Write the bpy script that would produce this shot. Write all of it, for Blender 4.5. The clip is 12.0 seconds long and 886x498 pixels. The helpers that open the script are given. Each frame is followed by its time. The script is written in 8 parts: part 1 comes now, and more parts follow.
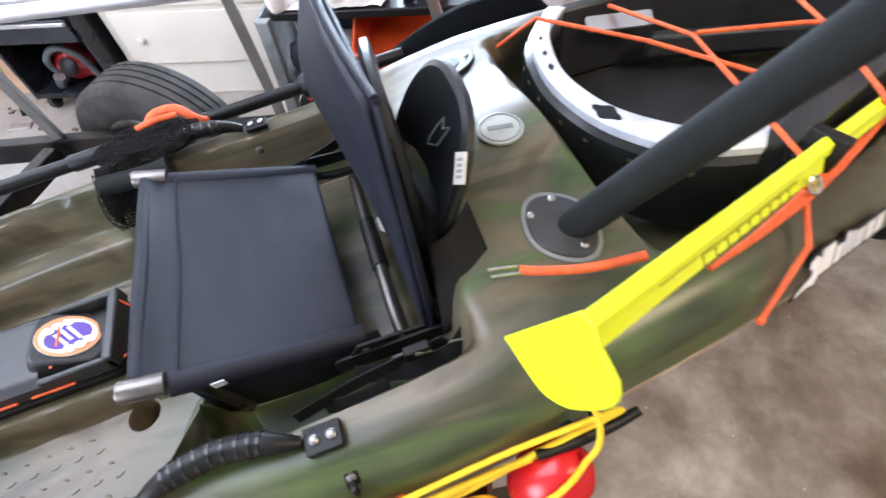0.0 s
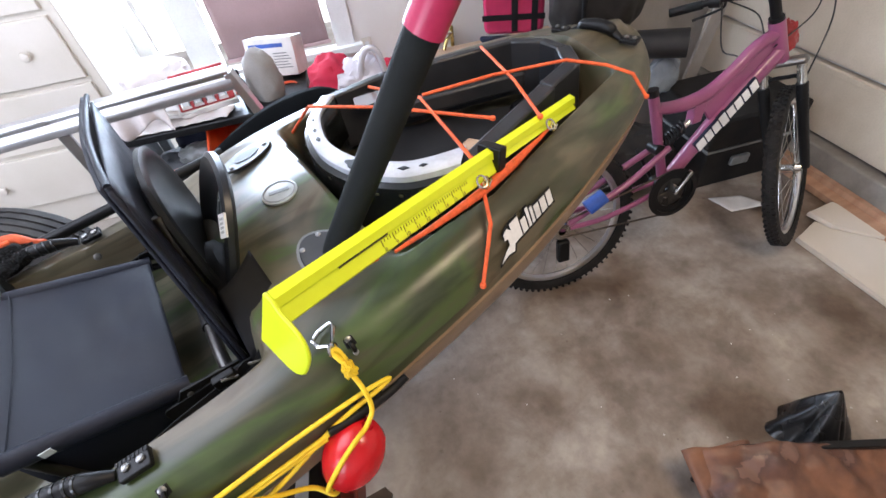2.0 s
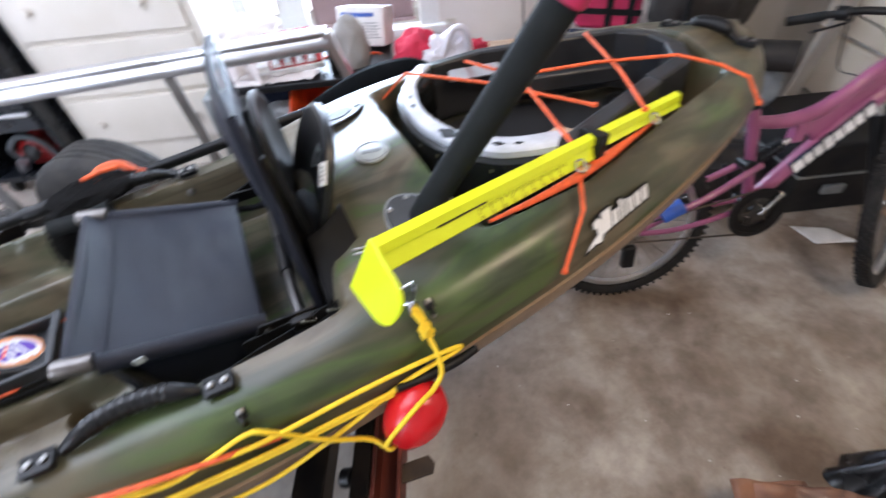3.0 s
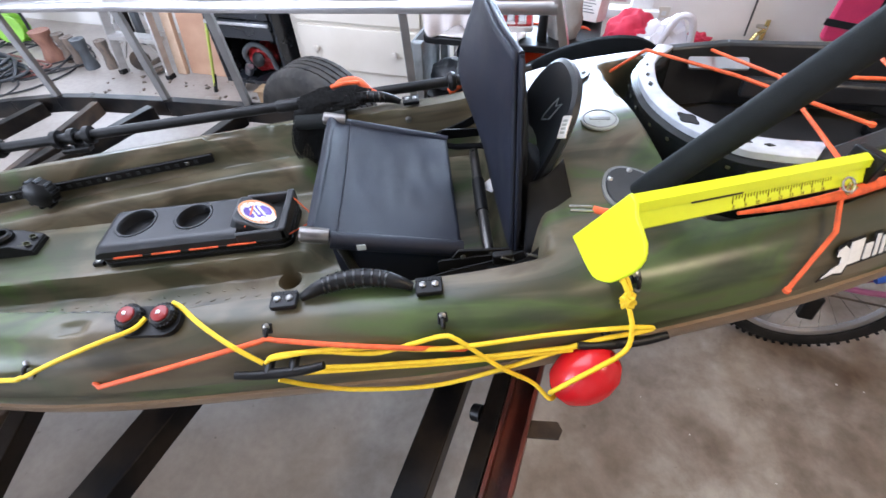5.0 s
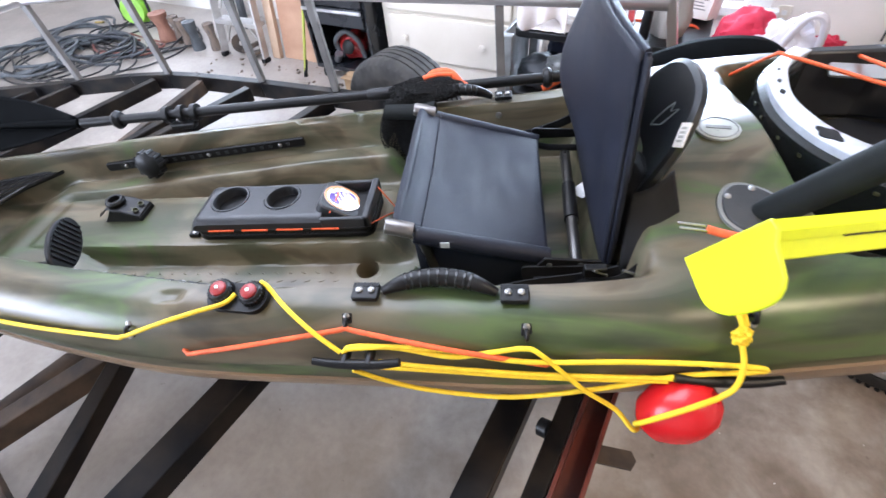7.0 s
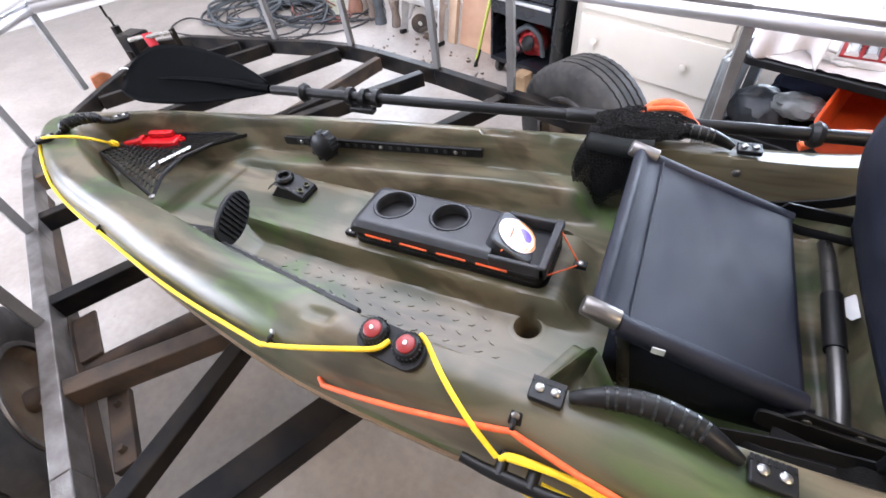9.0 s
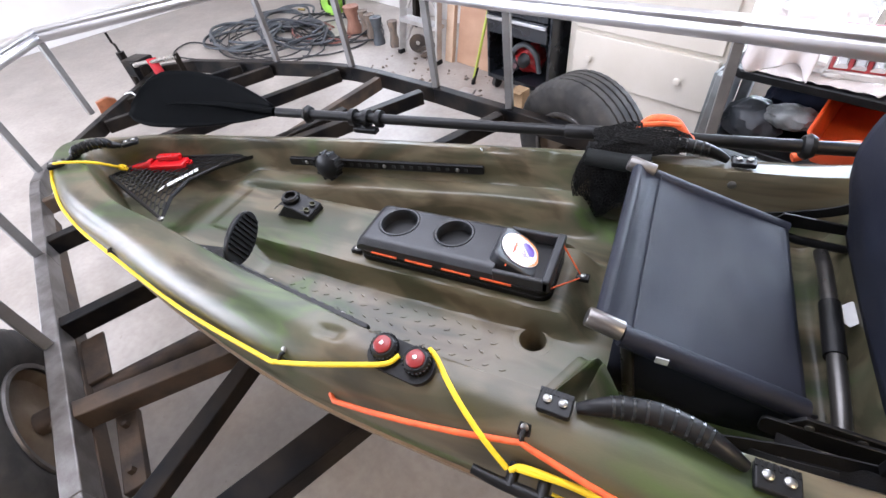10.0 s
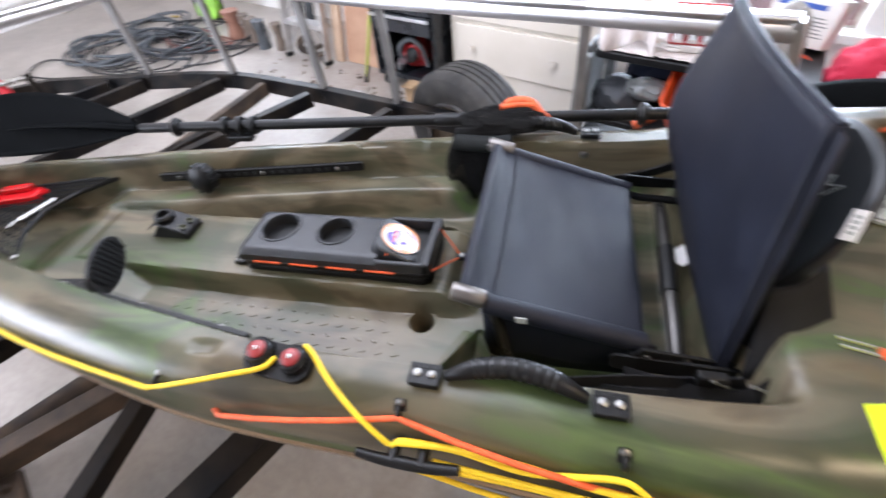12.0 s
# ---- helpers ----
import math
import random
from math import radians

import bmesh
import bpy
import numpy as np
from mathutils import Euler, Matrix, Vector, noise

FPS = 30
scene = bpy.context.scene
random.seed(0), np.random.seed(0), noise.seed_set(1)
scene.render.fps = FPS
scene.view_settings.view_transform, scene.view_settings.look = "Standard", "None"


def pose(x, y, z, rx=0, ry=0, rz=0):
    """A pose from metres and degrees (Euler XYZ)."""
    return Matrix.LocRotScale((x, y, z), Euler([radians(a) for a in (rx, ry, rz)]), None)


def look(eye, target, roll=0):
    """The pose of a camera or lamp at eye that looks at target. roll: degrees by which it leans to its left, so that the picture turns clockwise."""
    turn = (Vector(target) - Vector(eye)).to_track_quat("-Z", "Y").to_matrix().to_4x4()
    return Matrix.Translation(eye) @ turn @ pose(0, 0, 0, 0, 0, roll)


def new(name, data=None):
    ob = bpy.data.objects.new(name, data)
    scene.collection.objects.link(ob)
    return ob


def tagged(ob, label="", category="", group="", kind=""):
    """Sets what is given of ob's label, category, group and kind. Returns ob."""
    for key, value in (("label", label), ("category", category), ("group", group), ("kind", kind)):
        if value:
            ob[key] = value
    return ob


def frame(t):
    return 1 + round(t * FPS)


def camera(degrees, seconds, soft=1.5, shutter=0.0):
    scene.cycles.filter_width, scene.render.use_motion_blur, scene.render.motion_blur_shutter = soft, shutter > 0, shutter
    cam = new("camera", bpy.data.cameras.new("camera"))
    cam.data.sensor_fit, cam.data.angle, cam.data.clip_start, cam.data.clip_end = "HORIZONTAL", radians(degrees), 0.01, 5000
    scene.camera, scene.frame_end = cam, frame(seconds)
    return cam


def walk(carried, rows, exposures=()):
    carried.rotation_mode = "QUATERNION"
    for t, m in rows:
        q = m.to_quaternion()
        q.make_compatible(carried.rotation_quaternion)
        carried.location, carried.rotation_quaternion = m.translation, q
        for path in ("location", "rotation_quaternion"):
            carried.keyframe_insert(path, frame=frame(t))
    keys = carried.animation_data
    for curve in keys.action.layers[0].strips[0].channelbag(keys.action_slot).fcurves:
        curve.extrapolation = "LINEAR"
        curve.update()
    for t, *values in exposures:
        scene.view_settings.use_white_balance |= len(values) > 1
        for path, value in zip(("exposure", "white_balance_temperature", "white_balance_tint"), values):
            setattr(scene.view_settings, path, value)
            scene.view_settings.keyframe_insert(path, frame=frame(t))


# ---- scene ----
cam = camera(89.6, 12.0, shutter=0.5)
PATH = [
    (0, (0.375, -0.566, 1.543), (0.719, 0.575, -0.064), -4.5),
    (0.5, (0.453, -0.67, 1.548), (0.883, 0.499, -0.017), -4.8),
    (1, (0.526, -0.813, 1.569), (1.11, 0.346, 0.047), -6.3),
    (1.5, (0.555, -0.865, 1.597), (1.243, 0.339, 0.155), -7.7),
    (2, (0.551, -0.875, 1.608), (1.247, 0.354, 0.193), -8.7),
    (2.5, (0.551, -0.867, 1.625), (1.261, 0.406, 0.256), -9.1),
    (3, (0.467, -0.851, 1.59), (0.993, 0.448, 0.163), -5.5),
    (3.5, (0.364, -0.848, 1.58), (0.61, 0.492, 0.115), -5.9),
    (3.7, (0.336, -0.845, 1.583), (0.562, 0.498, 0.118), -5.0),
    (5.3, (0.266, -0.868, 1.586), (0.273, 0.5, 0.127), -3.1),
    (5.5, (0.263, -0.864, 1.579), (0.241, 0.509, 0.125), -3.4),
    (6, (0.246, -0.861, 1.576), (0.128, 0.502, 0.117), -4.9),
    (6.5, (0.236, -0.853, 1.577), (0.076, 0.505, 0.117), -5.4),
    (6.7, (0.235, -0.85, 1.578), (0.052, 0.506, 0.119), -5.7),
    (8.3, (0.053, -0.674, 1.514), (-0.402, 0.53, -0.017), -4.4),
    (8.5, (0.037, -0.665, 1.519), (-0.487, 0.527, 0.001), -5.1),
    (9, (0.022, -0.657, 1.535), (-0.648, 0.539, 0.078), -5.9),
    (9.5, (0.02, -0.663, 1.549), (-0.676, 0.554, 0.123), -7.2),
    (10, (0.02, -0.672, 1.554), (-0.668, 0.566, 0.142), -6.9),
    (10.5, (0.023, -0.68, 1.555), (-0.664, 0.567, 0.15), -7.1),
    (11, (0.03, -0.675, 1.553), (-0.639, 0.58, 0.146), -6.9),
    (11.5, (0.043, -0.674, 1.558), (-0.618, 0.591, 0.156), -7.5),
    (12, (0.134, -0.666, 1.555), (-0.258, 0.66, 0.11), -5.7),
]
walk(cam, [(t, look(eye, target, roll)) for t, eye, target, roll in PATH],
     [(0, 0.32, 6050, 9), (0.5, 0.14, 6080, 10), (1.5, 0.03, 6050, 10), (2.5, -0.05, 5980, 10), (3.5, 0.02, 5850, 9), (6, 0.24, 5800, 9), (8.5, 0.62, 6080, 11), (9.5, 0.23, 6220, 12), (12, 0.22, 6220, 11)])

# ---------- frames of reference ----------
# K: the kayak's own frame (u towards the stern, v away from the camera's side, w up from the gunwale)
K = pose(0, -0.01, 0.945, 0, -3, 0)
# R: the garage, turned against the kayak; T: the trailer's bed, in line with the garage and tipped on its tongue
R = pose(0, 0, 0, 0, 0, -21)
T = pose(0, 0, 0.50, 0, -3, 0) @ pose(0, 0, 0, 0, 0, -21)

# ---------- world and light ----------
world = bpy.data.worlds.new("world")
scene.world = world
world.use_nodes = True
wn = world.node_tree
sky = wn.nodes.new("ShaderNodeTexSky")
sky.sky_type, sky.sun_disc = "NISHITA", False
sky.sun_elevation, sky.sun_rotation = radians(48), radians(20)
wn.nodes["Background"].inputs["Strength"].default_value = 0.12
wn.links.new(sky.outputs[0], wn.nodes["Background"].inputs[0])


def lamp(name, kind, energy, color, m, size=1.0, size_y=None):
    d = bpy.data.lights.new(name, kind)
    d.energy, d.color = energy, color
    if kind == "AREA":
        d.shape = "RECTANGLE"
        d.size, d.size_y = size, size_y or size
    elif kind == "SUN":
        d.angle = size
    ob = new(name, d)
    ob.matrix_world = m
    return ob


lamp("sun", "SUN", 2.0, (1.0, 0.95, 0.88), look((2, 8, 9), (0, 0, 0)), radians(0.6))
# daylight by the back wall's window; the next two are added fills in unseen openings
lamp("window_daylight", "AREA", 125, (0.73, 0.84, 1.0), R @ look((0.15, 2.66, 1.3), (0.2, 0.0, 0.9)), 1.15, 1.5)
lamp("bow_fill_light", "AREA", 58, (0.80, 0.87, 1.0), R @ look((-3.6, 2.66, 1.61), (-2.6, 0.0, 0.8)), 2.4, 0.95)
# added source behind the view, placed for the glare on the bow's gunwale
lamp("near_wall_fill_light", "AREA", 262, (0.86, 0.89, 1.0), R @ look((-3.8, -3.52, 1.40), (-2.2, 0.2, 0.3)), 3.2, 2.1)
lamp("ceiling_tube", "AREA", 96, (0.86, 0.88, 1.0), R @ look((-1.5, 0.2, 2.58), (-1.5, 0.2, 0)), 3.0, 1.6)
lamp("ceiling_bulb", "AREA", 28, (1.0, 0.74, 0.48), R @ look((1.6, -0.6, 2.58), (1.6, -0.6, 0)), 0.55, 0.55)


# ---------- materials ----------
def mat(name, color, rough=0.5, metal=0.0, second=None, scale=8.0, amount=0.5, bump=0.0, bump_scale=120.0,
        stretch=(1, 1, 1), rough_var=0.1, coat=0.0, third=None, alpha=1.0, detail=6.0, fine_mix=0.18, spec=0.5):
    m = bpy.data.materials.new(name)
    m.use_nodes = True
    nt = m.node_tree
    b = nt.nodes["Principled BSDF"]
    b.inputs["Roughness"].default_value, b.inputs["Metallic"].default_value = rough, metal
    b.inputs["Coat Weight"].default_value, b.inputs["Specular IOR Level"].default_value = coat, spec
    tc = nt.nodes.new("ShaderNodeTexCoord")
    mp = nt.nodes.new("ShaderNodeMapping")
    mp.inputs["Scale"].default_value = stretch
    nt.links.new(tc.outputs["Object"], mp.inputs[0])
    n1 = nt.nodes.new("ShaderNodeTexNoise")
    n1.inputs["Scale"].default_value, n1.inputs["Detail"].default_value = scale, detail
    nt.links.new(mp.outputs[0], n1.inputs["Vector"])
    ramp = nt.nodes.new("ShaderNodeValToRGB")
    second = second or tuple(c * 0.72 for c in color)
    ramp.color_ramp.elements[0].position, ramp.color_ramp.elements[1].position = 0.5 - 0.5 * amount * 0.5, 0.5 + 0.5 * amount * 0.5
    ramp.color_ramp.elements[0].color, ramp.color_ramp.elements[1].color = (*second, 1), (*color, 1)
    if third:
        e = ramp.color_ramp.elements.new(0.36)
        e.color = (*third, 1)
    nt.links.new(n1.outputs["Fac"], ramp.inputs[0])
    n2 = nt.nodes.new("ShaderNodeTexNoise")
    n2.inputs["Scale"].default_value, n2.inputs["Detail"].default_value = bump_scale, 4.0
    nt.links.new(mp.outputs[0], n2.inputs["Vector"])
    fine = nt.nodes.new("ShaderNodeMix")
    fine.data_type, fine.blend_type = "RGBA", "MULTIPLY"
    fine.inputs[0].default_value = fine_mix
    fr = nt.nodes.new("ShaderNodeValToRGB")
    fr.color_ramp.elements[0].position, fr.color_ramp.elements[1].position = 0.3, 0.62
    fr.color_ramp.elements[0].color, fr.color_ramp.elements[1].color = (0.62, 0.62, 0.62, 1), (1, 1, 1, 1)
    nt.links.new(n2.outputs["Fac"], fr.inputs[0])
    nt.links.new(ramp.outputs[0], fine.inputs[6])
    nt.links.new(fr.outputs[0], fine.inputs[7])
    nt.links.new(fine.outputs[2], b.inputs["Base Color"])
    if rough_var:
        rr = nt.nodes.new("ShaderNodeMapRange")
        rr.inputs["To Min"].default_value, rr.inputs["To Max"].default_value = max(0.03, rough - rough_var), min(1, rough + rough_var)
        nt.links.new(n1.outputs["Fac"], rr.inputs["Value"])
        nt.links.new(rr.outputs[0], b.inputs["Roughness"])
    if bump:
        bp = nt.nodes.new("ShaderNodeBump")
        bp.inputs["Strength"].default_value, bp.inputs["Distance"].default_value = bump, 0.002
        nt.links.new(n2.outputs["Fac"], bp.inputs["Height"])
        nt.links.new(bp.outputs[0], b.inputs["Normal"])
    return m


def camo(name, stops, scale, stretch, rough):
    """Moulded polyethylene with soft colour swirls."""
    m = mat(name, stops[0][1], rough, scale=scale, stretch=stretch, bump=0.08, bump_scale=320, rough_var=0.06, fine_mix=0.12, spec=0.42)
    nt = m.node_tree
    ramp = [n for n in nt.nodes if n.type == "VALTORGB"][0]
    cr = ramp.color_ramp
    cr.elements[0].position, cr.elements[0].color = stops[0][0], (*stops[0][1], 1)
    cr.elements[1].position, cr.elements[1].color = stops[-1][0], (*stops[-1][1], 1)
    for p, c in stops[1:-1]:
        cr.elements.new(p).color = (*c, 1)
    n1 = [n for n in nt.nodes if n.type == "TEX_NOISE"][0]
    n1.inputs["Distortion"].default_value, n1.inputs["Detail"].default_value = 1.1, 4.0
    # darker smoky streaks over the broad patches
    mp = [n for n in nt.nodes if n.type == "MAPPING"][0]
    streak = nt.nodes.new("ShaderNodeTexNoise")
    streak.inputs["Scale"].default_value, streak.inputs["Detail"].default_value, streak.inputs["Distortion"].default_value = 4.2, 3.0, 1.1
    brush = nt.nodes.new("ShaderNodeMapping")
    brush.inputs["Rotation"].default_value, brush.inputs["Scale"].default_value = (0.5, 0.2, 0.75), (0.55, 2.2, 2.2)
    nt.links.new(mp.inputs["Vector"].links[0].from_socket, brush.inputs["Vector"])
    nt.links.new(brush.outputs[0], streak.inputs["Vector"])
    sr = nt.nodes.new("ShaderNodeValToRGB")
    sr.color_ramp.elements[0].position, sr.color_ramp.elements[1].position = 0.40, 0.53
    sr.color_ramp.elements[0].color, sr.color_ramp.elements[1].color = (0.40, 0.44, 0.38, 1), (1, 1, 1, 1)
    nt.links.new(streak.outputs["Fac"], sr.inputs[0])
    mul = nt.nodes.new("ShaderNodeMix")
    mul.data_type, mul.blend_type = "RGBA", "MULTIPLY"
    mul.inputs[0].default_value = 0.85
    nt.links.new(ramp.outputs[0], mul.inputs[6])
    nt.links.new(sr.outputs[0], mul.inputs[7])
    fine = [n for n in nt.nodes if n.type == "MIX"][0]
    nt.links.new(mul.outputs[2], fine.inputs[6])
    # the moulding runs to green on one flank and to tan on the other
    place, xyz = nt.nodes.new("ShaderNodeTexCoord"), nt.nodes.new("ShaderNodeSeparateXYZ")
    nt.links.new(place.outputs["Object"], xyz.inputs[0])
    drift = nt.nodes.new("ShaderNodeMapRange")
    drift.inputs["From Min"].default_value, drift.inputs["From Max"].default_value = -0.18, 0.16
    drift.inputs["To Min"].default_value, drift.inputs["To Max"].default_value = 0.055, -0.045
    nt.links.new(xyz.outputs[1], drift.inputs["Value"])
    aft = nt.nodes.new("ShaderNodeMapRange")
    aft.inputs["From Min"].default_value, aft.inputs["From Max"].default_value = 0.75, 1.35
    aft.inputs["To Min"].default_value, aft.inputs["To Max"].default_value = 0.0, -0.065
    nt.links.new(xyz.outputs[0], aft.inputs["Value"])
    both = nt.nodes.new("ShaderNodeMath")
    nt.links.new(drift.outputs[0], both.inputs[0])
    nt.links.new(aft.outputs[0], both.inputs[1])
    total = nt.nodes.new("ShaderNodeMath")
    nt.links.new(n1.outputs["Fac"], total.inputs[0])
    nt.links.new(both.outputs[0], total.inputs[1])
    nt.links.new(total.outputs[0], ramp.inputs[0])
    return m


M_DECK = camo("camo_polyethylene", [(0.30, (0.042, 0.041, 0.024)), (0.39, (0.080, 0.063, 0.038)), (0.45, (0.126, 0.104, 0.066)), (0.52, (0.109, 0.098, 0.062)),
                                    (0.58, (0.082, 0.085, 0.050)), (0.63, (0.073, 0.106, 0.037)), (0.70, (0.053, 0.065, 0.035)), (0.78, (0.036, 0.043, 0.026))], 3.0, (0.75, 1.7, 1.7), 0.31)
M_HULL = mat("tan_hull", (0.25, 0.175, 0.108), 0.38, second=(0.20, 0.137, 0.085), scale=3, bump=0.1)
M_BLACK = mat("black_plastic", (0.006, 0.006, 0.0065), 0.42, scale=30, bump=0.12, bump_scale=400, spec=0.28)
M_BLADE = mat("matt_black_nylon", (0.003, 0.0035, 0.004), 0.5, scale=20, bump=0.1, bump_scale=400, spec=0.02)
M_RUBBER = mat("tyre_rubber", (0.032, 0.031, 0.030), 0.7, second=(0.052, 0.048, 0.044), scale=14, bump=0.3, spec=0.3)
M_BIKETYRE = mat("black_tyre", (0.010, 0.010, 0.010), 0.7, second=(0.018, 0.016, 0.015), scale=14, bump=0.3, spec=0.25)
M_FABRIC = mat("black_fabric", (0.0110, 0.0132, 0.0235), 0.50, second=(0.0085, 0.0100, 0.0175), scale=9, bump=0.5, bump_scale=700, spec=0.26, rough_var=0.16)
M_FOAM = mat("foam_grip", (0.013, 0.015, 0.015), 0.8, scale=20, bump=0.4, bump_scale=500, spec=0.2)
M_STEEL = mat("steel", (0.62, 0.61, 0.58), 0.25, 1.0, scale=20)
M_SCREW = mat("dull_screw_steel", (0.36, 0.355, 0.34), 0.36, 1.0, scale=20)
M_ALU = mat("aluminium_rail", (0.66, 0.66, 0.68), 0.33, 1.0, second=(0.56, 0.56, 0.57), scale=3, bump=0.06, bump_scale=500, rough_var=0.06, fine_mix=0.1)
M_FRAME = mat("worn_black_paint", (0.004, 0.004, 0.0048), 0.38, second=(0.018, 0.014, 0.011), scale=7, amount=0.35, bump=0.3, bump_scale=60, spec=0.12)
M_RUST = mat("rusty_steel", (0.080, 0.053, 0.034), 0.7, second=(0.024, 0.017, 0.013), scale=9, bump=0.5, bump_scale=80)
M_REDFRAME = mat("red_oxide_paint", (0.13, 0.022, 0.012), 0.5, second=(0.055, 0.014, 0.010), scale=9, bump=0.2)
M_YELLOW = mat("fluorescent_yellow", (0.74, 0.86, 0.012), 0.4, second=(0.70, 0.82, 0.012), scale=3, bump=0.03, fine_mix=0.04)
M_ORANGE = mat("orange_cord", (0.85, 0.13, 0.03), 0.6, scale=60, bump=0.5, bump_scale=900)
M_YROPE = mat("yellow_rope", (0.92, 0.66, 0.018), 0.6, second=(0.84, 0.56, 0.014), scale=60, bump=0.6, bump_scale=900)
M_RED = mat("red_plastic", (0.52, 0.007, 0.011), 0.26, second=(0.48, 0.006, 0.010), scale=4, fine_mix=0.05)
M_FLOOR = mat("concrete", (0.42, 0.375, 0.330), 0.38, second=(0.165, 0.116, 0.080), scale=2.6, amount=0.55, bump=0.25, bump_scale=34, rough_var=0.14, detail=9.0, fine_mix=0.3)


def floor_wear_and_dimming(m):
    """Cleaner pale concrete towards the bow's end; towards the stern's browned, speckled with dirt, and toned darker
    for the light's fall-off.
    """
    nt = m.node_tree
    n1 = [n for n in nt.nodes if n.type == "TEX_NOISE"][0]
    stained = [n for n in nt.nodes if n.type == "VALTORGB"][0]
    fine = [n for n in nt.nodes if n.type == "MIX"][0]
    geo, sep = nt.nodes.new("ShaderNodeNewGeometry"), nt.nodes.new("ShaderNodeSeparateXYZ")
    nt.links.new(geo.outputs["Position"], sep.inputs[0])
    broad = nt.nodes.new("ShaderNodeTexNoise")
    broad.inputs["Scale"].default_value, broad.inputs["Detail"].default_value = 1.1, 5.0
    nt.links.new(geo.outputs["Position"], broad.inputs["Vector"])
    add = nt.nodes.new("ShaderNodeMath")
    add.operation = "MULTIPLY_ADD"
    add.inputs[1].default_value = 2.4
    nt.links.new(broad.outputs["Fac"], add.inputs[0])
    nt.links.new(sep.outputs[0], add.inputs[2])
    # one ramp carries both the browning and the dimmer light of the stern corner
    worn = nt.nodes.new("ShaderNodeMapRange")
    worn.inputs["From Min"].default_value, worn.inputs["From Max"].default_value = 0.9, 2.7
    nt.links.new(add.outputs[0], worn.inputs["Value"])
    clean = nt.nodes.new("ShaderNodeValToRGB")
    clean.color_ramp.elements[0].position, clean.color_ramp.elements[1].position = 0.30, 0.62
    clean.color_ramp.elements[0].color, clean.color_ramp.elements[1].color = (0.315, 0.280, 0.248, 1), (0.405, 0.365, 0.328, 1)
    nt.links.new(n1.outputs["Fac"], clean.inputs[0])
    both = nt.nodes.new("ShaderNodeMix")
    both.data_type = "RGBA"
    nt.links.new(worn.outputs[0], both.inputs[0])
    nt.links.new(clean.outputs[0], both.inputs[6])
    nt.links.new(stained.outputs[0], both.inputs[7])
    # small flecks of dirt
    fleck = nt.nodes.new("ShaderNodeTexNoise")
    fleck.inputs["Scale"].default_value, fleck.inputs["Detail"].default_value = 26.0, 3.0
    nt.links.new(geo.outputs["Position"], fleck.inputs["Vector"])
    fr = nt.nodes.new("ShaderNodeValToRGB")
    fr.color_ramp.elements[0].position, fr.color_ramp.elements[1].position = 0.71, 0.78
    fr.color_ramp.elements[0].color, fr.color_ramp.elements[1].color = (1, 1, 1, 1), (0.42, 0.36, 0.32, 1)
    nt.links.new(fleck.outputs["Fac"], fr.inputs[0])
    dirt = nt.nodes.new("ShaderNodeMix")
    dirt.data_type, dirt.blend_type = "RGBA", "MULTIPLY"
    dirt.inputs[0].default_value = 0.8
    nt.links.new(both.outputs[2], dirt.inputs[6])
    nt.links.new(fr.outputs[0], dirt.inputs[7])
    # trodden-in mottling
    mottle = nt.nodes.new("ShaderNodeTexNoise")
    mottle.inputs["Scale"].default_value, mottle.inputs["Detail"].default_value, mottle.inputs["Distortion"].default_value = 4.5, 12.0, 0.2
    mottle.inputs["Roughness"].default_value = 0.66
    nt.links.new(geo.outputs["Position"], mottle.inputs["Vector"])
    mr = nt.nodes.new("ShaderNodeValToRGB")
    mr.color_ramp.elements[0].position, mr.color_ramp.elements[1].position = 0.38, 0.60
    mr.color_ramp.elements[0].color, mr.color_ramp.elements[1].color = (0.58, 0.53, 0.49, 1), (1.0, 1.0, 1.0, 1)
    nt.links.new(mottle.outputs["Fac"], mr.inputs[0])
    amount = nt.nodes.new("ShaderNodeMapRange")
    amount.inputs["To Min"].default_value, amount.inputs["To Max"].default_value = 0.30, 0.95
    nt.links.new(worn.outputs[0], amount.inputs["Value"])
    walked = nt.nodes.new("ShaderNodeMix")
    walked.data_type, walked.blend_type = "RGBA", "MULTIPLY"
    nt.links.new(amount.outputs[0], walked.inputs[0])
    nt.links.new(dirt.outputs[2], walked.inputs[6])
    nt.links.new(mr.outputs[0], walked.inputs[7])
    nt.links.new(walked.outputs[2], fine.inputs[6])


floor_wear_and_dimming(M_FLOOR)
M_WALL = mat("painted_wall", (0.78, 0.75, 0.72), 0.7, fine_mix=0.05, second=(0.72, 0.68, 0.64), scale=2, bump=0.15)
M_CREAM = mat("cream_paint", (0.66, 0.61, 0.54), 0.45, fine_mix=0.05, second=(0.61, 0.56, 0.48), scale=3, bump=0.08)
M_WHITE = mat("white_plastic", (0.8, 0.8, 0.8), 0.5, scale=5)
M_WOOD = mat("plywood", (0.50, 0.31, 0.20), 0.6, second=(0.38, 0.21, 0.13), scale=3, stretch=(1, 6, 1), bump=0.2)
M_PINK = mat("pink_paint", (0.28, 0.075, 0.165), 0.32, second=(0.22, 0.06, 0.13), scale=8, coat=0.3, fine_mix=0.1)


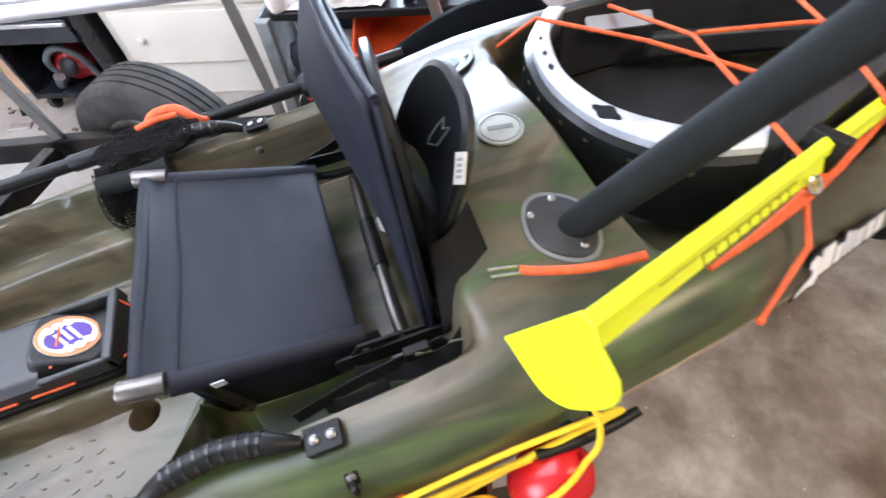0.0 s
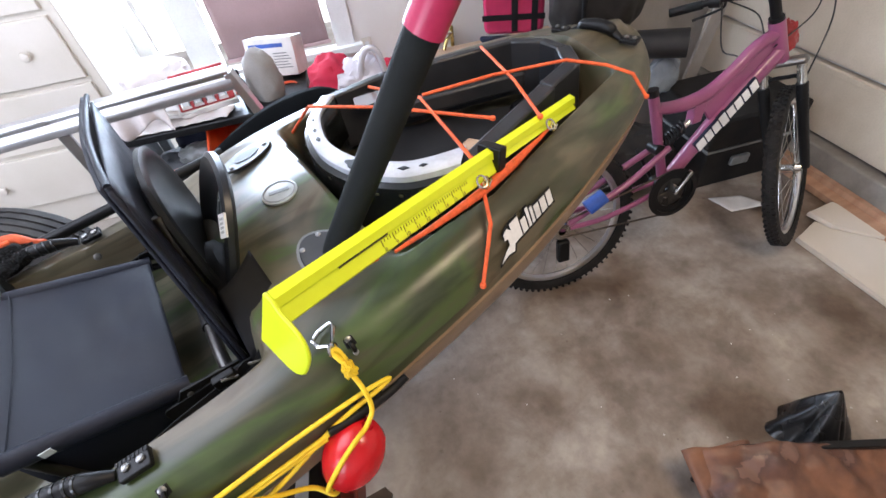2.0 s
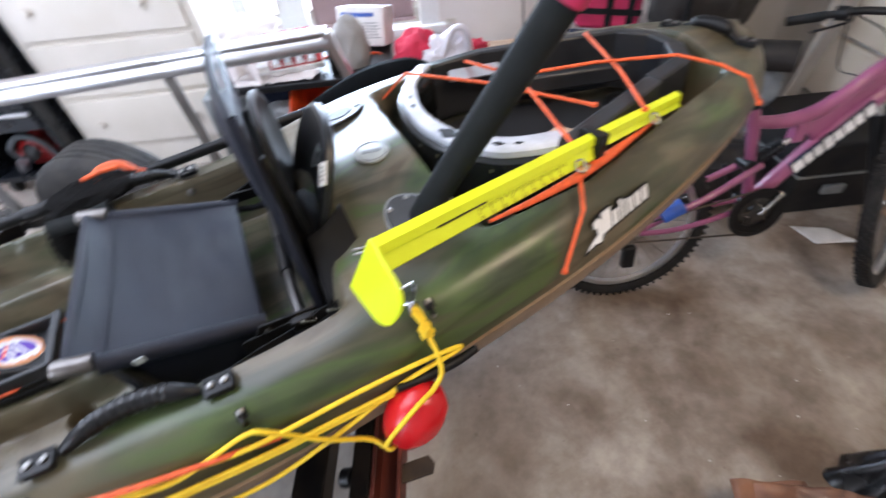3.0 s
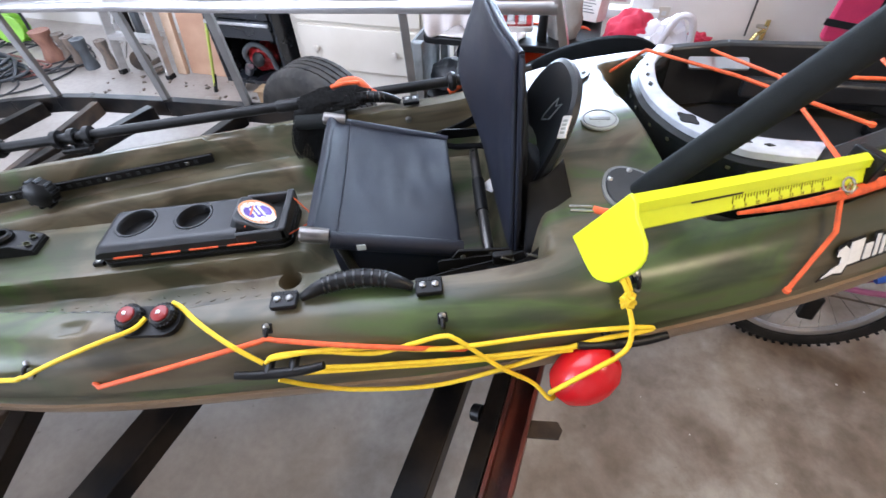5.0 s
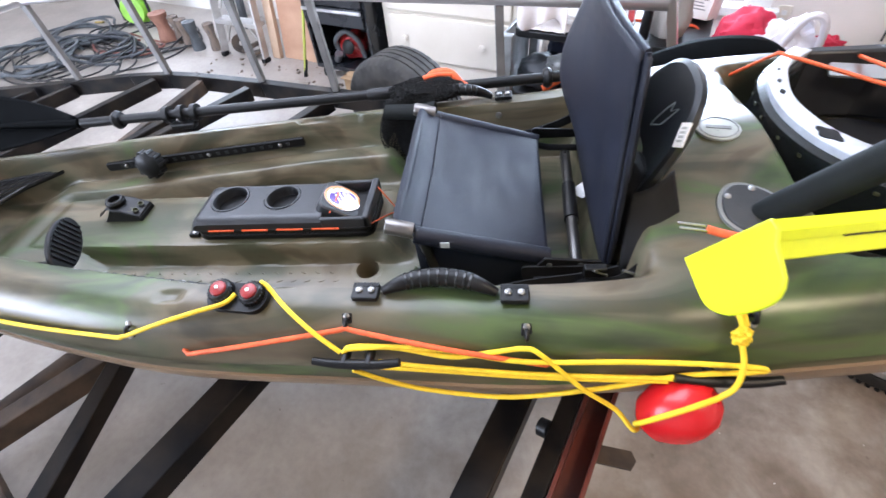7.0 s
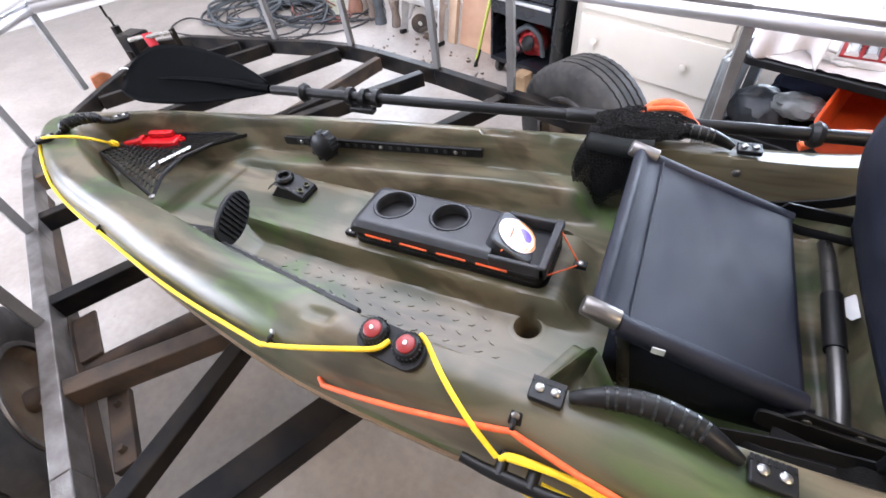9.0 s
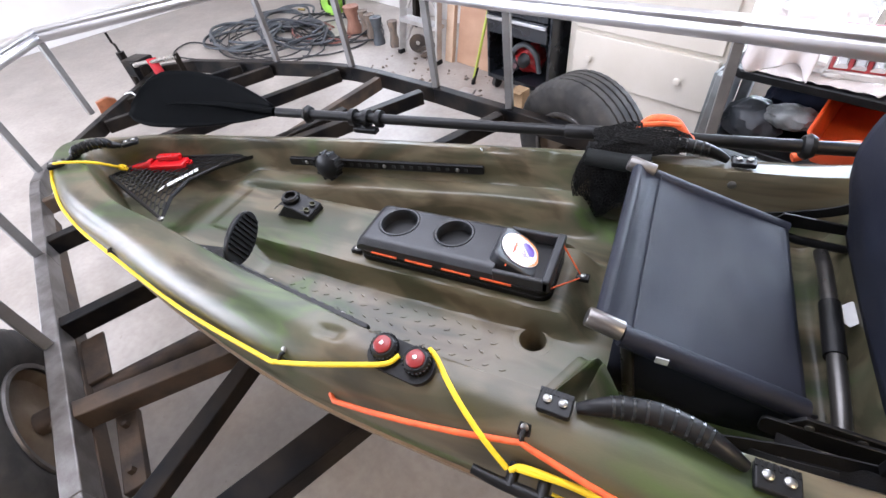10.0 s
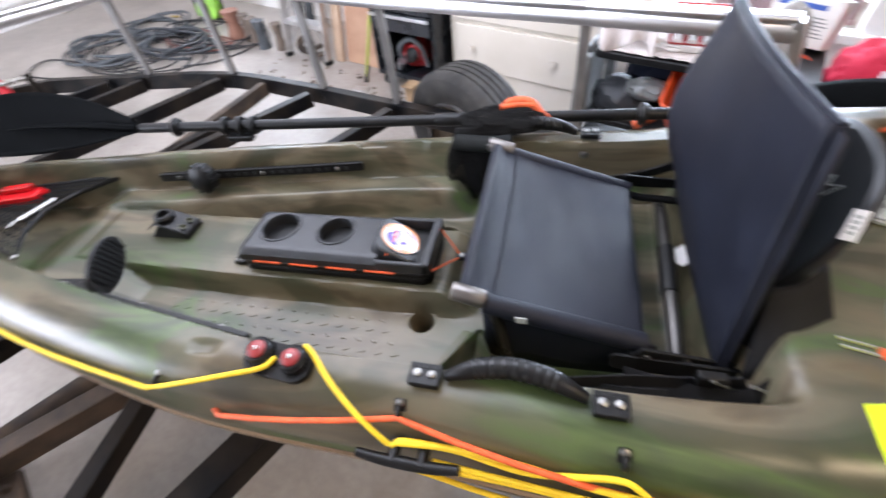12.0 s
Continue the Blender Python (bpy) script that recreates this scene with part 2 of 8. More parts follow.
M_REDCAP = mat("dark_red_cap", (0.23, 0.022, 0.022), 0.35, second=(0.25, 0.02, 0.02), scale=20)
M_GREYPLASTIC = mat("grey_plastic", (0.22, 0.23, 0.23), 0.4, scale=20)
M_BADGE = mat("pale_badge", (0.42, 0.45, 0.44), 0.3, second=(0.34, 0.37, 0.36), scale=20)
M_GLOSSBLACK = mat("glossy_black_tray", (0.012, 0.014, 0.015), 0.22, scale=10, bump=0.05, rough_var=0.06)
M_TRAYGREY = mat("grey_black_tray", (0.028, 0.030, 0.034), 0.36, scale=14, bump=0.15, bump_scale=200, spec=0.4)
M_NAVY = mat("navy_fabric", (0.015, 0.02, 0.04), 0.7, scale=20, bump=0.4, bump_scale=600, spec=0.2)
M_PURPLE = mat("purple_plastic", (0.12, 0.05, 0.22), 0.4, scale=10)
M_MAGENTA = mat("magenta_vinyl", (0.50, 0.03, 0.10), 0.35, second=(0.4, 0.02, 0.08), scale=8)
M_BRASS = mat("brass", (0.72, 0.58, 0.24), 0.25, 1.0, scale=20)
M_PAPER = mat("paper", (0.78, 0.76, 0.74), 0.8, scale=6, bump=0.3, bump_scale=30)
M_CLOTH = mat("pale_cloth", (0.72, 0.66, 0.63), 0.9, second=(0.60, 0.54, 0.52), scale=7, bump=0.4, bump_scale=300)
M_LIME = mat("lime_plastic", (0.30, 0.62, 0.05), 0.4, scale=8)
M_HOSE = mat("grey_hose", (0.09, 0.10, 0.11), 0.55, second=(0.05, 0.055, 0.06), scale=10, bump=0.3)
M_CABLE = mat("black_cable", (0.02, 0.02, 0.022), 0.5, scale=20)
M_LOG = mat("weathered_wood", (0.20, 0.15, 0.115), 0.8, second=(0.10, 0.085, 0.075), scale=9, stretch=(6, 6, 1), bump=0.6, bump_scale=60)
M_REDWOOD = mat("reddish_wood", (0.30, 0.15, 0.10), 0.7, second=(0.22, 0.10, 0.07), scale=9, stretch=(4, 4, 1), bump=0.4)
M_CARDBOARD = mat("cardboard", (0.45, 0.30, 0.17), 0.8, scale=8, bump=0.3)
M_MAUVE = mat("mauve_blind", (0.40, 0.27, 0.27), 0.7, second=(0.34, 0.23, 0.23), scale=2, bump=0.1)
M_GREYBOARD = mat("grey_board", (0.34, 0.32, 0.30), 0.7, second=(0.28, 0.26, 0.24), scale=3, bump=0.2)
M_LEATHER = mat("brown_camo_cloth", (0.235, 0.105, 0.055), 0.42, second=(0.075, 0.034, 0.024), scale=7, amount=0.5, bump=0.9, bump_scale=38, third=(0.16, 0.085, 0.06))
M_BINBAG = mat("black_bin_bag", (0.012, 0.013, 0.015), 0.28, scale=12, bump=0.5, bump_scale=20)
M_ORANGEBIN = mat("orange_plastic", (0.75, 0.09, 0.02), 0.4, scale=6)
M_CONCRETE2 = mat("concrete_kerb", (0.30, 0.28, 0.25), 0.85, second=(0.2, 0.18, 0.16), scale=5, bump=0.5, bump_scale=60)
M_CHROME = mat("chrome", (0.8, 0.8, 0.82), 0.12, 1.0, scale=10)
M_STICKER = mat("glossy_white_sticker", (0.8, 0.8, 0.82), 0.16, scale=5, fine_mix=0.03, rough_var=0.03, coat=0.6)
M_FLANGE = mat("dark_grey_flange", (0.035, 0.036, 0.038), 0.4, scale=20, bump=0.1, bump_scale=300)
M_SCALEINK = mat("olive_ink", (0.24, 0.25, 0.02), 0.5, scale=20)
M_TEXT = mat("dark_ink", (0.05, 0.05, 0.02), 0.6, scale=20)
M_SMOKE = mat("sheer_plastic_bag", (0.72, 0.68, 0.72), 0.35, scale=6, bump=0.6, bump_scale=14)
M_PURPLEINK = mat("purple_ink", (0.12, 0.06, 0.40), 0.2, scale=20, rough_var=0.03, coat=0.6)
M_ORANGEINK = mat("orange_ink", (0.85, 0.35, 0.15), 0.2, scale=20, rough_var=0.03, coat=0.6)
M_BLUE = mat("blue_ink", (0.03, 0.10, 0.45), 0.5, scale=20)


M_TUBE = mat("dark_anodised_tube", (0.10, 0.095, 0.09), 0.3, 0.8, scale=14)
M_CUSHION = mat("black_foam_cushion", (0.012, 0.014, 0.017), 0.38, scale=10, bump=0.15, bump_scale=300)
M_WEB = mat("black_webbing", (0.010, 0.010, 0.011), 0.7, scale=40, bump=0.5, bump_scale=500, spec=0.2)
M_MESHBAG = mat("black_netting", (0.018, 0.018, 0.018), 0.8, second=(0.006, 0.006, 0.006), scale=260, bump=0.9, bump_scale=260, spec=0.1)
M_RIMGREY = mat("pale_grey_rim", (0.60, 0.63, 0.70), 0.24, scale=12, bump=0.05)
M_PLYPALE = mat("pale_plywood", (0.58, 0.42, 0.30), 0.6, second=(0.48, 0.33, 0.22), scale=4, stretch=(1, 8, 1), bump=0.2)
M_TRIM = mat("white_trim_paint", (0.80, 0.79, 0.77), 0.4, second=(0.75, 0.73, 0.71), scale=4, bump=0.08)
M_DOORPANEL = mat("cream_door_panel", (0.62, 0.55, 0.45), 0.5, second=(0.52, 0.45, 0.35), scale=3, bump=0.2)
M_CHESTBLACK = mat("black_enamel", (0.012, 0.014, 0.018), 0.28, scale=5, bump=0.05)
M_RED2 = mat("red_enamel", (0.42, 0.022, 0.024), 0.35, second=(0.24, 0.014, 0.016), scale=12)
M_REDCLOTH = mat("red_cloth", (0.55, 0.02, 0.06), 0.8, second=(0.42, 0.01, 0.04), scale=10, bump=0.4, bump_scale=200)
M_ALU2 = mat("dull_aluminium", (0.55, 0.54, 0.53), 0.4, 0.7, second=(0.42, 0.40, 0.38), scale=10, bump=0.2)
M_STICK = mat("yellow_green_handle", (0.45, 0.52, 0.08), 0.4, second=(0.35, 0.38, 0.06), scale=12)
M_HOSE2 = mat("dark_hose", (0.045, 0.05, 0.058), 0.5, scale=10, bump=0.3)
M_REDHOSE = mat("red_brown_hose", (0.25, 0.09, 0.07), 0.5, scale=10)
M_BINBAG2 = mat("black_nylon", (0.014, 0.013, 0.013), 0.55, second=(0.03, 0.027, 0.025), scale=10, bump=0.6, bump_scale=30, spec=0.3)
M_GREYBOARD2 = mat("pale_grey_board", (0.40, 0.38, 0.36), 0.7, scale=3, bump=0.2)
M_RAG = mat("blue_grey_rag", (0.30, 0.34, 0.38), 0.8, scale=8, bump=0.4)
M_OUTSIDE = mat("bright_outside", (0.9, 0.9, 0.9), 0.9)
M_OUTSIDE.node_tree.nodes["Principled BSDF"].inputs["Emission Color"].default_value = (1.0, 0.99, 0.97, 1)
M_OUTSIDE.node_tree.nodes["Principled BSDF"].inputs["Emission Strength"].default_value = 2.0
M_TUBEEND = mat("polished_tube_end", (0.20, 0.187, 0.175), 0.36, 0.85, second=(0.16, 0.148, 0.14), scale=20, fine_mix=0.1)
M_MATBLACK = mat("matt_black_box", (0.012, 0.012, 0.013), 0.65, second=(0.020, 0.019, 0.018), scale=6, bump=0.3, bump_scale=90, spec=0.2)


# ---------- mesh helpers ----------
BASE = {}


def thing(name, label, category, base=(0, 0, 0), frame_m=None, group="", kind=""):
    ob = new(name)
    ob.empty_display_size = 0.05
    ob.matrix_world = (frame_m or Matrix()) @ Matrix.Translation(base)
    BASE[ob] = Vector(base)
    return tagged(ob, label, category, group, kind)


def part(name, bm, material, parent=None, label="", smooth=True, bevel=0.0, sub=0, solid=0.0):
    me = bpy.data.meshes.new(name)
    if parent is not None:
        bm.transform(Matrix.Translation(-BASE[parent]))
    bmesh.ops.recalc_face_normals(bm, faces=bm.faces)
    bm.to_mesh(me)
    bm.free()
    for m in (material if isinstance(material, (list, tuple)) else [material]):
        me.materials.append(m)
    if smooth:
        me.shade_smooth()
        me.set_sharp_from_angle(angle=radians(38))
    ob = new(name, me)
    if parent is not None:
        ob.parent = parent
        BASE[ob] = BASE[parent]
    if label:
        ob["label"] = label
    if solid:
        md = ob.modifiers.new("thickness", "SOLIDIFY")
        md.thickness, md.offset = solid, -1
    if bevel:
        md = ob.modifiers.new("bevel", "BEVEL")
        md.width, md.segments, md.limit_method = bevel, 2, "ANGLE"
    if sub:
        md = ob.modifiers.new("subdivision", "SUBSURF")
        md.levels = md.render_levels = sub
    return ob


def box(x0, x1, y0, y1, z0, z1, bm=None, m=None):
    bm = bm or bmesh.new()
    r = bmesh.ops.create_cube(bm, size=1.0, matrix=(m or Matrix()) @ Matrix.Translation(((x0 + x1) / 2, (y0 + y1) / 2, (z0 + z1) / 2)) @ Matrix.Diagonal((x1 - x0, y1 - y0, z1 - z0, 1)))
    return bm


def bar(a, b, width, height, bm=None, up=(0, 0, 1)):
    """A square bar from a to b; width across, height along up."""
    a, b = Vector(a), Vector(b)
    d = (b - a)
    x = d.normalized()
    y = Vector(up).cross(x).normalized()
    z = x.cross(y)
    m = Matrix((x, y, z)).transposed().to_4x4()
    m.translation = (a + b) / 2
    return box(-d.length / 2, d.length / 2, -width / 2, width / 2, -height / 2, height / 2, bm, m)


def curve_points(pts, steps=6):
    """Catmull-Rom through the points."""
    p = [Vector(q) for q in pts]
    p = [2 * p[0] - p[1], *p, 2 * p[-1] - p[-2]]
    out = []
    for i in range(1, len(p) - 2):
        for k in range(steps):
            t = k / steps
            out.append(0.5 * ((2 * p[i]) + (p[i + 1] - p[i - 1]) * t + (2 * p[i - 1] - 5 * p[i] + 4 * p[i + 1] - p[i + 2]) * t * t + (3 * p[i] - p[i - 1] - 3 * p[i + 1] + p[i + 2]) * t ** 3))
    out.append(p[-2])
    return out


def tube(pts, r, n=10, bm=None, steps=0, closed=False):
    """A round tube along the points; r a number or one for each point."""
    bm = bm or bmesh.new()
    if steps:
        rr = r
        pts = curve_points(pts, steps)
        if not isinstance(rr, (int, float)):
            r = list(np.interp(np.linspace(0, 1, len(pts)), np.linspace(0, 1, len(rr)), rr))
    pts = [Vector(p) for p in pts]
    rings, side = [], None
    for i, p in enumerate(pts):
        if closed:
            d = (pts[(i + 1) % len(pts)] - pts[i - 1]).normalized()
        else:
            d = (pts[min(i + 1, len(pts) - 1)] - pts[max(i - 1, 0)]).normalized()
        if side is None:
            side = d.cross(Vector((0.13, 0.31, 1))).normalized()
        side = (side - d * side.dot(d)).normalized()
        up = d.cross(side)
        q = float(r if isinstance(r, (int, float)) else r[i])
        rings.append([bm.verts.new(p + q * (math.cos(2 * math.pi * k / n) * side + math.sin(2 * math.pi * k / n) * up)) for k in range(n)])
    for i in range(len(rings) - (0 if closed else 1)):
        a, b = rings[i], rings[(i + 1) % len(rings)]
        for k in range(n):
            bm.faces.new((a[k], a[(k + 1) % n], b[(k + 1) % n], b[k]))
    if not closed:
        bm.faces.new(rings[0][::-1])
        bm.faces.new(rings[-1])
    return bm


def lathe(profile, m=None, n=28, bm=None):
    """Turned about z: profile of (radius, z)."""
    bm = bm or bmesh.new()
    m = m or Matrix()
    rings = []
    for r, z in profile:
        if r < 1e-6:
            rings.append([bm.verts.new(m @ Vector((0, 0, z)))])
        else:
            rings.append([bm.verts.new(m @ Vector((r * math.cos(2 * math.pi * k / n), r * math.sin(2 * math.pi * k / n), z))) for k in range(n)])
    for a, b in zip(rings, rings[1:]):
        for k in range(n):
            l = (k + 1) % n
            if len(a) == 1 and len(b) > 1:
                bm.faces.new((a[0], b[k], b[l]))
            elif len(b) == 1 and len(a) > 1:
                bm.faces.new((a[k], b[0], a[l]))
            elif len(a) > 1:
                bm.faces.new((a[k], b[k], b[l], a[l]))
    return bm


def slab(outline, z0, z1, m=None, bm=None):
    """A flat outline given thickness."""
    bm = bm or bmesh.new()
    m = m or Matrix()
    lo = [bm.verts.new(m @ Vector((x, y, z0))) for x, y in outline]
    hi = [bm.verts.new(m @ Vector((x, y, z1))) for x, y in outline]
    n = len(outline)
    bm.faces.new(lo[::-1])
    bm.faces.new(hi)
    for i in range(n):
        bm.faces.new((lo[i], lo[(i + 1) % n], hi[(i + 1) % n], hi[i]))
    return bm


def rounded(x0, x1, y0, y1, r, n=5):
    pts = []
    for cx, cy, a in ((x1 - r, y1 - r, 0), (x0 + r, y1 - r, 90), (x0 + r, y0 + r, 180), (x1 - r, y0 + r, 270)):
        for k in range(n + 1):
            t = radians(a + 90 * k / n)
            pts.append((cx + r * math.cos(t), cy + r * math.sin(t)))
    return pts


def sheet(f, nu, nv, bm=None):
    """A grid of points f(s, t), s and t from 0 to 1."""
    bm = bm or bmesh.new()
    g = [[bm.verts.new(f(i / nu, j / nv)) for j in range(nv + 1)] for i in range(nu + 1)]
    for i in range(nu):
        for j in range(nv):
            bm.faces.new((g[i][j], g[i + 1][j], g[i + 1][j + 1], g[i][j + 1]))
    return bm


def axes(origin, x, up=(0, 0, 1)):
    """A frame at origin whose x axis points along x and whose z is near up."""
    x = Vector(x).normalized()
    y = Vector(up).cross(x).normalized()
    z = x.cross(y)
    m = Matrix((x, y, z)).transposed().to_4x4()
    m.translation = origin
    return m


def step(a, b, x):
    t = min(1, max(0, (x - a) / (b - a)))
    return t * t * (3 - 2 * t)


# ---------- the garage ----------
def structure(name, bm, material, label, category, frame_m=R, **kw):
    ob = part(name, bm, material, **kw)
    ob.matrix_world = frame_m
    return tagged(ob, label, category, "", "structure")


BACK, LEFT, RIGHT, NEAR, TOP = 2.70, -6.5, 3.12, -3.6, 2.65
structure("floor", box(LEFT - 0.2, RIGHT + 0.2, NEAR - 0.2, BACK + 0.2, -0.15, 0), M_FLOOR, "stained bare concrete garage floor", "floor")
structure("ceiling", box(LEFT - 0.2, RIGHT + 0.2, NEAR - 0.2, BACK + 0.2, TOP, TOP + 0.12), M_WALL, "plain painted garage ceiling", "ceiling")
# back wall with a window, and an added unseen opening for the bow fill
D0, D1, DH = -0.42, 0.80, 2.08
W0, W1, WZ0, WZ1 = -4.9, -2.3, 1.10, 2.12
wb = box(LEFT - 0.2, W0, BACK, BACK + 0.14, 0, TOP)
box(W1, D0, BACK, BACK + 0.14, 0, TOP, wb)
box(W0, W1, BACK, BACK + 0.14, 0, WZ0, wb)
box(W0, W1, BACK, BACK + 0.14, WZ1, TOP, wb)
box(D1, RIGHT + 0.2, BACK, BACK + 0.14, 0, TOP, wb)
box(D0, D1, BACK, BACK + 0.14, DH, TOP, wb)
structure("wall_back", wb, M_WALL, "off-white painted back wall with a window and an added unseen opening", "wall")
structure("wall_left", box(LEFT - 0.14, LEFT, NEAR - 0.2, BACK, 0, TOP), M_WALL, "white wall beyond the trailer's tongue", "wall")
# opening added for the near wall's fill lamp
G0, G1, GH = -5.45, -2.15, 2.45
wn_ = box(LEFT, G0, NEAR - 0.14, NEAR, 0, TOP)
box(G1, RIGHT, NEAR - 0.14, NEAR, 0, TOP, wn_)
box(G0, G1, NEAR - 0.14, NEAR, GH, TOP, wn_)
structure("wall_near", wn_, M_WALL, "painted wall with an added opening, out of view", "wall")
structure("wall_right", box(RIGHT, RIGHT + 0.14, NEAR, BACK, 0, TOP), M_WALL, "cream sectional garage door wall", "wall")
structure("ground", box(-30, 30, -30, 30, -0.25, -0.16), M_FLOOR, "bare paved ground outside the garage", "ground", frame_m=Matrix())


# ---------- the kayak ----------
def interp(x, table):
    return float(np.interp(x, [a for a, _ in table], [b for _, b in table]))


def smooth_table(table, x):
    """Monotone-looking smooth interpolation through a short table."""
    xs, ys = [a for a, _ in table], [b for _, b in table]
    if x <= xs[0]:
        return ys[0]
    if x >= xs[-1]:
        return ys[-1]
    i = max(k for k in range(len(xs) - 1) if xs[k] <= x)
    h = xs[i + 1] - xs[i]
    def slope(k):
        if k == 0 or k == len(xs) - 1:
            k0, k1 = (0, 1) if k == 0 else (len(xs) - 2, len(xs) - 1)
            return (ys[k1] - ys[k0]) / (xs[k1] - xs[k0])
        return (ys[k + 1] - ys[k - 1]) / (xs[k + 1] - xs[k - 1])
    t = (x - xs[i]) / h
    return (2 * t ** 3 - 3 * t * t + 1) * ys[i] + (t ** 3 - 2 * t * t + t) * h * slope(i) + (-2 * t ** 3 + 3 * t * t) * ys[i + 1] + (t ** 3 - t * t) * h * slope(i + 1)


BEAM = [(-1.70, 0.02), (-1.685, 0.070), (-1.62, 0.125), (-1.40, 0.218), (-1.14, 0.276), (-0.86, 0.335), (-0.5, 0.390), (-0.1, 0.421), (0.3, 0.445), (0.7, 0.427),
        (1.0, 0.395), (1.3, 0.330), (1.55, 0.245), (1.70, 0.160), (1.765, 0.085), (1.785, 0.02)]
INNER = [(-1.60, 0.03), (-1.5, 0.080), (-1.4, 0.125), (-1.22, 0.183), (-0.97, 0.220), (-0.687, 0.268), (-0.456, 0.300), (-0.316, 0.320), (-0.1, 0.332), (0.1, 0.335), (0.5, 0.33)]
RIM = [(-1.75, 0.012), (-1.4, 0.002), (-1.0, -0.004), (0.25, -0.006), (0.6, 0.022), (0.9, 0.044), (1.2, 0.054), (1.6, 0.050), (1.8, 0.035)]
DROP = 0.075
SHOULDER = 0.078


def beam(u):
    return max(0.012, smooth_table(BEAM, u))


def midline(u):
    """The hull lies a little out of true towards the bow."""
    return -0.032 * step(0.15, -0.6, u)


def lean(u, v):
    """It also leans: the far gunwale sits lower than the near one."""
    return -0.085 * max(0.0, v + 0.03) * (1 - step(0.35, 0.75, u))


def top(u, v):
    """Height of the kayak's upper skin."""
    b, rim = beam(u), smooth_table(RIM, u)
    low = lean(u, v)
    v -= midline(u)
    a = abs(v)
    # rounded shoulder out to the side
    r = min(SHOULDER, b * 0.5)
    edge = max(0.0, (a - (b - r)) / r)
    w = rim - DROP * (1 - math.sqrt(max(0.0, 1 - min(1, edge) ** 2.2))) + low
    # shallow grab recesses moulded into the rim
    for ru, rv, hu, hv, deep in ((-0.398, -0.330, 0.022, 0.011, 0.006), (-0.27, 0.325, 0.095, 0.016, 0.013)):
        w -= deep * (1 - step(hu - 0.006, hu + 0.008, abs(u - ru))) * (1 - step(hv - 0.005, hv + 0.006, abs(v - rv)))
    # cockpit well
    bi = smooth_table(INNER, u)
    vo = v + midline(u)
    v = vo - 0.4 * midline(u)
    a = abs(v)
    inside = (1 - step(bi - 0.030, bi + 0.002, a)) * step(-1.60, -1.50, u) * (1 - step(0.40, 0.50, u))
    if inside > 0:
        floor = -0.205 + 0.05 * step(-0.9, -1.5, u)
        ledge = 0.075 * step(bi - 0.125, bi - 0.080, a) * step(-1.25, -1.05, u) * (1 - step(-0.1, -0.02, u)) if v > 0 else 0.0
        spine = 0.055 * (1 - step(0.096, 0.124, abs(vo - 0.012))) * step(-1.15, -1.05, u) * (1 - step(-0.06, 0.02, u))
        toe = 0.05 * (1 - step(-0.93, -0.84, u)) * step(-1.25, -1.1, u)
        f = max(floor + ledge, floor + spine, floor + toe)
        w = w * (1 - inside) + f * inside
    # after deck, crowned, with the tank well sunk into it
    if u > 0.38:
        a = abs(vo - midline(u))
        on = step(0.44, 0.54, u) * (1 - step(b - 0.12, b - 0.05, a))
        w += 0.042 * on * math.exp(-(a / (0.39 * max(b, 0.05))) ** 2) * (1 - 0.4 * step(1.4, 1.7, u))
        half = interp(u, [(0.7, 0.30), (1.0, 0.30), (1.5, 0.17), (1.6, 0.12)])
        well = (1 - step(half - 0.02, half + 0.02, a)) * step(0.74 + 0.25 * a * a, 0.80 + 0.25 * a * a, u) * (1 - step(1.50, 1.54, u))
        w = w * (1 - well) - 0.10 * well
    # scupper drains
    for su, sv in ((-0.098, -0.128), (-0.098, 0.15)):
        d = math.hypot(u - su, v - sv)
        if d < 0.034:
            w -= 0.14 * (1 - step(0.020, 0.033, d))
    return w


def kayak_skin():
    us = sorted(set([round(-1.70 + 0.01 * i, 4) for i in range(349)] + [-1.695, 1.775, 1.785]))
    us = [u for u in us if u <= 1.785]
    ss = [math.sin(x * math.pi / 2) * 0.45 + x * 0.55 for x in np.linspace(-1, 1, 191)]
    bm = bmesh.new()
    rows = []
    for u in us:
        b = beam(u)
        c = midline(u)
        rows.append([bm.verts.new((u, s * b + c, top(u, s * b + c))) for s in ss])
    # sides down to the two-colour seam
    left, right = [], []
    for u, row in zip(us, rows):
        b, rim = beam(u), smooth_table(RIM, u)
        seam = seam_height(u)
        e = rim - DROP
        for sgn, store in ((-1, left), (1, right)):
            prof = [(b + 0.004, e - 0.2 * (e - seam)), (b + 0.006, e - 0.42 * (e - seam)), (b - 0.002, e - 0.5 * (e - seam)), (b - 0.003, e - 0.75 * (e - seam)), (b - 0.001, seam), (b - 0.002, seam - 0.012)]
            store.append([bm.verts.new((u, sgn * max(0.004, y) + midline(u), z + (lean(u, b) if sgn > 0 and z > seam else 0.0))) for y, z in prof])
    for i in range(len(us) - 1):
        for j in range(len(ss) - 1):
            bm.faces.new((rows[i][j], rows[i + 1][j], rows[i + 1][j + 1], rows[i][j + 1]))
        for store, j in ((left, 0), (right, len(ss) - 1)):
            a, b = [rows[i][j]] + store[i], [rows[i + 1][j]] + store[i + 1]
            for k in range(len(a) - 1):
                bm.faces.new((a[k], b[k], b[k + 1], a[k + 1]))
    return bm


SEAM = [(-1.75, -0.045), (-1.4, -0.100), (-0.8, -0.157), (-0.2, -0.186), (0.1, -0.182), (0.4, -0.155), (0.7, -0.118), (1.0, -0.090), (1.3, -0.064), (1.8, -0.030)]


def seam_height(u):
    return smooth_table(SEAM, u)


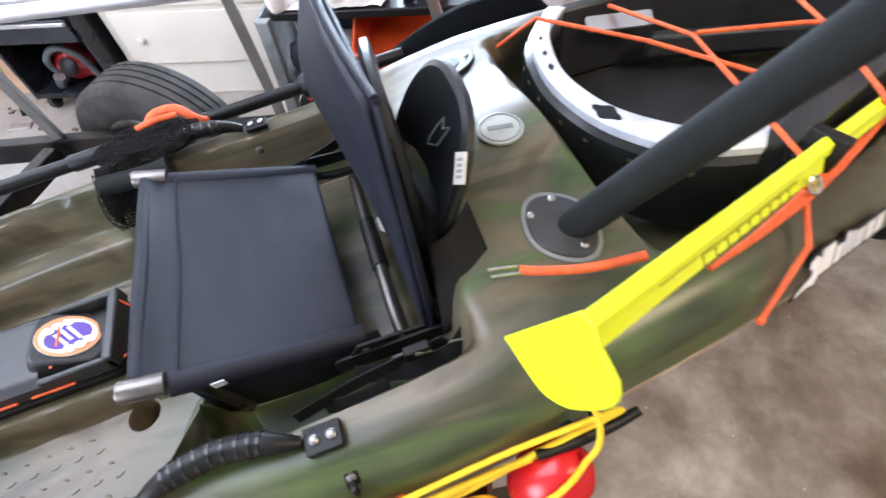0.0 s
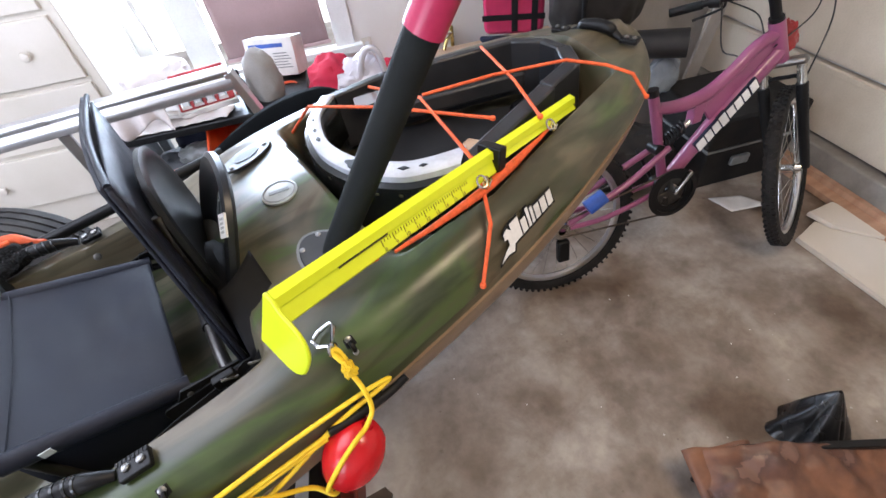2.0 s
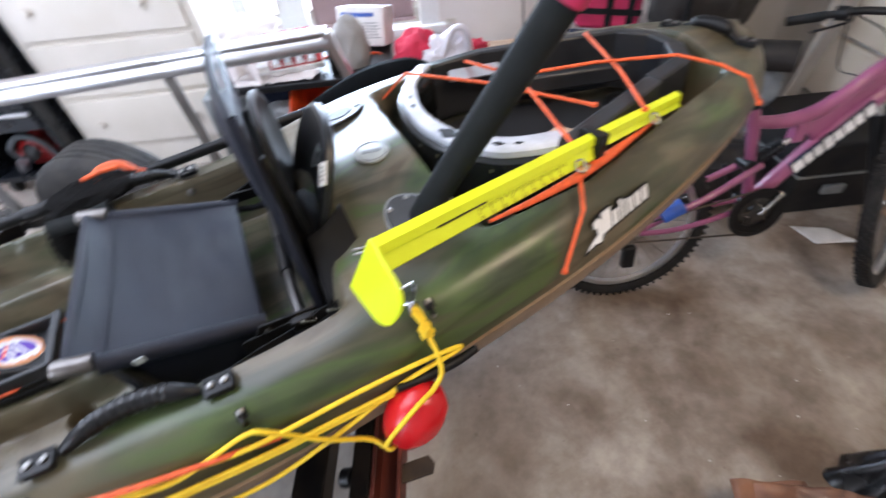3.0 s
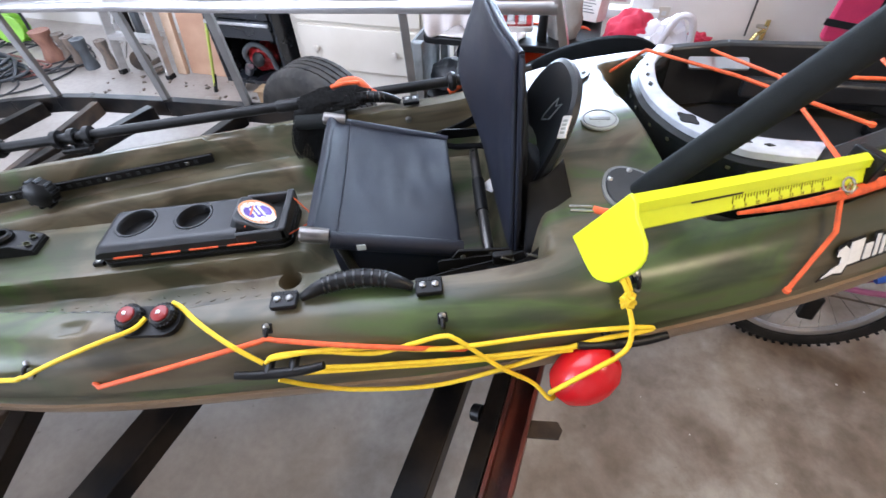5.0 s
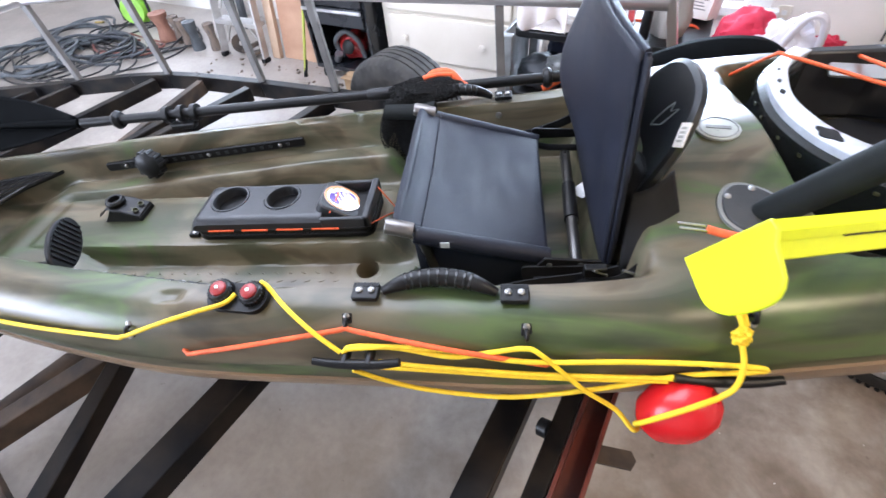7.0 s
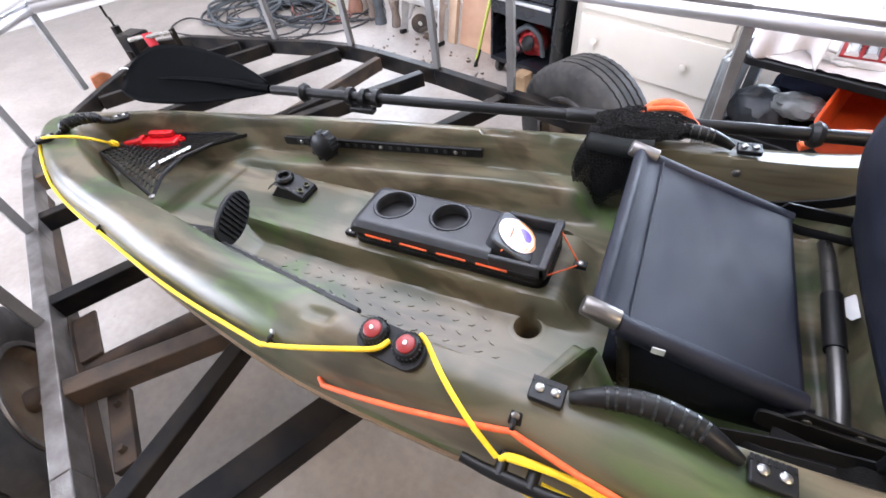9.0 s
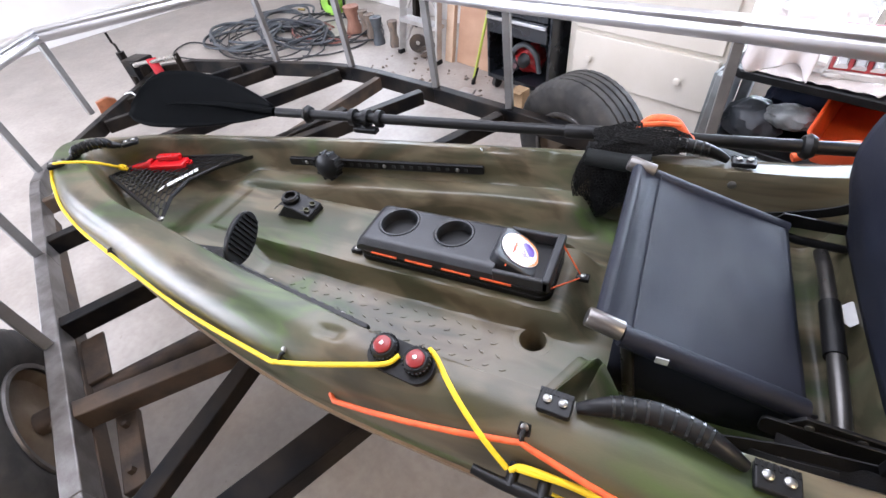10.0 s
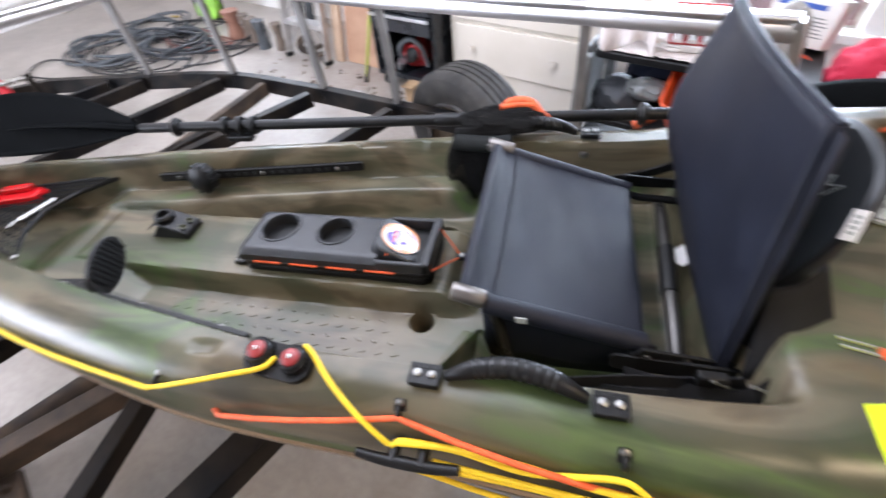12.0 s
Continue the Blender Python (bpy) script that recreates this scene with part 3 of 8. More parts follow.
def kayak_bottom():
    us = [-1.70 + 0.025 * i for i in range(139)] + [1.785]
    bm = bmesh.new()
    rows = []
    for u in us:
        b, s = beam(u), seam_height(u)
        keel = -0.425 + 0.26 * (abs(u) / 1.76) ** 3.2
        deep = s - keel
        prof = [(b - 0.006, s + 0.006), (b + 0.004, s + 0.004), (b + 0.003, s - 0.010), (b * 0.985, s - 0.17 * deep), (b * 0.93, s - 0.33 * deep), (b * 0.80, s - 0.50 * deep), (b * 0.45, s - 0.80 * deep), (0, keel)]
        prof = prof + [(-y, z) for y, z in prof[-2::-1]]
        rows.append([bm.verts.new((u, y + midline(u), z)) for y, z in prof])
    for a, b in zip(rows, rows[1:]):
        for k in range(len(a) - 1):
            bm.faces.new((a[k], b[k], b[k + 1], a[k + 1]))
    return bm


kayak = thing("kayak", "olive camouflage sit-on-top fishing kayak with tan hull on the trailer", "kayak", (0, 0, -0.425), K)
part("deck", kayak_skin(), M_DECK, kayak, "moulded camouflage deck with sunken cockpit")
part("hull", kayak_bottom(), M_HULL, kayak, "tan lower hull")


def side(u, w, out=0.010):
    b = beam(u)
    rim = smooth_table(RIM, u)
    if w > rim - DROP:
        x = min(1.0, max(0.0, (rim - w) / DROP))
        r = min(SHOULDER, b * 0.5)
        v = (b - r) + r * (1 - (1 - x) ** 2) ** (1 / 2.2)
    else:
        v = b + 0.004
    return Vector((u, midline(u) - (v + out), w))

# ---------- fittings moulded or screwed to the kayak ----------
def screw(p, normal=(0, 0, 1), r=0.006, parent=None):
    m = axes(p, Vector(normal).orthogonal(), normal)
    return part("screw", lathe([(0, 0.003), (r * 0.6, 0.0028), (r, 0.001), (r, -0.002), (0, -0.002)], m, 12), M_SCREW, parent)


def carry_handle(a, b, out, arch, lift=0.034, ribbed=True):
    """Moulded grip on two brackets; out: outward direction, arch: how far it bows."""
    a, b, out = Vector(a), Vector(b), Vector(out)
    d = (b - a).normalized()
    up = out
    for p, s in ((a, 1), (b, -1)):
        m = axes(p, d, (0, 0, 1))
        br = part("handle_bracket", slab(rounded(-0.024, 0.024, -0.018, 0.018, 0.005), -0.002, 0.009, m), M_BLACK, kayak, "black ribbed handle bracket", bevel=0.002)
        for k in (-0.011, 0.011):
            screw(p + d * k + m.to_3x3() @ Vector((0, 0, 0.011)), (0, 0, 1), 0.0065, br)
        for k in range(8):
            part("rib", box(-0.024 + 0.0062 * k, -0.021 + 0.0062 * k, 0.0085, 0.0165, 0.0085, 0.0105, None, m), M_BLACK, br)
    L = (b - a).length
    pts = [a + d * 0.03 + up * 0.006, a + d * 0.055 + up * 0.012 + Vector((0, 0, 0.01)), a + d * L * 0.32 + up * arch * 0.8 + Vector((0, 0, lift * 0.85)), a + d * L * 0.5 + up * arch + Vector((0, 0, lift)),
           a + d * L * 0.68 + up * arch * 0.8 + Vector((0, 0, lift * 0.85)), b - d * 0.055 + up * 0.012 + Vector((0, 0, 0.01)), b - d * 0.03 + up * 0.006]
    g = part("carry_handle", tube(pts, [0.008, 0.0125, 0.0160, 0.0165, 0.0160, 0.0125, 0.008], 14, steps=6), M_BLACK, kayak, "black moulded carry handle")
    cp = curve_points(pts, 6)
    for i in range(10, len(cp) - 9, 2) if ribbed else ():
        q = cp[i]
        r_ = float(np.interp(i, (0, 6, 12, 18, 24, 30, 36), (0.008, 0.0125, 0.0160, 0.0165, 0.0160, 0.0125, 0.008))) + 0.0009
        part("grip_rib", lathe([(r_ - 0.003, -0.0034), (r_, -0.0020), (r_, 0.0020), (r_ - 0.003, 0.0034)], axes(q, (0, 0, 1), cp[i + 1] - cp[i - 1]), 16), M_GLOSSBLACK, g)


carry_handle((-0.001, -0.357, 0.000), (0.260, -0.362, 0.000), (0, 1, 0), 0.026, 0.016)
carry_handle((-0.035, 0.350, -0.030), (0.241, 0.358, -0.030), (0, 1, 0), 0.012, 0.026)
carry_handle((-1.590, -0.125, 0.006), (-1.455, 0.038, 0.002), (-0.75, 0.62, 0), 0.004, 0.030)
carry_handle((1.655, -0.115, 0.060), (1.60, 0.085, 0.062), (1, 0, 0), 0.010, 0.026, False)


def padeye(p, out, screws):
    """A small saddle with a screw at each side."""
    p, out = Vector(p), Vector(out).normalized()
    m = axes(p, (1, 0, 0), out) @ Matrix.Scale(0.8, 4)
    pe = part("pad_eye", slab([(-0.010, -0.020), (0.010, -0.020), (0.012, 0), (0.010, 0.020), (-0.010, 0.020), (-0.012, 0)], -0.003, 0.004, m), M_BLACK, kayak, "black deck pad eye", bevel=0.001)
    part("loop", tube([m @ Vector((0, -0.013, 0.002)), m @ Vector((0, -0.009, 0.014)), m @ Vector((0, 0.005, 0.014)), m @ Vector((0, 0.009, 0.002))], 0.0040, 8, steps=3), M_BLACK, pe)
    for y in screws:
        screw(m @ Vector((0, y, 0.004)), out, 0.0062, pe)


for u, w in ((-1.13, -0.062), (-0.474, -0.045), (-0.033, -0.026), (0.278, -0.026), (0.612, 0.006)):
    p = side(u, w, -0.004)
    padeye(p, (0, -0.8, 0.6), (0.014,) if -0.1 < u < 0.5 else (-0.017, 0.015))

# horn cleats on the side
for c in ((-0.013, -0.448, -0.062), (0.585, -0.452, -0.082)):
    c = Vector(c)
    cl = part("horn_cleat", tube([c + Vector((-0.078, -0.013, 0.004)), c + Vector((-0.04, -0.015, 0.0)), c + Vector((0, -0.015, -0.001)), c + Vector((0.04, -0.015, 0.0)), c + Vector((0.078, -0.013, 0.006))],
                                 [0.007, 0.0085, 0.0095, 0.0085, 0.007], 12, steps=5), M_BLACK, kayak, "black horn cleat")
    for k in (-0.022, 0.022):
        part("foot", tube([c + Vector((k, 0.016, 0)), c + Vector((k, -0.018, 0))], 0.009, 10), M_BLACK, cl)

# twin cam cleat with red caps
cc = part("cam_cleat", slab(rounded(-0.060, 0.060, -0.028, 0.028, 0.026), 0, 0.012, pose(-0.245, -0.365, -0.008, 12, 0, -5)), M_BLACK, kayak, "black cam cleat base")
for u in (-0.277, -0.214):
    m = pose(u, -0.362 + (0.004 if u < -0.25 else -0.002), 0.002, 12, 0, 0)
    part("cam", lathe([(0.021, 0), (0.0235, 0.004), (0.0215, 0.015), (0.018, 0.019), (0, 0.0195)], m, 24), M_BLACK, cc)
    for k in range(22):
        q = 2 * math.pi * k / 22
        part("tooth", box(0.0200, 0.0238, -0.0014, 0.0014, 0.003, 0.0150, None, m @ pose(0, 0, 0, 0, 0, math.degrees(q))), M_BLACK, cc)
    part("cap", lathe([(0.0150, 0.0185), (0.0145, 0.0225), (0.011, 0.0245), (0, 0.025)], m, 24), M_REDCAP, cc, "dark red cap")
    part("cap_screw", lathe([(0.0036, 0.0250), (0.0036, 0.0262), (0.0015, 0.0264), (0.0014, 0.0254), (0, 0.0254)], m, 12), M_STEEL, cc)
# gear tracks on the inner walls: the foot braces slide on them
for sgn in (-1, 1):
    a, b = Vector((-0.955, sgn * 0.187, -0.084)), Vector((-0.352, sgn * 0.282, -0.090))
    if sgn < 0:
        b = Vector((-0.36, -0.304, -0.052))
        a = Vector((-0.93, -0.232, -0.054))
    d = (b - a).normalized()
    m = axes((a + b) / 2, d, (0, 0, 1))
    h = (b - a).length / 2
    tr = part("foot_brace_track", slab(rounded(-h, h, -(0.013 if sgn > 0 else 0.007), 0.013 if sgn > 0 else 0.007, 0.0068), -0.005, 0.006, m @ pose(0, 0, 0, 90 if sgn > 0 else -90, 0, 0)), M_BLACK, kayak, "black slotted foot brace track", bevel=0.002)
    for k in range(20):
        x = -h + 0.05 + k * (2 * h - 0.1) / 19
        part("slot", box(x - 0.005, x + 0.005, -sgn * 0.0062 - 0.002, -sgn * 0.0062 + 0.002, -0.005, 0.005, None, m), M_TRAYGREY, tr)
    for f in (0.1, 0.52, 0.88):
        screw(a + (b - a) * f + Vector((0, -sgn * 0.007, 0)), (0, -sgn, 0.15), 0.006, tr)
# near foot brace pedal (oval ribbed), and the far one folded on its track
pc = Vector((-0.785, -0.186, -0.036))
pm = axes(pc, (-0.25, 0.93, 0.26), (0.93, 0.22, 0.18)) @ Matrix.Scale(0.86, 4)
pedal = part("foot_pedal", slab([(0.085 * math.cos(t), 0.047 * math.sin(t)) for t in np.linspace(0, 2 * math.pi, 33)[:-1]], -0.008, 0.006, pm), M_BLACK, kayak, "black oval ribbed foot pedal", bevel=0.003)
for k in range(9):
    x = -0.05 + 0.0145 * k
    hw = 0.038 * math.sqrt(max(0.05, 1 - (x / 0.085) ** 2))
    part("rib", box(x - 0.003, x + 0.003, -hw, hw, 0.006, 0.011, None, pm), M_BLACK, pedal)
part("pedal_arm", bar((-0.90, -0.225, -0.100), (-0.815, -0.195, -0.085), 0.034, 0.022), M_BLACK, kayak, bevel=0.003)
part("pedal_base", slab(rounded(-0.08, 0.06, -0.024, 0.024, 0.01), 0, 0.02, pose(-0.925, -0.215, -0.112, 0, 0, 8)), M_BLACK, kayak, bevel=0.004)
knob = part("track_knob", lathe([(0, 0.05), (0.025, 0.048), (0.037, 0.040), (0.039, 0.012), (0.034, 0.006), (0.02, 0)], pose(-0.800, 0.204, -0.080, 78, 0, 0), 20), M_BLACK, kayak, "black round lock knob")
for k in range(10):
    t = 2 * math.pi * k / 10
    part("lobe", tube([Vector((-0.800, 0.204, -0.080)) + pose(0, 0, 0, 78, 0, 0).to_3x3() @ Vector((0.038 * math.cos(t), 0.038 * math.sin(t), z)) for z in (0.012, 0.040)], 0.006, 6), M_BLACK, knob)

# flush rod holder plate on the after deck
rh_up = Vector((top(0.61, -0.212) - top(0.726, -0.212), 0.116 / 0.10 * (top(0.668, -0.262) - top(0.668, -0.162)), 0.116))
rh = axes((0.668, -0.212, max(0.040, top(0.668, -0.212) + 0.004)), Vector((0.30, -0.95, 0.0)) - rh_up * (Vector((0.30, -0.95, 0.0)).dot(rh_up) / rh_up.length_squared), rh_up)
plate = part("rod_holder_flange", slab([(0.056 * math.cos(t) * (1 + 0.12 * math.cos(2 * t)), 0.047 * math.sin(t)) for t in np.linspace(0, 2 * math.pi, 41)[:-1]], -0.004, 0.006, rh), M_FLANGE, kayak, "black oval rod holder flange", bevel=0.003)
part("gasket", slab([(0.062 * math.cos(t) * (1 + 0.12 * math.cos(2 * t)), 0.053 * math.sin(t)) for t in np.linspace(0, 2 * math.pi, 41)[:-1]], -0.008, 0.002, rh), M_GREYPLASTIC, plate, "grey moulded rim of the flange")
for x, y in ((-0.042, -0.022), (-0.042, 0.022), (0.046, 0.0)):
    screw(rh @ Vector((x, y, 0.0055)), rh.to_3x3() @ Vector((0, 0, 1)), 0.0058, plate)
rh2 = axes((0.66, 0.262, 0.034), (0.9, 0.35, 0.0), (0.05, 0.12, 1))
plate2 = part("rod_holder_flange", slab([(0.075 * math.cos(t), 0.042 * math.sin(t)) for t in np.linspace(0, 2 * math.pi, 41)[:-1]], -0.002, 0.005, rh2), M_FLANGE, kayak, "dark grey oval rod holder flange", bevel=0.002)
part("socket", slab([(0.036 * math.cos(t), 0.022 * math.sin(t)) for t in np.linspace(0, 2 * math.pi, 33)[:-1]], 0.005, 0.0066, rh2), M_BLACK, plate2)
for x in (-0.055, 0.055):
    screw(rh2 @ Vector((x, -0.008, 0.006)), (0, 0, 1), 0.006, plate2)
# round deck badge, its lettering as bars
bd = axes((0.664, -0.004, top(0.664, -0.004) + 0.001), (1, -0.25, 0.0), (-0.06, 0.0, 1))
badge = part("round_badge", lathe([(0.040, -0.002), (0.040, 0.0025), (0.036, 0.004), (0, 0.004)], bd, 36), M_BADGE, kayak, "pale round moulded badge")
part("badge_ring", lathe([(0.036, 0.004), (0.036, 0.0052), (0.033, 0.0052), (0.033, 0.004)], bd, 36), M_GREYPLASTIC, badge)
part("badge_lettering", box(-0.022, 0.022, -0.005, 0.005, 0.004, 0.0052, None, bd), M_GREYPLASTIC, badge)

# side emblem: bird shape and a row of slanted letter bars, dark-edged white
def on_side(u, w):
    return side(u, w, 0.009)


eb0, eb1 = on_side(0.972, -0.014), on_side(1.105, 0.001)
ed = (eb1 - eb0).normalized()
eu = Vector((0, 0.42, 0.9))
eu = (eu - ed * eu.dot(ed)).normalized()
em = Matrix((ed, eu, ed.cross(eu))).transposed().to_4x4()
em = em @ Matrix.Scale(0.80, 4)
em.translation = eb0
LETTERS = ((0.030, 0.050), (0.018, 0.034), (0.009, 0.048), (0.009, 0.040), (0.018, 0.034), (0.021, 0.034), (0.019, 0.034))
low, high, x = [], [], 0.002
for wd, ht in LETTERS:
    low += [(x - 0.006, -0.001), (x + wd + 0.006, -0.001)]
    high += [(x - 0.0035 + ht * 0.22, 0.0125 + ht), (x + wd + 0.002 + ht * 0.22, 0.0125 + ht)]
    x += wd + 0.006
emblem = part("side_emblem", slab([low[0], low[-1]] + high[::-1], 0.0, 0.0022, em), M_BLACK, kayak, "white dark-edged emblem of plain bars")
x = 0.002
for wd, ht in LETTERS:
    part("letter_bar", slab([(x, 0.006), (x + wd, 0.006), (x + wd + ht * 0.22, 0.006 + ht), (x + ht * 0.22, 0.006 + ht)], 0.0022, 0.004, em), M_WHITE, emblem)
    x += wd + 0.006
beak = [(-0.058, -0.008), (-0.030, -0.004), (-0.010, -0.010), (0.002, 0.006), (0.010, 0.040), (0.000, 0.052), (-0.016, 0.046), (-0.020, 0.032), (-0.010, 0.030), (-0.014, 0.012), (-0.034, 0.006)]
part("bird_edge", slab([((x + 0.022) * 1.24 - 0.022, (y - 0.02) * 1.22 + 0.02) for x, y in beak], -0.002, 0.0018, em), M_BLACK, emblem)
part("bird", slab(beak, 0.0018, 0.0034, em), M_WHITE, emblem)

# raised lozenge tread in the foot wells, and the moulded folds beside the seat
def lozenge(bm, u, v, turn, lu, lv, high):
    m = pose(u, v, top(u, v), 0, 0, turn)
    lo = [bm.verts.new(m @ Vector(p)) for p in ((lu, 0, -0.001), (0, lv, -0.001), (-lu, 0, -0.001), (0, -lv, -0.001))]
    hi = [bm.verts.new(m @ Vector((p[0] * 0.55, p[1] * 0.45, high))) for p in ((lu, 0), (0, lv), (-lu, 0), (0, -lv))]
    bm.faces.new(hi)
    for k in range(4):
        bm.faces.new((lo[k], lo[(k + 1) % 4], hi[(k + 1) % 4], hi[k]))


for sgn in (-1, 1):
    bm = bmesh.new()
    for i in range(17):
        for j in range(5):
            u, v = -0.745 + 0.037 * i + 0.0185 * (j % 2), sgn * (0.138 + 0.027 * j)
            if abs(v) > smooth_table(INNER, u) - 0.060 or math.hypot(u + 0.098, v - sgn * 0.135) < 0.058:
                continue
            if top(u, v) > -0.195:
                continue
            lozenge(bm, u, v, 24 if j % 2 else -24, 0.0105, 0.0036, 0.0016)
    tagged(part("tread_pattern", bm, M_DECK, kayak, smooth=False), kind="stuff")


def fold(a, b, high_a, high_b):
    """A soft ridge of the moulding from a to b, fading into the floor at both sides."""
    (ua, va), (ub, vb) = a, b
    n = Vector((vb - va, ua - ub)).normalized()
    def f(s_, t_):
        x = (t_ - 0.5) * 0.11
        u, v = ua + (ub - ua) * s_ + n.x * x, va + (vb - va) * s_ + n.y * x
        crest = -0.205 + high_a + (high_b - high_a) * s_
        g = math.exp(-(x / 0.011) ** 2)
        base = top(u, v)
        return Vector((u, v, max(base, base * (1 - g) + crest * g) + 0.003 - 0.012 * abs(2 * t_ - 1) ** 4 - 0.014 * max(0.0, abs(2 * s_ - 1) - 0.85) / 0.15))
    return sheet(f, 30, 28)


for a, b, ha, hb in (((0.040, -0.140), (-0.038, -0.298), 0.028, 0.070), ((0.046, -0.190), (0.092, -0.292), 0.090, 0.135)):
    part("moulded_fold", fold(a, b, ha, hb), M_DECK, kayak)
for su, sv in ((-0.098, -0.128), (-0.098, 0.15)):
    part("scupper_hole", lathe([(0.048, -0.0015), (0.036, 0.0012), (0.029, 0.0004), (0.0265, -0.006), (0.024, -0.12), (0, -0.12)], pose(su, sv, -0.205), 36), M_DECK, kayak, "moulded drain hole")
screw((0.228, 0.318, -0.064), (0, -1, 0.2), 0.009, kayak)

# ---------- the trailer ----------
TW = pose(0, 0, 0.50, 0, -3, 0)
trailer = thing("utility_trailer", "worn black steel utility trailer with aluminium top rail", "trailer", (-0.8, 0.3, -0.42), TW)
M_RIM = mat("stained_white_steel", (0.20, 0.16, 0.11), 0.5, second=(0.085, 0.05, 0.026), scale=9, amount=0.9, bump=0.2)
M_POST = mat("dull_grey_upright", (0.235, 0.228, 0.222), 0.45, 0.5, second=(0.17, 0.165, 0.16), scale=6, bump=0.1, fine_mix=0.15)
M_GREYRAIL = mat("worn_grey_steel", (0.21, 0.20, 0.195), 0.42, 0.7, second=(0.11, 0.10, 0.092), scale=6, stretch=(2, 2, 2), bump=0.3, bump_scale=70)
FARSIDE = [(0.86, 0.76), (-0.6, 1.28), (-1.08, 1.45), (-1.55, 1.60), (-1.78, 1.655), (-2.05, 1.675), (-3.2, 1.62)]
NOSE = [(-3.2, 1.62), (-3.45, 1.50), (-3.30, 1.19), (-3.12, 0.77), (-2.98, 0.49), (-2.93, 0.40)]
NEARSIDE = [(-2.93, 0.40), (-2.895, 0.285), (-2.855, 0.20), (-2.77, 0.125), (-2.64, 0.05), (-2.1, -0.235), (-1.03, -0.775), (-0.2, -1.19), (0.25, -1.415)]
for run, m in ((FARSIDE, M_FRAME), (NOSE, M_FRAME), (NEARSIDE, M_GREYRAIL)):
    for a, b in zip(run, run[1:]):
        part("side_rail", bar((*a, -0.045), (*b, -0.045), 0.05, 0.09), m, trailer, bevel=0.004)


def crosswise(x, y, near, far, lean_=0.42):
    """Ends of a crossmember through (x, y), running square to the side rails."""
    d = Vector((lean_, math.sqrt(1 - lean_ * lean_)))
    p = Vector((x, y))
    return tuple(p - d * near), tuple(p + d * far)


BEAMS = [(*crosswise(0.285, -0.346, 0.95, 1.15), 0.075, M_FRAME), (*crosswise(0.417, -0.346, 1.0, 1.05), 0.045, M_FRAME),
         (*crosswise(0.482, -0.350, 1.05, 1.0), 0.070, M_REDFRAME), (*crosswise(-0.490, -0.335, 0.70, 1.45, 0.45), 0.090, M_FRAME),
         ((-1.315, -0.665), (-0.50, 0.245), 0.062, M_RUST), (*crosswise(-1.660, -0.430, 0.02, 1.5, 0.5), 0.055, M_FRAME),
         (*crosswise(-2.215, -0.165, 0.0, 1.5, 0.47), 0.055, M_FRAME), (*crosswise(-2.565, 0.025, 0.0, 0.7, 0.42), 0.045, M_RUST),
         ((-2.75, 0.20), (-1.87, 1.62), 0.055, M_FRAME), ((-3.05, 0.72), (-2.455, 1.62), 0.045, M_FRAME),
         ((-2.05, 0.20), (-1.165, 1.42), 0.055, M_FRAME), ((-1.75, 0.50), (-1.525, 1.55), 0.045, M_RUST),
         ((-1.2, 0.30), (-0.64, 1.25), 0.055, M_FRAME), ((-3.2, 1.0), (-2.72, 1.60), 0.04, M_FRAME)]
for a, b, w, m in BEAMS:
    if m is M_REDFRAME:
        # an open channel: web and two upright flanges
        out = Vector((b[1] - a[1], a[0] - b[0], 0)).normalized() * (w / 2 - 0.005)
        web = part("crossmember", bar((*a, -0.081), (*b, -0.081), w, 0.012), m, trailer, "red oxide steel channel", bevel=0.003)
        for sgn in (-1, 1):
            part("flange", bar(Vector((*a, -0.05)) + out * sgn, Vector((*b, -0.05)) + out * sgn, 0.010, 0.075), m, web, bevel=0.002)
    else:
        part("crossmember", bar((*a, -0.05), (*b, -0.05), w, 0.075), m, trailer, bevel=0.004)
part("brace", bar((-0.862, -0.80, -0.046), (-0.906, -0.02, -0.046), 0.055, 0.055), M_FRAME, trailer, bevel=0.004)
part("hinge_tab", slab([(0, -0.02), (0.075, -0.02), (0.085, 0), (0.075, 0.02), (0, 0.02)], -0.005, 0.005, axes((0.462, -0.462, -0.03), (0.985, -0.17, 0))), M_RUST, trailer)
part("hinge_pin", lathe([(0, -0.012), (0.022, -0.012), (0.022, 0.012), (0, 0.012)], pose(0.352, -0.41, -0.03, 70, 0, 60), 14), M_BLACK, trailer)
# axle, spring hanger and wheels, square to the crossmembers
AX = axes((-0.87, 0.34, -0.175), (0.545, 0.838, 0))
part("axle", tube([AX @ Vector((-1.23, 0, 0)), AX @ Vector((1.08, 0, 0))], 0.04, 12), M_RUST, trailer)
part("side_sill", bar((-2.60, 0.005, -0.135), (-0.75, -0.915, -0.135), 0.055, 0.08), M_RUST, trailer, "rust-browned inner side channel", bevel=0.004)
part("spring_hanger", bar((-1.629, -0.404, -0.125), (-1.43, -0.512, -0.125), 0.075, 0.014), M_RUST, trailer, "rusty spring hanger bracket", bevel=0.003)
part("spring_plate", bar((-1.219, -0.558, -0.125), (-0.99, -0.698, -0.125), 0.060, 0.030), M_RUST, trailer, bevel=0.003)
for f in (0.2, 0.8):
    part("bolt_head", lathe([(0, 0.024), (0.010, 0.022), (0.011, 0.014), (0.011, 0)], pose(-1.219 + 0.229 * f, -0.558 - 0.140 * f, -0.112), 6), M_RUST, trailer)


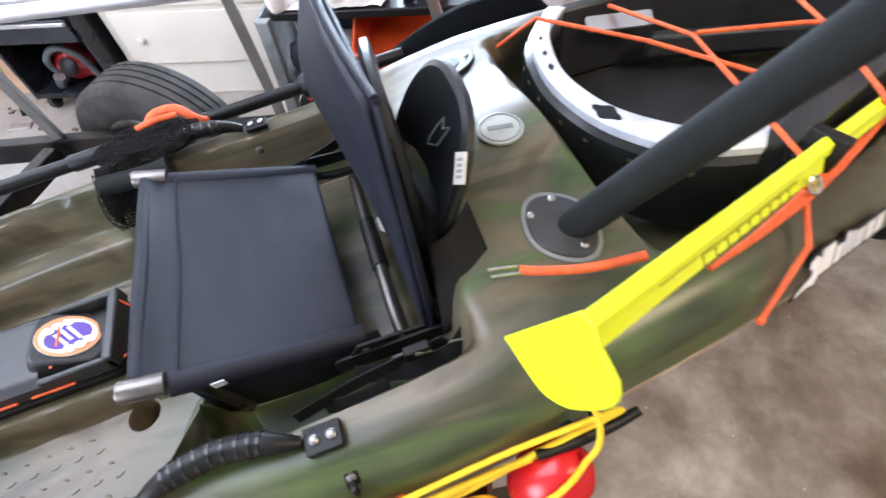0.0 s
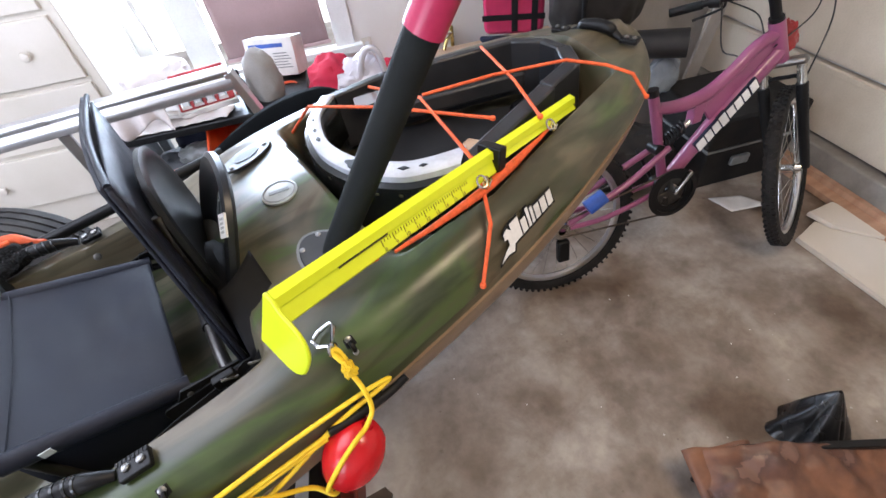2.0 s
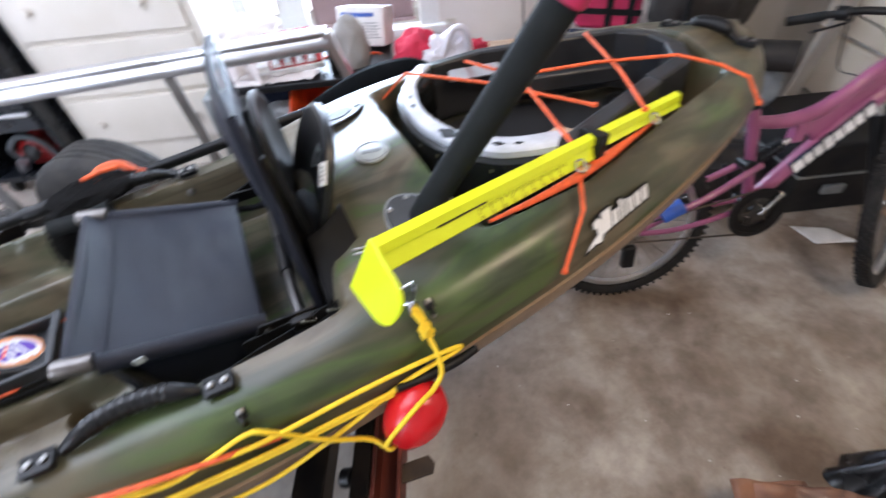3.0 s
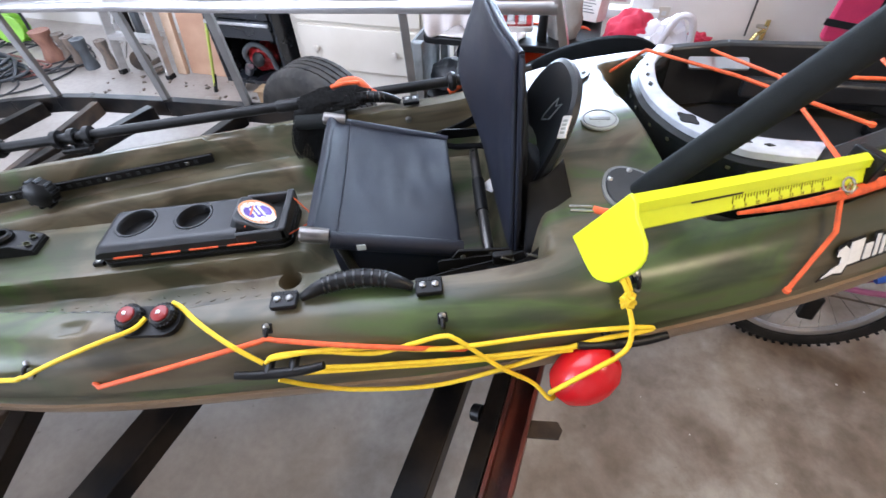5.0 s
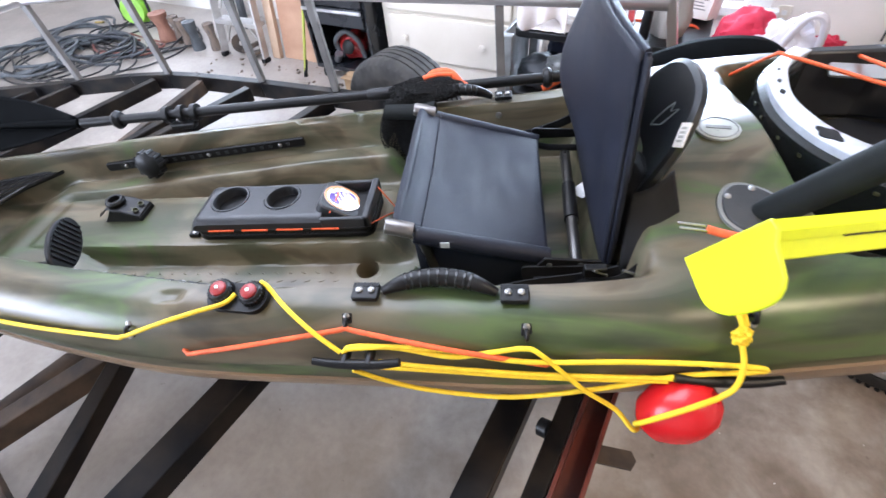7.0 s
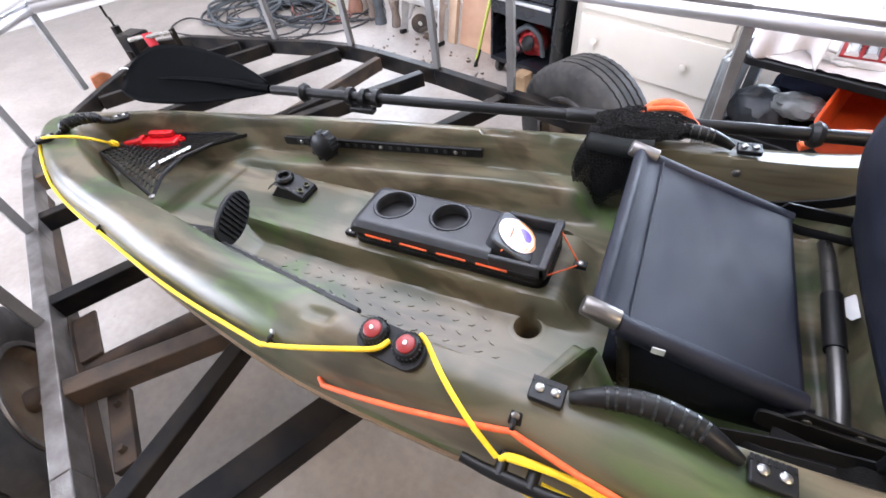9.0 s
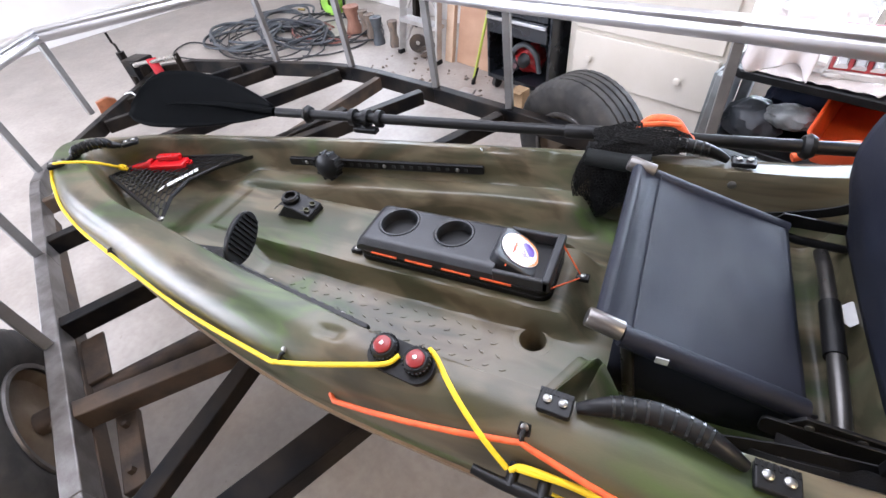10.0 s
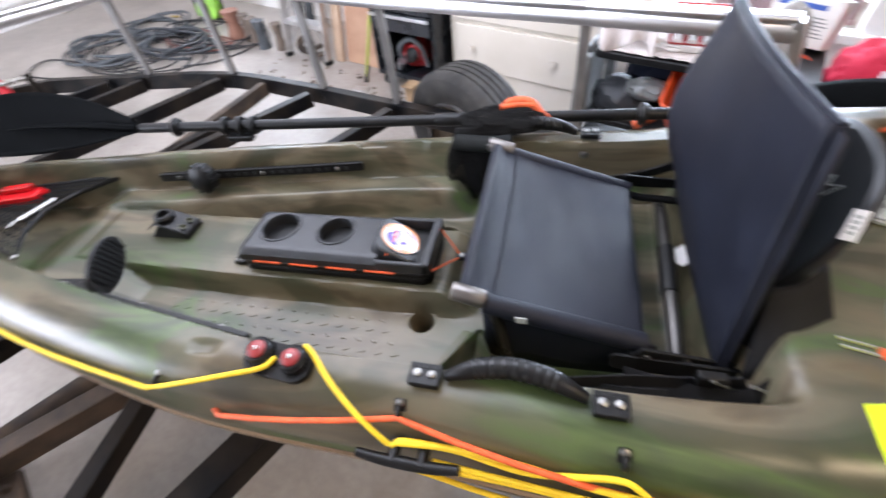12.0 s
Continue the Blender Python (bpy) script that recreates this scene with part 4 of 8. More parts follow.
def trailer_wheel(x, flip):
    m = AX @ Matrix.Translation((x, 0, 0)) @ pose(0, 0, 0, 0, 90 * flip, 0)
    prof = [(0.196, -0.088), (0.22, -0.102), (0.27, -0.112), (0.318, -0.106), (0.338, -0.086)]
    for c in (-0.058, -0.022, 0.012, 0.046):
        prof += [(0.342, c - 0.014), (0.342, c + 0.006), (0.330, c + 0.0075), (0.330, c + 0.0140), (0.342, c + 0.0155)]
    prof += [(0.338, 0.086), (0.318, 0.106), (0.27, 0.112), (0.22, 0.102), (0.196, 0.088)]
    tyre = lathe(prof, m, 144)
    back = m.inverted()
    for v in tyre.verts:
        q = back @ v.co
        r = math.hypot(q.x, q.y)
        k = int(round(math.atan2(q.y, q.x) / (2 * math.pi) * 144))
        if r > 0.333 and abs(q.z) > 0.030 and (k + (1 if q.z > 0 else 0)) % 3 == 0:
            v.co = m @ Vector((q.x * (1 - 0.003 / r), q.y * (1 - 0.003 / r), q.z))
    w = part("wheel", tyre, M_RUBBER, trailer, "worn black trailer wheel")
    part("rim", lathe([(0, 0.03), (0.06, 0.035), (0.075, 0.06), (0.10, 0.05), (0.135, 0.03), (0.16, 0.06), (0.19, 0.088), (0.186, -0.085), (0.165, -0.055), (0.10, -0.040), (0.06, -0.055), (0, -0.055)], m, 40), M_RIM, w, "rust-stained white steel rim")
    for z in (-0.094, 0.094):
        part("rim_lip", lathe([(0.184, -0.006), (0.200, -0.008), (0.203, 0), (0.200, 0.008), (0.184, 0.006)], m @ Matrix.Translation((0, 0, z)), 48), M_GREYRAIL, w, "worn pale rim edge")


trailer_wheel(1.13, 1)
trailer_wheel(-1.29, -1)
# uprights and the aluminium rail on top
POSTS = [(-2.42, 1.67), (-1.78, 1.655), (-1.08, 1.45), (-0.60, 1.28), (0.25, 0.985), (-3.23, 0.765), (-2.86, 0.20), (-2.12, -0.235), (-1.58, -0.51)]
for ax, ay in POSTS:
    part("post", bar((ax, ay, 0), (ax, ay, 0.445), 0.034, 0.034, up=(1, 0, 0)), M_POST, trailer, "aluminium upright", bevel=0.003)
RAILTOP = [(0.80, 0.79), (0.25, 0.985), (-0.60, 1.27), (-1.10, 1.455), (-1.78, 1.655), (-2.42, 1.67), (-3.23, 0.765), (-2.86, 0.20), (-2.12, -0.235), (-1.58, -0.51)]


def c_rail(a, b):
    """A hollow-looking rail with a lip, along a to b."""
    a, b = Vector((*a, 0.445)), Vector((*b, 0.445))
    m = axes((a + b) / 2, b - a)
    h = (b - a).length / 2 + 0.004
    prof = [(-0.023, 0), (0.023, 0), (0.027, 0.005), (0.029, 0.018), (0.028, 0.032), (0.023, 0.042), (0.020, 0.045), (0.020, 0.050), (0.025, 0.053), (0.026, 0.062), (0.020, 0.071), (-0.020, 0.071), (-0.026, 0.062), (-0.025, 0.053), (-0.020, 0.050), (-0.020, 0.045), (-0.023, 0.042), (-0.028, 0.032), (-0.029, 0.018), (-0.027, 0.005)]
    return slab(prof, -h, h, m @ Matrix(((0, 0, 1, 0), (1, 0, 0, 0), (0, 1, 0, 0), (0, 0, 0, 1))))


for a, b in zip(RAILTOP, RAILTOP[1:]):
    part("top_rail", c_rail(a, b), M_ALU, trailer, "bright aluminium top rail", bevel=0.002)
part("end_plate", bar((0.80, 0.79, 0.50), (0.86, 0.765, 0.22), 0.05, 0.030, up=(0.94, -0.34, 0)), M_ALU, trailer, bevel=0.002)
part("winch", box(-3.60, -3.42, 1.32, 1.46, -0.02, 0.10), M_FRAME, trailer, bevel=0.01)
part("winch_roller", tube([(-3.36, 1.26, 0.10), (-3.12, 1.44, 0.10)], 0.018, 10), M_STEEL, trailer)
for p in ((-3.36, 1.26), (-3.12, 1.44)):
    part("winch_bracket", bar((*p, -0.02), (p[0], p[1], 0.12), 0.04, 0.012, up=(1, 0, 0)), M_FRAME, trailer)
M_REDSTRAP = mat("red_webbing", (0.55, 0.02, 0.03), 0.7, scale=40, bump=0.5, bump_scale=500)
part("winch_strap", sheet(lambda s, t: Vector((-3.27 + 0.04 * s + 0.02 * t, 1.31 + 0.05 * s, 0.125 - 0.14 * t)), 2, 4), M_REDSTRAP, trailer, "red webbing strap", solid=0.004)
part("strap_hook", box(-2.84, -2.80, 1.18, 1.22, 0.0, 0.03), M_REDSTRAP, trailer, bevel=0.005)
part("jack", tube([(-3.72, 1.42, -0.30), (-3.72, 1.42, 0.12)], 0.03, 12), M_FRAME, trailer)
part("jack_handle", tube([(-3.72, 1.42, 0.12), (-3.76, 1.44, 0.17), (-3.80, 1.45, 0.17), (-3.80, 1.45, 0.25)], 0.009, 8), M_FRAME, trailer)
M_AMBER = mat("dirty_amber_plastic", (0.36, 0.13, 0.06), 0.35, second=(0.26, 0.09, 0.04), scale=20)
am_ = axes((-3.37, 0.95, -0.075), (0.36, 0.93, 0))
marker = part("marker_lamp", slab([(-0.065, 0.0), (0.055, 0.0), (0.065, 0.055), (0.020, 0.085), (-0.055, 0.075)], -0.02, 0.02, am_ @ pose(0, 0, 0, 90, 0, 0)), M_AMBER, trailer, "dull amber side marker lamp", bevel=0.006)
part("lamp_bracket", bar((-3.37, 0.95, -0.06), (-3.19, 0.90, -0.06), 0.03, 0.006), M_FRAME, marker)
part("cable_tie", tube([(-3.26, 1.03, -0.02), (-3.25, 1.04, 0.005), (-3.20, 1.055, 0.008), (-3.17, 1.05, -0.01)], 0.005, 6, steps=3), M_WHITE, trailer, "white cable tie round the frame")

# ---------- dresser ----------
dresser = thing("dresser", "cream painted wooden chest of drawers with round knobs", "dresser", (-0.85, 2.2, 0), R)
part("body", box(-1.33, -0.37, 1.96, 2.5, 0, 1.5), M_CREAM, dresser, bevel=0.006)
for i in range(4):
    z = 0.205 + 0.31 * i
    d = part("drawer", box(-1.28, -0.42, 1.94, 1.965, z, z + 0.285), M_CREAM, dresser, bevel=0.006)
    for x in (-1.16, -0.6):
        part("knob", lathe([(0, 0.035), (0.018, 0.03), (0.022, 0.02), (0.01, 0.01), (0.012, 0)], pose(x, 1.94, z + 0.145, 90, 0, 0), 16), M_CREAM, d)


# soft crumpled body
def bunched(centre, radii, seed, amp, n=28):
    bm = bmesh.new()
    bmesh.ops.create_icosphere(bm, subdivisions=4, radius=1.0)
    c, r = Vector(centre), Vector(radii)
    for v in bm.verts:
        k = 1 + amp * (noise.noise(v.co * 2.2 + Vector((seed, 0, 0))) + 0.5 * noise.noise(v.co * 5.5 + Vector((0, seed, 0))))
        v.co = c + Vector((v.co.x * r.x, v.co.y * r.y, v.co.z * r.z)) * k
    return bm


# ---------- framed seat ----------
seat = thing("framed_seat", "black fabric framed kayak seat with upright backrest", "seat", (0.2, 0, -0.21), K)


def seat_sag(s, t):
    edge = 4 * t * (1 - t)
    u = 0.028 + 0.302 * s
    w = 0.018 - 0.093 * s - 0.022 * edge * math.sin(math.pi * min(1, s * 1.05)) + 0.012 * math.exp(-((s - 0.02) / 0.05) ** 2)
    return Vector((u, -0.207 + 0.437 * t - 0.012 * s * (2 * t - 1), w + 0.0003 * math.sin(23 * s + 9 * t) + 0.004 * edge * noise.noise(Vector((3.2 * s + 2, 4.0 * t, 0.5))) + 0.0025 * edge * noise.noise(Vector((9 * s, 5 * t, 3.5)))))


panel = part("seat_panel", sheet(seat_sag, 40, 30), M_FABRIC, seat, "taut black fabric seat panel", solid=0.006)
for t in (0.0, 1.0):
    part("side_sleeve", tube([seat_sag(s, t) + Vector((0, 0, -0.0135)) for s in np.linspace(0.12, 1, 12)], 0.0185, 12), M_FABRIC, panel)
    part("bare_tube_end", tube([seat_sag(0, t) + Vector((x, 0, -0.012 - 0.31 * x)) for x in (-0.018, -0.015, 0.036)], [0.014, 0.0165, 0.0165], 16), M_TUBEEND, panel, "bare polished end of the side tube")
part("front_sleeve", tube([seat_sag(0, t) + Vector((0.004, 0, -0.012)) for t in np.linspace(0.03, 0.97, 12)], 0.0115, 14), M_FABRIC, panel)
part("seam", tube([seat_sag(0.17, t) + Vector((0, 0, 0.003)) for t in np.linspace(0.01, 0.99, 24)], 0.0016, 6), M_FABRIC, panel)
for v in (-0.214, 0.222):
    part("side_tube", tube([(0.31, v, -0.098), (0.36, v, -0.112), (0.47, v, -0.120)], 0.009, 12), M_BLACK, seat)
    part("side_bracket", slab([(0, -0.014), (0.19, -0.006), (0.20, 0.012), (0.02, 0.018)], -0.003, 0.003, axes((0.30, v * 1.06, -0.075), (1, 0, -0.06), (0, -1, 0))), M_BLACK, seat, "black steel hinge bracket", bevel=0.001)
    for du in (0.03, 0.09, 0.17):
        screw((0.30 + du, v * 1.06 + (-0.004 if v < 0 else 0.004), -0.076), (0, -1, 0), 0.006, seat)
part("rear_tube", tube([(0.392, -0.205, -0.13), (0.392, -0.12, -0.115), (0.400, 0.13, -0.115), (0.405, 0.215, -0.13)], 0.013, 14, steps=5), M_TUBE, seat, "grey tubular rear stretcher")
part("rear_tube_sleeve", tube([(0.393, -0.06, -0.1145), (0.398, 0.06, -0.1145)], 0.0165, 14), M_BLACK, seat)
for v in (-0.19, 0.20):
    part("seat_leg", tube([(0.07, v, -0.01), (0.10, v * 1.02, -0.19)], 0.011, 10), M_TUBE, seat)


def back_panel(s, t):
    # s across (near to far), t upward
    v0, v1 = -0.235 + 0.062 * t, 0.225 + 0.03 * t
    v = v0 + (v1 - v0) * s
    top_w = 0.300 + 0.014 * (1 - s)
    w = -0.085 + (top_w + 0.085) * t
    bulge = 0.055 * math.sin(math.pi * t) ** 1.5 * max(0, s - 0.25) / 0.75
    return Vector((0.437 + 0.008 * t - bulge - 0.012 * math.sin(math.pi * s) * (0.3 + 0.7 * t), v, w))


backrest = part("backrest", sheet(back_panel, 26, 26), M_FABRIC, seat, "black fabric backrest panel", solid=0.008)
part("backrest_hem", tube([back_panel(0, t) + Vector((0.004, 0, 0)) for t in np.linspace(0.0, 1, 16)], 0.0050, 10), M_FABRIC, backrest)
part("backrest_hem", tube([back_panel(s, 1) + Vector((0.004, 0, 0)) for s in np.linspace(0, 1, 16)], 0.0050, 10), M_FABRIC, backrest)
part("back_liner", sheet(lambda s_, t_: Vector((0.452, -0.225 + 0.035 * t_ + (0.445 - 0.01 * t_) * s_, -0.08 + (0.390 - 0.02 * s_) * t_)), 6, 6), M_FABRIC, backrest, solid=0.006)
for v in (-0.20, 0.20):
    part("back_tube", tube([(0.452, v * 0.6, -0.10), (0.456, v * 0.56, 0.10), (0.460, v * 0.5, 0.20)], 0.008, 10, steps=4), M_TUBE, seat)


def cushion(name, centre, face, wide, tall, thick, label, lean=(0, 0, 1), curl=0.0):
    """An oval padded lobe with a dished face and a raised rim; face is where it looks."""
    m = axes(centre, Vector((0, 0, 1)).cross(Vector(face)).normalized(), lean)
    bm = bmesh.new()
    rings = []
    for rad, y in ((0.0, -0.10), (0.45, -0.15), (0.72, -0.35), (0.86, -0.75), (0.95, -0.9), (1.0, -0.5), (1.0, 0.3), (0.93, 0.8), (0.7, 1.0), (0.0, 1.0)):
        if rad == 0:
            rings.append([bm.verts.new(m @ Vector((0, y * thick / 2, 0)))])
            continue
        row = []
        for k in range(40):
            a = 2 * math.pi * k / 40
            c, s = math.cos(a), math.sin(a)
            x = wide / 2 * rad * math.copysign(abs(c) ** 0.75, c) * (1 - 0.16 * max(0, -s))
            z = tall / 2 * rad * math.copysign(abs(s) ** 0.8, s)
            row.append(bm.verts.new(m @ Vector((x, y * thick / 2 - 0.04 * (x / wide) ** 2 + curl * max(0, -z - 0.02), z))))
        rings.append(row)
    for p, q in zip(rings, rings[1:]):
        for k in range(40):
            l = (k + 1) % 40
            if len(p) == 1:
                bm.faces.new((p[0], q[k], q[l]))
            elif len(q) == 1:
                bm.faces.new((p[k], q[0], p[l]))
            else:
                bm.faces.new((p[k], q[k], q[l], p[l]))
    return part(name, bm, M_CUSHION, seat, label), m


c1, m1 = cushion("lumbar_cushion", (0.515, -0.018, 0.033), (-0.90, 0.06, 0.0), 0.29, 0.37, 0.028, "black dished foam back cushion", (0.42, 0, 0.91), 0.3)
cushion("lumbar_cushion", (0.474, 0.015, 0.060), (1.0, -0.10, 0.0), 0.30, 0.38, 0.024, "black dished foam back cushion")
part("pad_base", bunched((0.498, -0.085, -0.050), (0.052, 0.155, 0.110), 5.0, 0.08), M_WEB, seat, "black padded base of the cushion")
# stitched bird outline and the white sewn label
part("stitched_emblem", tube([m1 @ (Vector(p) + Vector((0, 0, 0.060))) for p in ((-0.018, -0.005, 0.010), (-0.006, -0.005, 0.044), (0.004, -0.005, 0.062), (0.012, -0.005, 0.048), (0.034, -0.006, 0.066), (0.014, -0.005, 0.018), (-0.018, -0.005, -0.004))], 0.0016, 6, closed=True), M_BADGE, c1, "pale stitched outline emblem")
l0, l1 = Vector((0.532, -0.160, 0.142)), Vector((0.549, -0.130, 0.168))
lab = part("sewn_label", bar(l0, l1, 0.017, 0.004, up=(-0.7, -0.3, 0.6)), M_WHITE, c1, "white sewn label with grey lettering")
for f in (0.18, 0.36, 0.54, 0.72):
    part("lettering", bar(l0.lerp(l1, f), l0.lerp(l1, f + 0.10), 0.009, 0.0052, up=(-0.7, -0.3, 0.6)), M_BADGE, lab)


def strap(name, pts, width, parent, mat_=None, up=(0, 0, 1), label=""):
    cp = curve_points(pts, 6)
    bm = bmesh.new()
    rows = []
    for i, p in enumerate(cp):
        d = (cp[min(i + 1, len(cp) - 1)] - cp[max(i - 1, 0)]).normalized()
        s = d.cross(Vector(up)).normalized() * width / 2
        n = s.cross(d).normalized() * 0.0015
        rows.append([bm.verts.new(p + s + n), bm.verts.new(p - s + n), bm.verts.new(p - s - n), bm.verts.new(p + s - n)])
    for a, b in zip(rows, rows[1:]):
        for k in range(4):
            bm.faces.new((a[k], a[(k + 1) % 4], b[(k + 1) % 4], b[k]))
    bm.faces.new(rows[0])
    bm.faces.new(rows[-1][::-1])
    return part(name, bm, mat_ or M_WEB, parent, label)


strap("side_strap", [(0.20, -0.285, -0.095), (0.30, -0.275, -0.078), (0.40, -0.275, -0.058), (0.45, -0.280, -0.034)], 0.022, seat, up=(0, -1, 0.3), label="black webbing adjustment strap")
strap("side_strap", [(0.27, 0.262, -0.10), (0.34, 0.265, -0.085), (0.42, 0.262, -0.05), (0.48, 0.25, 0.02)], 0.028, seat, up=(0, 1, 0.3))
part("back_wing", sheet(lambda s_, t_: Vector((0.452, -0.262, -0.060)).lerp(Vector((0.556, -0.225, 0.012)), s_).lerp(Vector((0.470, -0.180, 0.060)).lerp(Vector((0.552, -0.130, 0.072)), s_), t_) + Vector((0, -0.016, 0.004)) * math.sin(math.pi * s_), 14, 8), M_WEB, seat, "black stiff fabric wing", solid=0.004)
part("hinge_plate", slab(rounded(-0.11, 0.11, -0.016, 0.016, 0.010), -0.003, 0.003, axes((0.385, -0.238, -0.088), (1, -0.08, 0.10), (0, -1, 0.2))), M_BLACK, seat, "black steel hinge plate", bevel=0.001)
for pts, wd in (([(0.30, -0.245, -0.115), (0.38, -0.285, -0.075), (0.45, -0.300, -0.045), (0.505, -0.270, -0.020)], 0.030), ([(0.36, -0.255, -0.125), (0.43, -0.300, -0.100), (0.48, -0.300, -0.062), (0.520, -0.262, -0.030)], 0.032), ([(0.24, -0.275, -0.120), (0.29, -0.300, -0.080), (0.35, -0.305, -0.062)], 0.026)):
    strap("loose_strap", pts, wd, seat, up=(0.1, -0.7, 0.7), label="black webbing strap end")
part("cam_buckle", box(0.47, 0.50, -0.315, -0.298, -0.062, -0.036), M_BLACK, seat, bevel=0.003)
part("paper_tag", slab(rounded(-0.026, 0.026, -0.021, 0.021, 0.002), 0, 0.001, axes((0.434, 0.058, -0.128), (0.75, 0.66, 0.06), (-0.35, -0.2, 0.9))), M_PAPER, seat, "white sewn paper tag")
part("strap_buckle", box(0.385, 0.425, -0.290, -0.274, -0.045, -0.020), M_BLACK, seat, bevel=0.003)
for u in (0.40, 0.45):
    part("buckle_bar", tube([(u, -0.292, -0.02), (u + 0.025, -0.290, -0.035)], 0.003, 8), M_STEEL, seat)
# sheet added to darken the open space under the seat, as its shade
part("under_seat_shade", sheet(lambda s_, t_: Vector((0.055 + 0.30 * s_, -0.188 - 0.01 * math.sin(3 * s_), (-0.012 - 0.093 * s_) * (1 - t_) - 0.20 * t_)), 10, 4), M_FABRIC, seat, "dark sheet standing in for the shade below the seat", solid=0.003)
part("fabric_logo", box(0.118, 0.136, -0.2275, -0.2255, -0.024, -0.010), M_BADGE, seat, "tiny pale woven tab")

# ---------- centre console ----------
console = thing("console", "black plastic centre console with two cup holders and orange cord", "console", (-0.32, 0.012, -0.155), K)


def console_body():
    """Rounded block whose top is pierced by two cups and an open tray."""
    bm = bmesh.new()
    out = rounded(-0.560, -0.080, -0.068, 0.088, 0.028, 6)
    for f, z0, z1 in ((1.0, -0.155, -0.136), (0.985, -0.136, -0.131), (1.0, -0.131, -0.118)):
        slab([(-0.32 + (x + 0.32) * (1 if f == 1 else 0.992), 0.01 + (y - 0.01) * f) for x, y in out], z0, z1, None, bm)
    return bm


part("base", console_body(), M_BLACK, console, bevel=0.004)
# lid with holes: a ring of faces between outline and holes
def lid_with_holes():
    bm = bmesh.new()
    N = 64
    nx, ny = 96, 32
    x0, x1, y0, y1 = -0.558, -0.205, -0.066, 0.086
    cups = ((-0.478, 0.022, 0.047), (-0.330, 0.022, 0.043))
    def h(x, y):
        z = -0.088
        ex = min(x - x0, 0.5)
        for q in (ex, y - y0, y1 - y):
            if q < 0.022:
                z -= 0.012 * (1 - q / 0.022) ** 2
        for cx, cy, r in cups:
            d = math.hypot(x - cx, y - cy)
            if d < r + 0.004:
                z = min(z, -0.088 - 0.062 * step(r + 0.004, r - 0.004, d))
        return z
    g = [[bm.verts.new((x0 + (x1 - x0) * i / nx, y0 + (y1 - y0) * j / ny, h(x0 + (x1 - x0) * i / nx, y0 + (y1 - y0) * j / ny))) for j in range(ny + 1)] for i in range(nx + 1)]
    for i in range(nx):
        for j in range(ny):
            bm.faces.new((g[i][j], g[i + 1][j], g[i + 1][j + 1], g[i][j + 1]))
    ring = [g[i][0] for i in range(nx + 1)] + [g[nx][j] for j in range(1, ny + 1)] + [g[i][ny] for i in range(nx - 1, -1, -1)] + [g[0][j] for j in range(ny - 1, 0, -1)]
    low = [bm.verts.new((v.co.x, v.co.y, -0.120)) for v in ring]
    for k in range(len(ring)):
        l = (k + 1) % len(ring)
        bm.faces.new((ring[k], ring[l], low[l], low[k]))
    return bm


lid = part("lid", lid_with_holes(), M_TRAYGREY, console, "dark grey moulded lid with two cup holders")
for cx, r in ((-0.478, 0.047), (-0.330, 0.043)):
    part("cup_rim", lathe([(r + 0.003, -0.002), (r + 0.0035, 0.0012), (r - 0.001, 0.001), (r - 0.003, -0.006)], pose(cx, 0.022, -0.088), 40), M_TRAYGREY, lid)
# open tray at the after end
tr_ = box(-0.207, -0.084, 0.074, 0.086, -0.120, -0.090)
box(-0.207, -0.084, -0.066, -0.054, -0.120, -0.090, tr_)
box(-0.100, -0.082, -0.066, 0.086, -0.120, -0.086, tr_)
part("tray_wall", tr_, M_TRAYGREY, console, bevel=0.004)
DISC, SLOPE = Vector((-0.168, 0.017, -0.096)), Vector((0.520, 0.145, 0.842)).normalized()
dl = Vector((0.62, -0.62, 0.0))
dm = axes(DISC, dl - SLOPE * dl.dot(SLOPE), SLOPE)
dx = Vector((0.83, 0, -0.56))
pad_m = axes(DISC - SLOPE * 0.013, dx - SLOPE * dx.dot(SLOPE), SLOPE)
part("raised_pad", slab(rounded(-0.052, 0.052, -0.058, 0.058, 0.020), -0.045, 0.012, pad_m), M_TRAYGREY, console, "sloping pad that carries the sticker", bevel=0.005)
disc = part("sticker", lathe([(0.047, 0), (0.047, 0.0015), (0, 0.0016)], dm, 40), M_STICKER, console, "round white sticker with purple panel and orange edge")
part("sticker_edge", lathe([(0.0465, 0.0016), (0.0465, 0.0022), (0.041, 0.0022), (0.041, 0.0016)], dm, 40), M_ORANGEINK, disc)
part("sticker_panel", slab([(0.027 * math.cos(t), 0.036 * math.sin(t)) for t in np.linspace(0, 2 * math.pi, 33)[:-1]], 0.0016, 0.0023, dm), M_PURPLEINK, disc)
for sx in (-1, 1):
    part("sticker_edge", slab([(sx * (0.030 + 0.010 * math.sin(math.pi * f)), -0.026 + 0.052 * f) for f in np.linspace(0, 1, 9)] + [(sx * 0.026, 0.02), (sx * 0.026, -0.02)], 0.0016, 0.0025, dm), M_ORANGEINK, disc)
    for sy in (-0.016, 0.0, 0.016):
        part("sticker_dot", lathe([(0.0085, 0.0016), (0.0085, 0.0029), (0, 0.0029)], dm @ Matrix.Translation((sx * (0.029 - 8 * sy * sy), sy, 0)), 14), M_STICKER, disc)
for k, (a, b) in enumerate(((-0.018, 0.018), (-0.020, 0.012), (-0.014, 0.018))):
    part("lettering", box(a, b, 0.010 - 0.012 * k - 0.003, 0.010 - 0.012 * k + 0.003, 0.0023, 0.0029, None, dm), M_WHITE, disc)
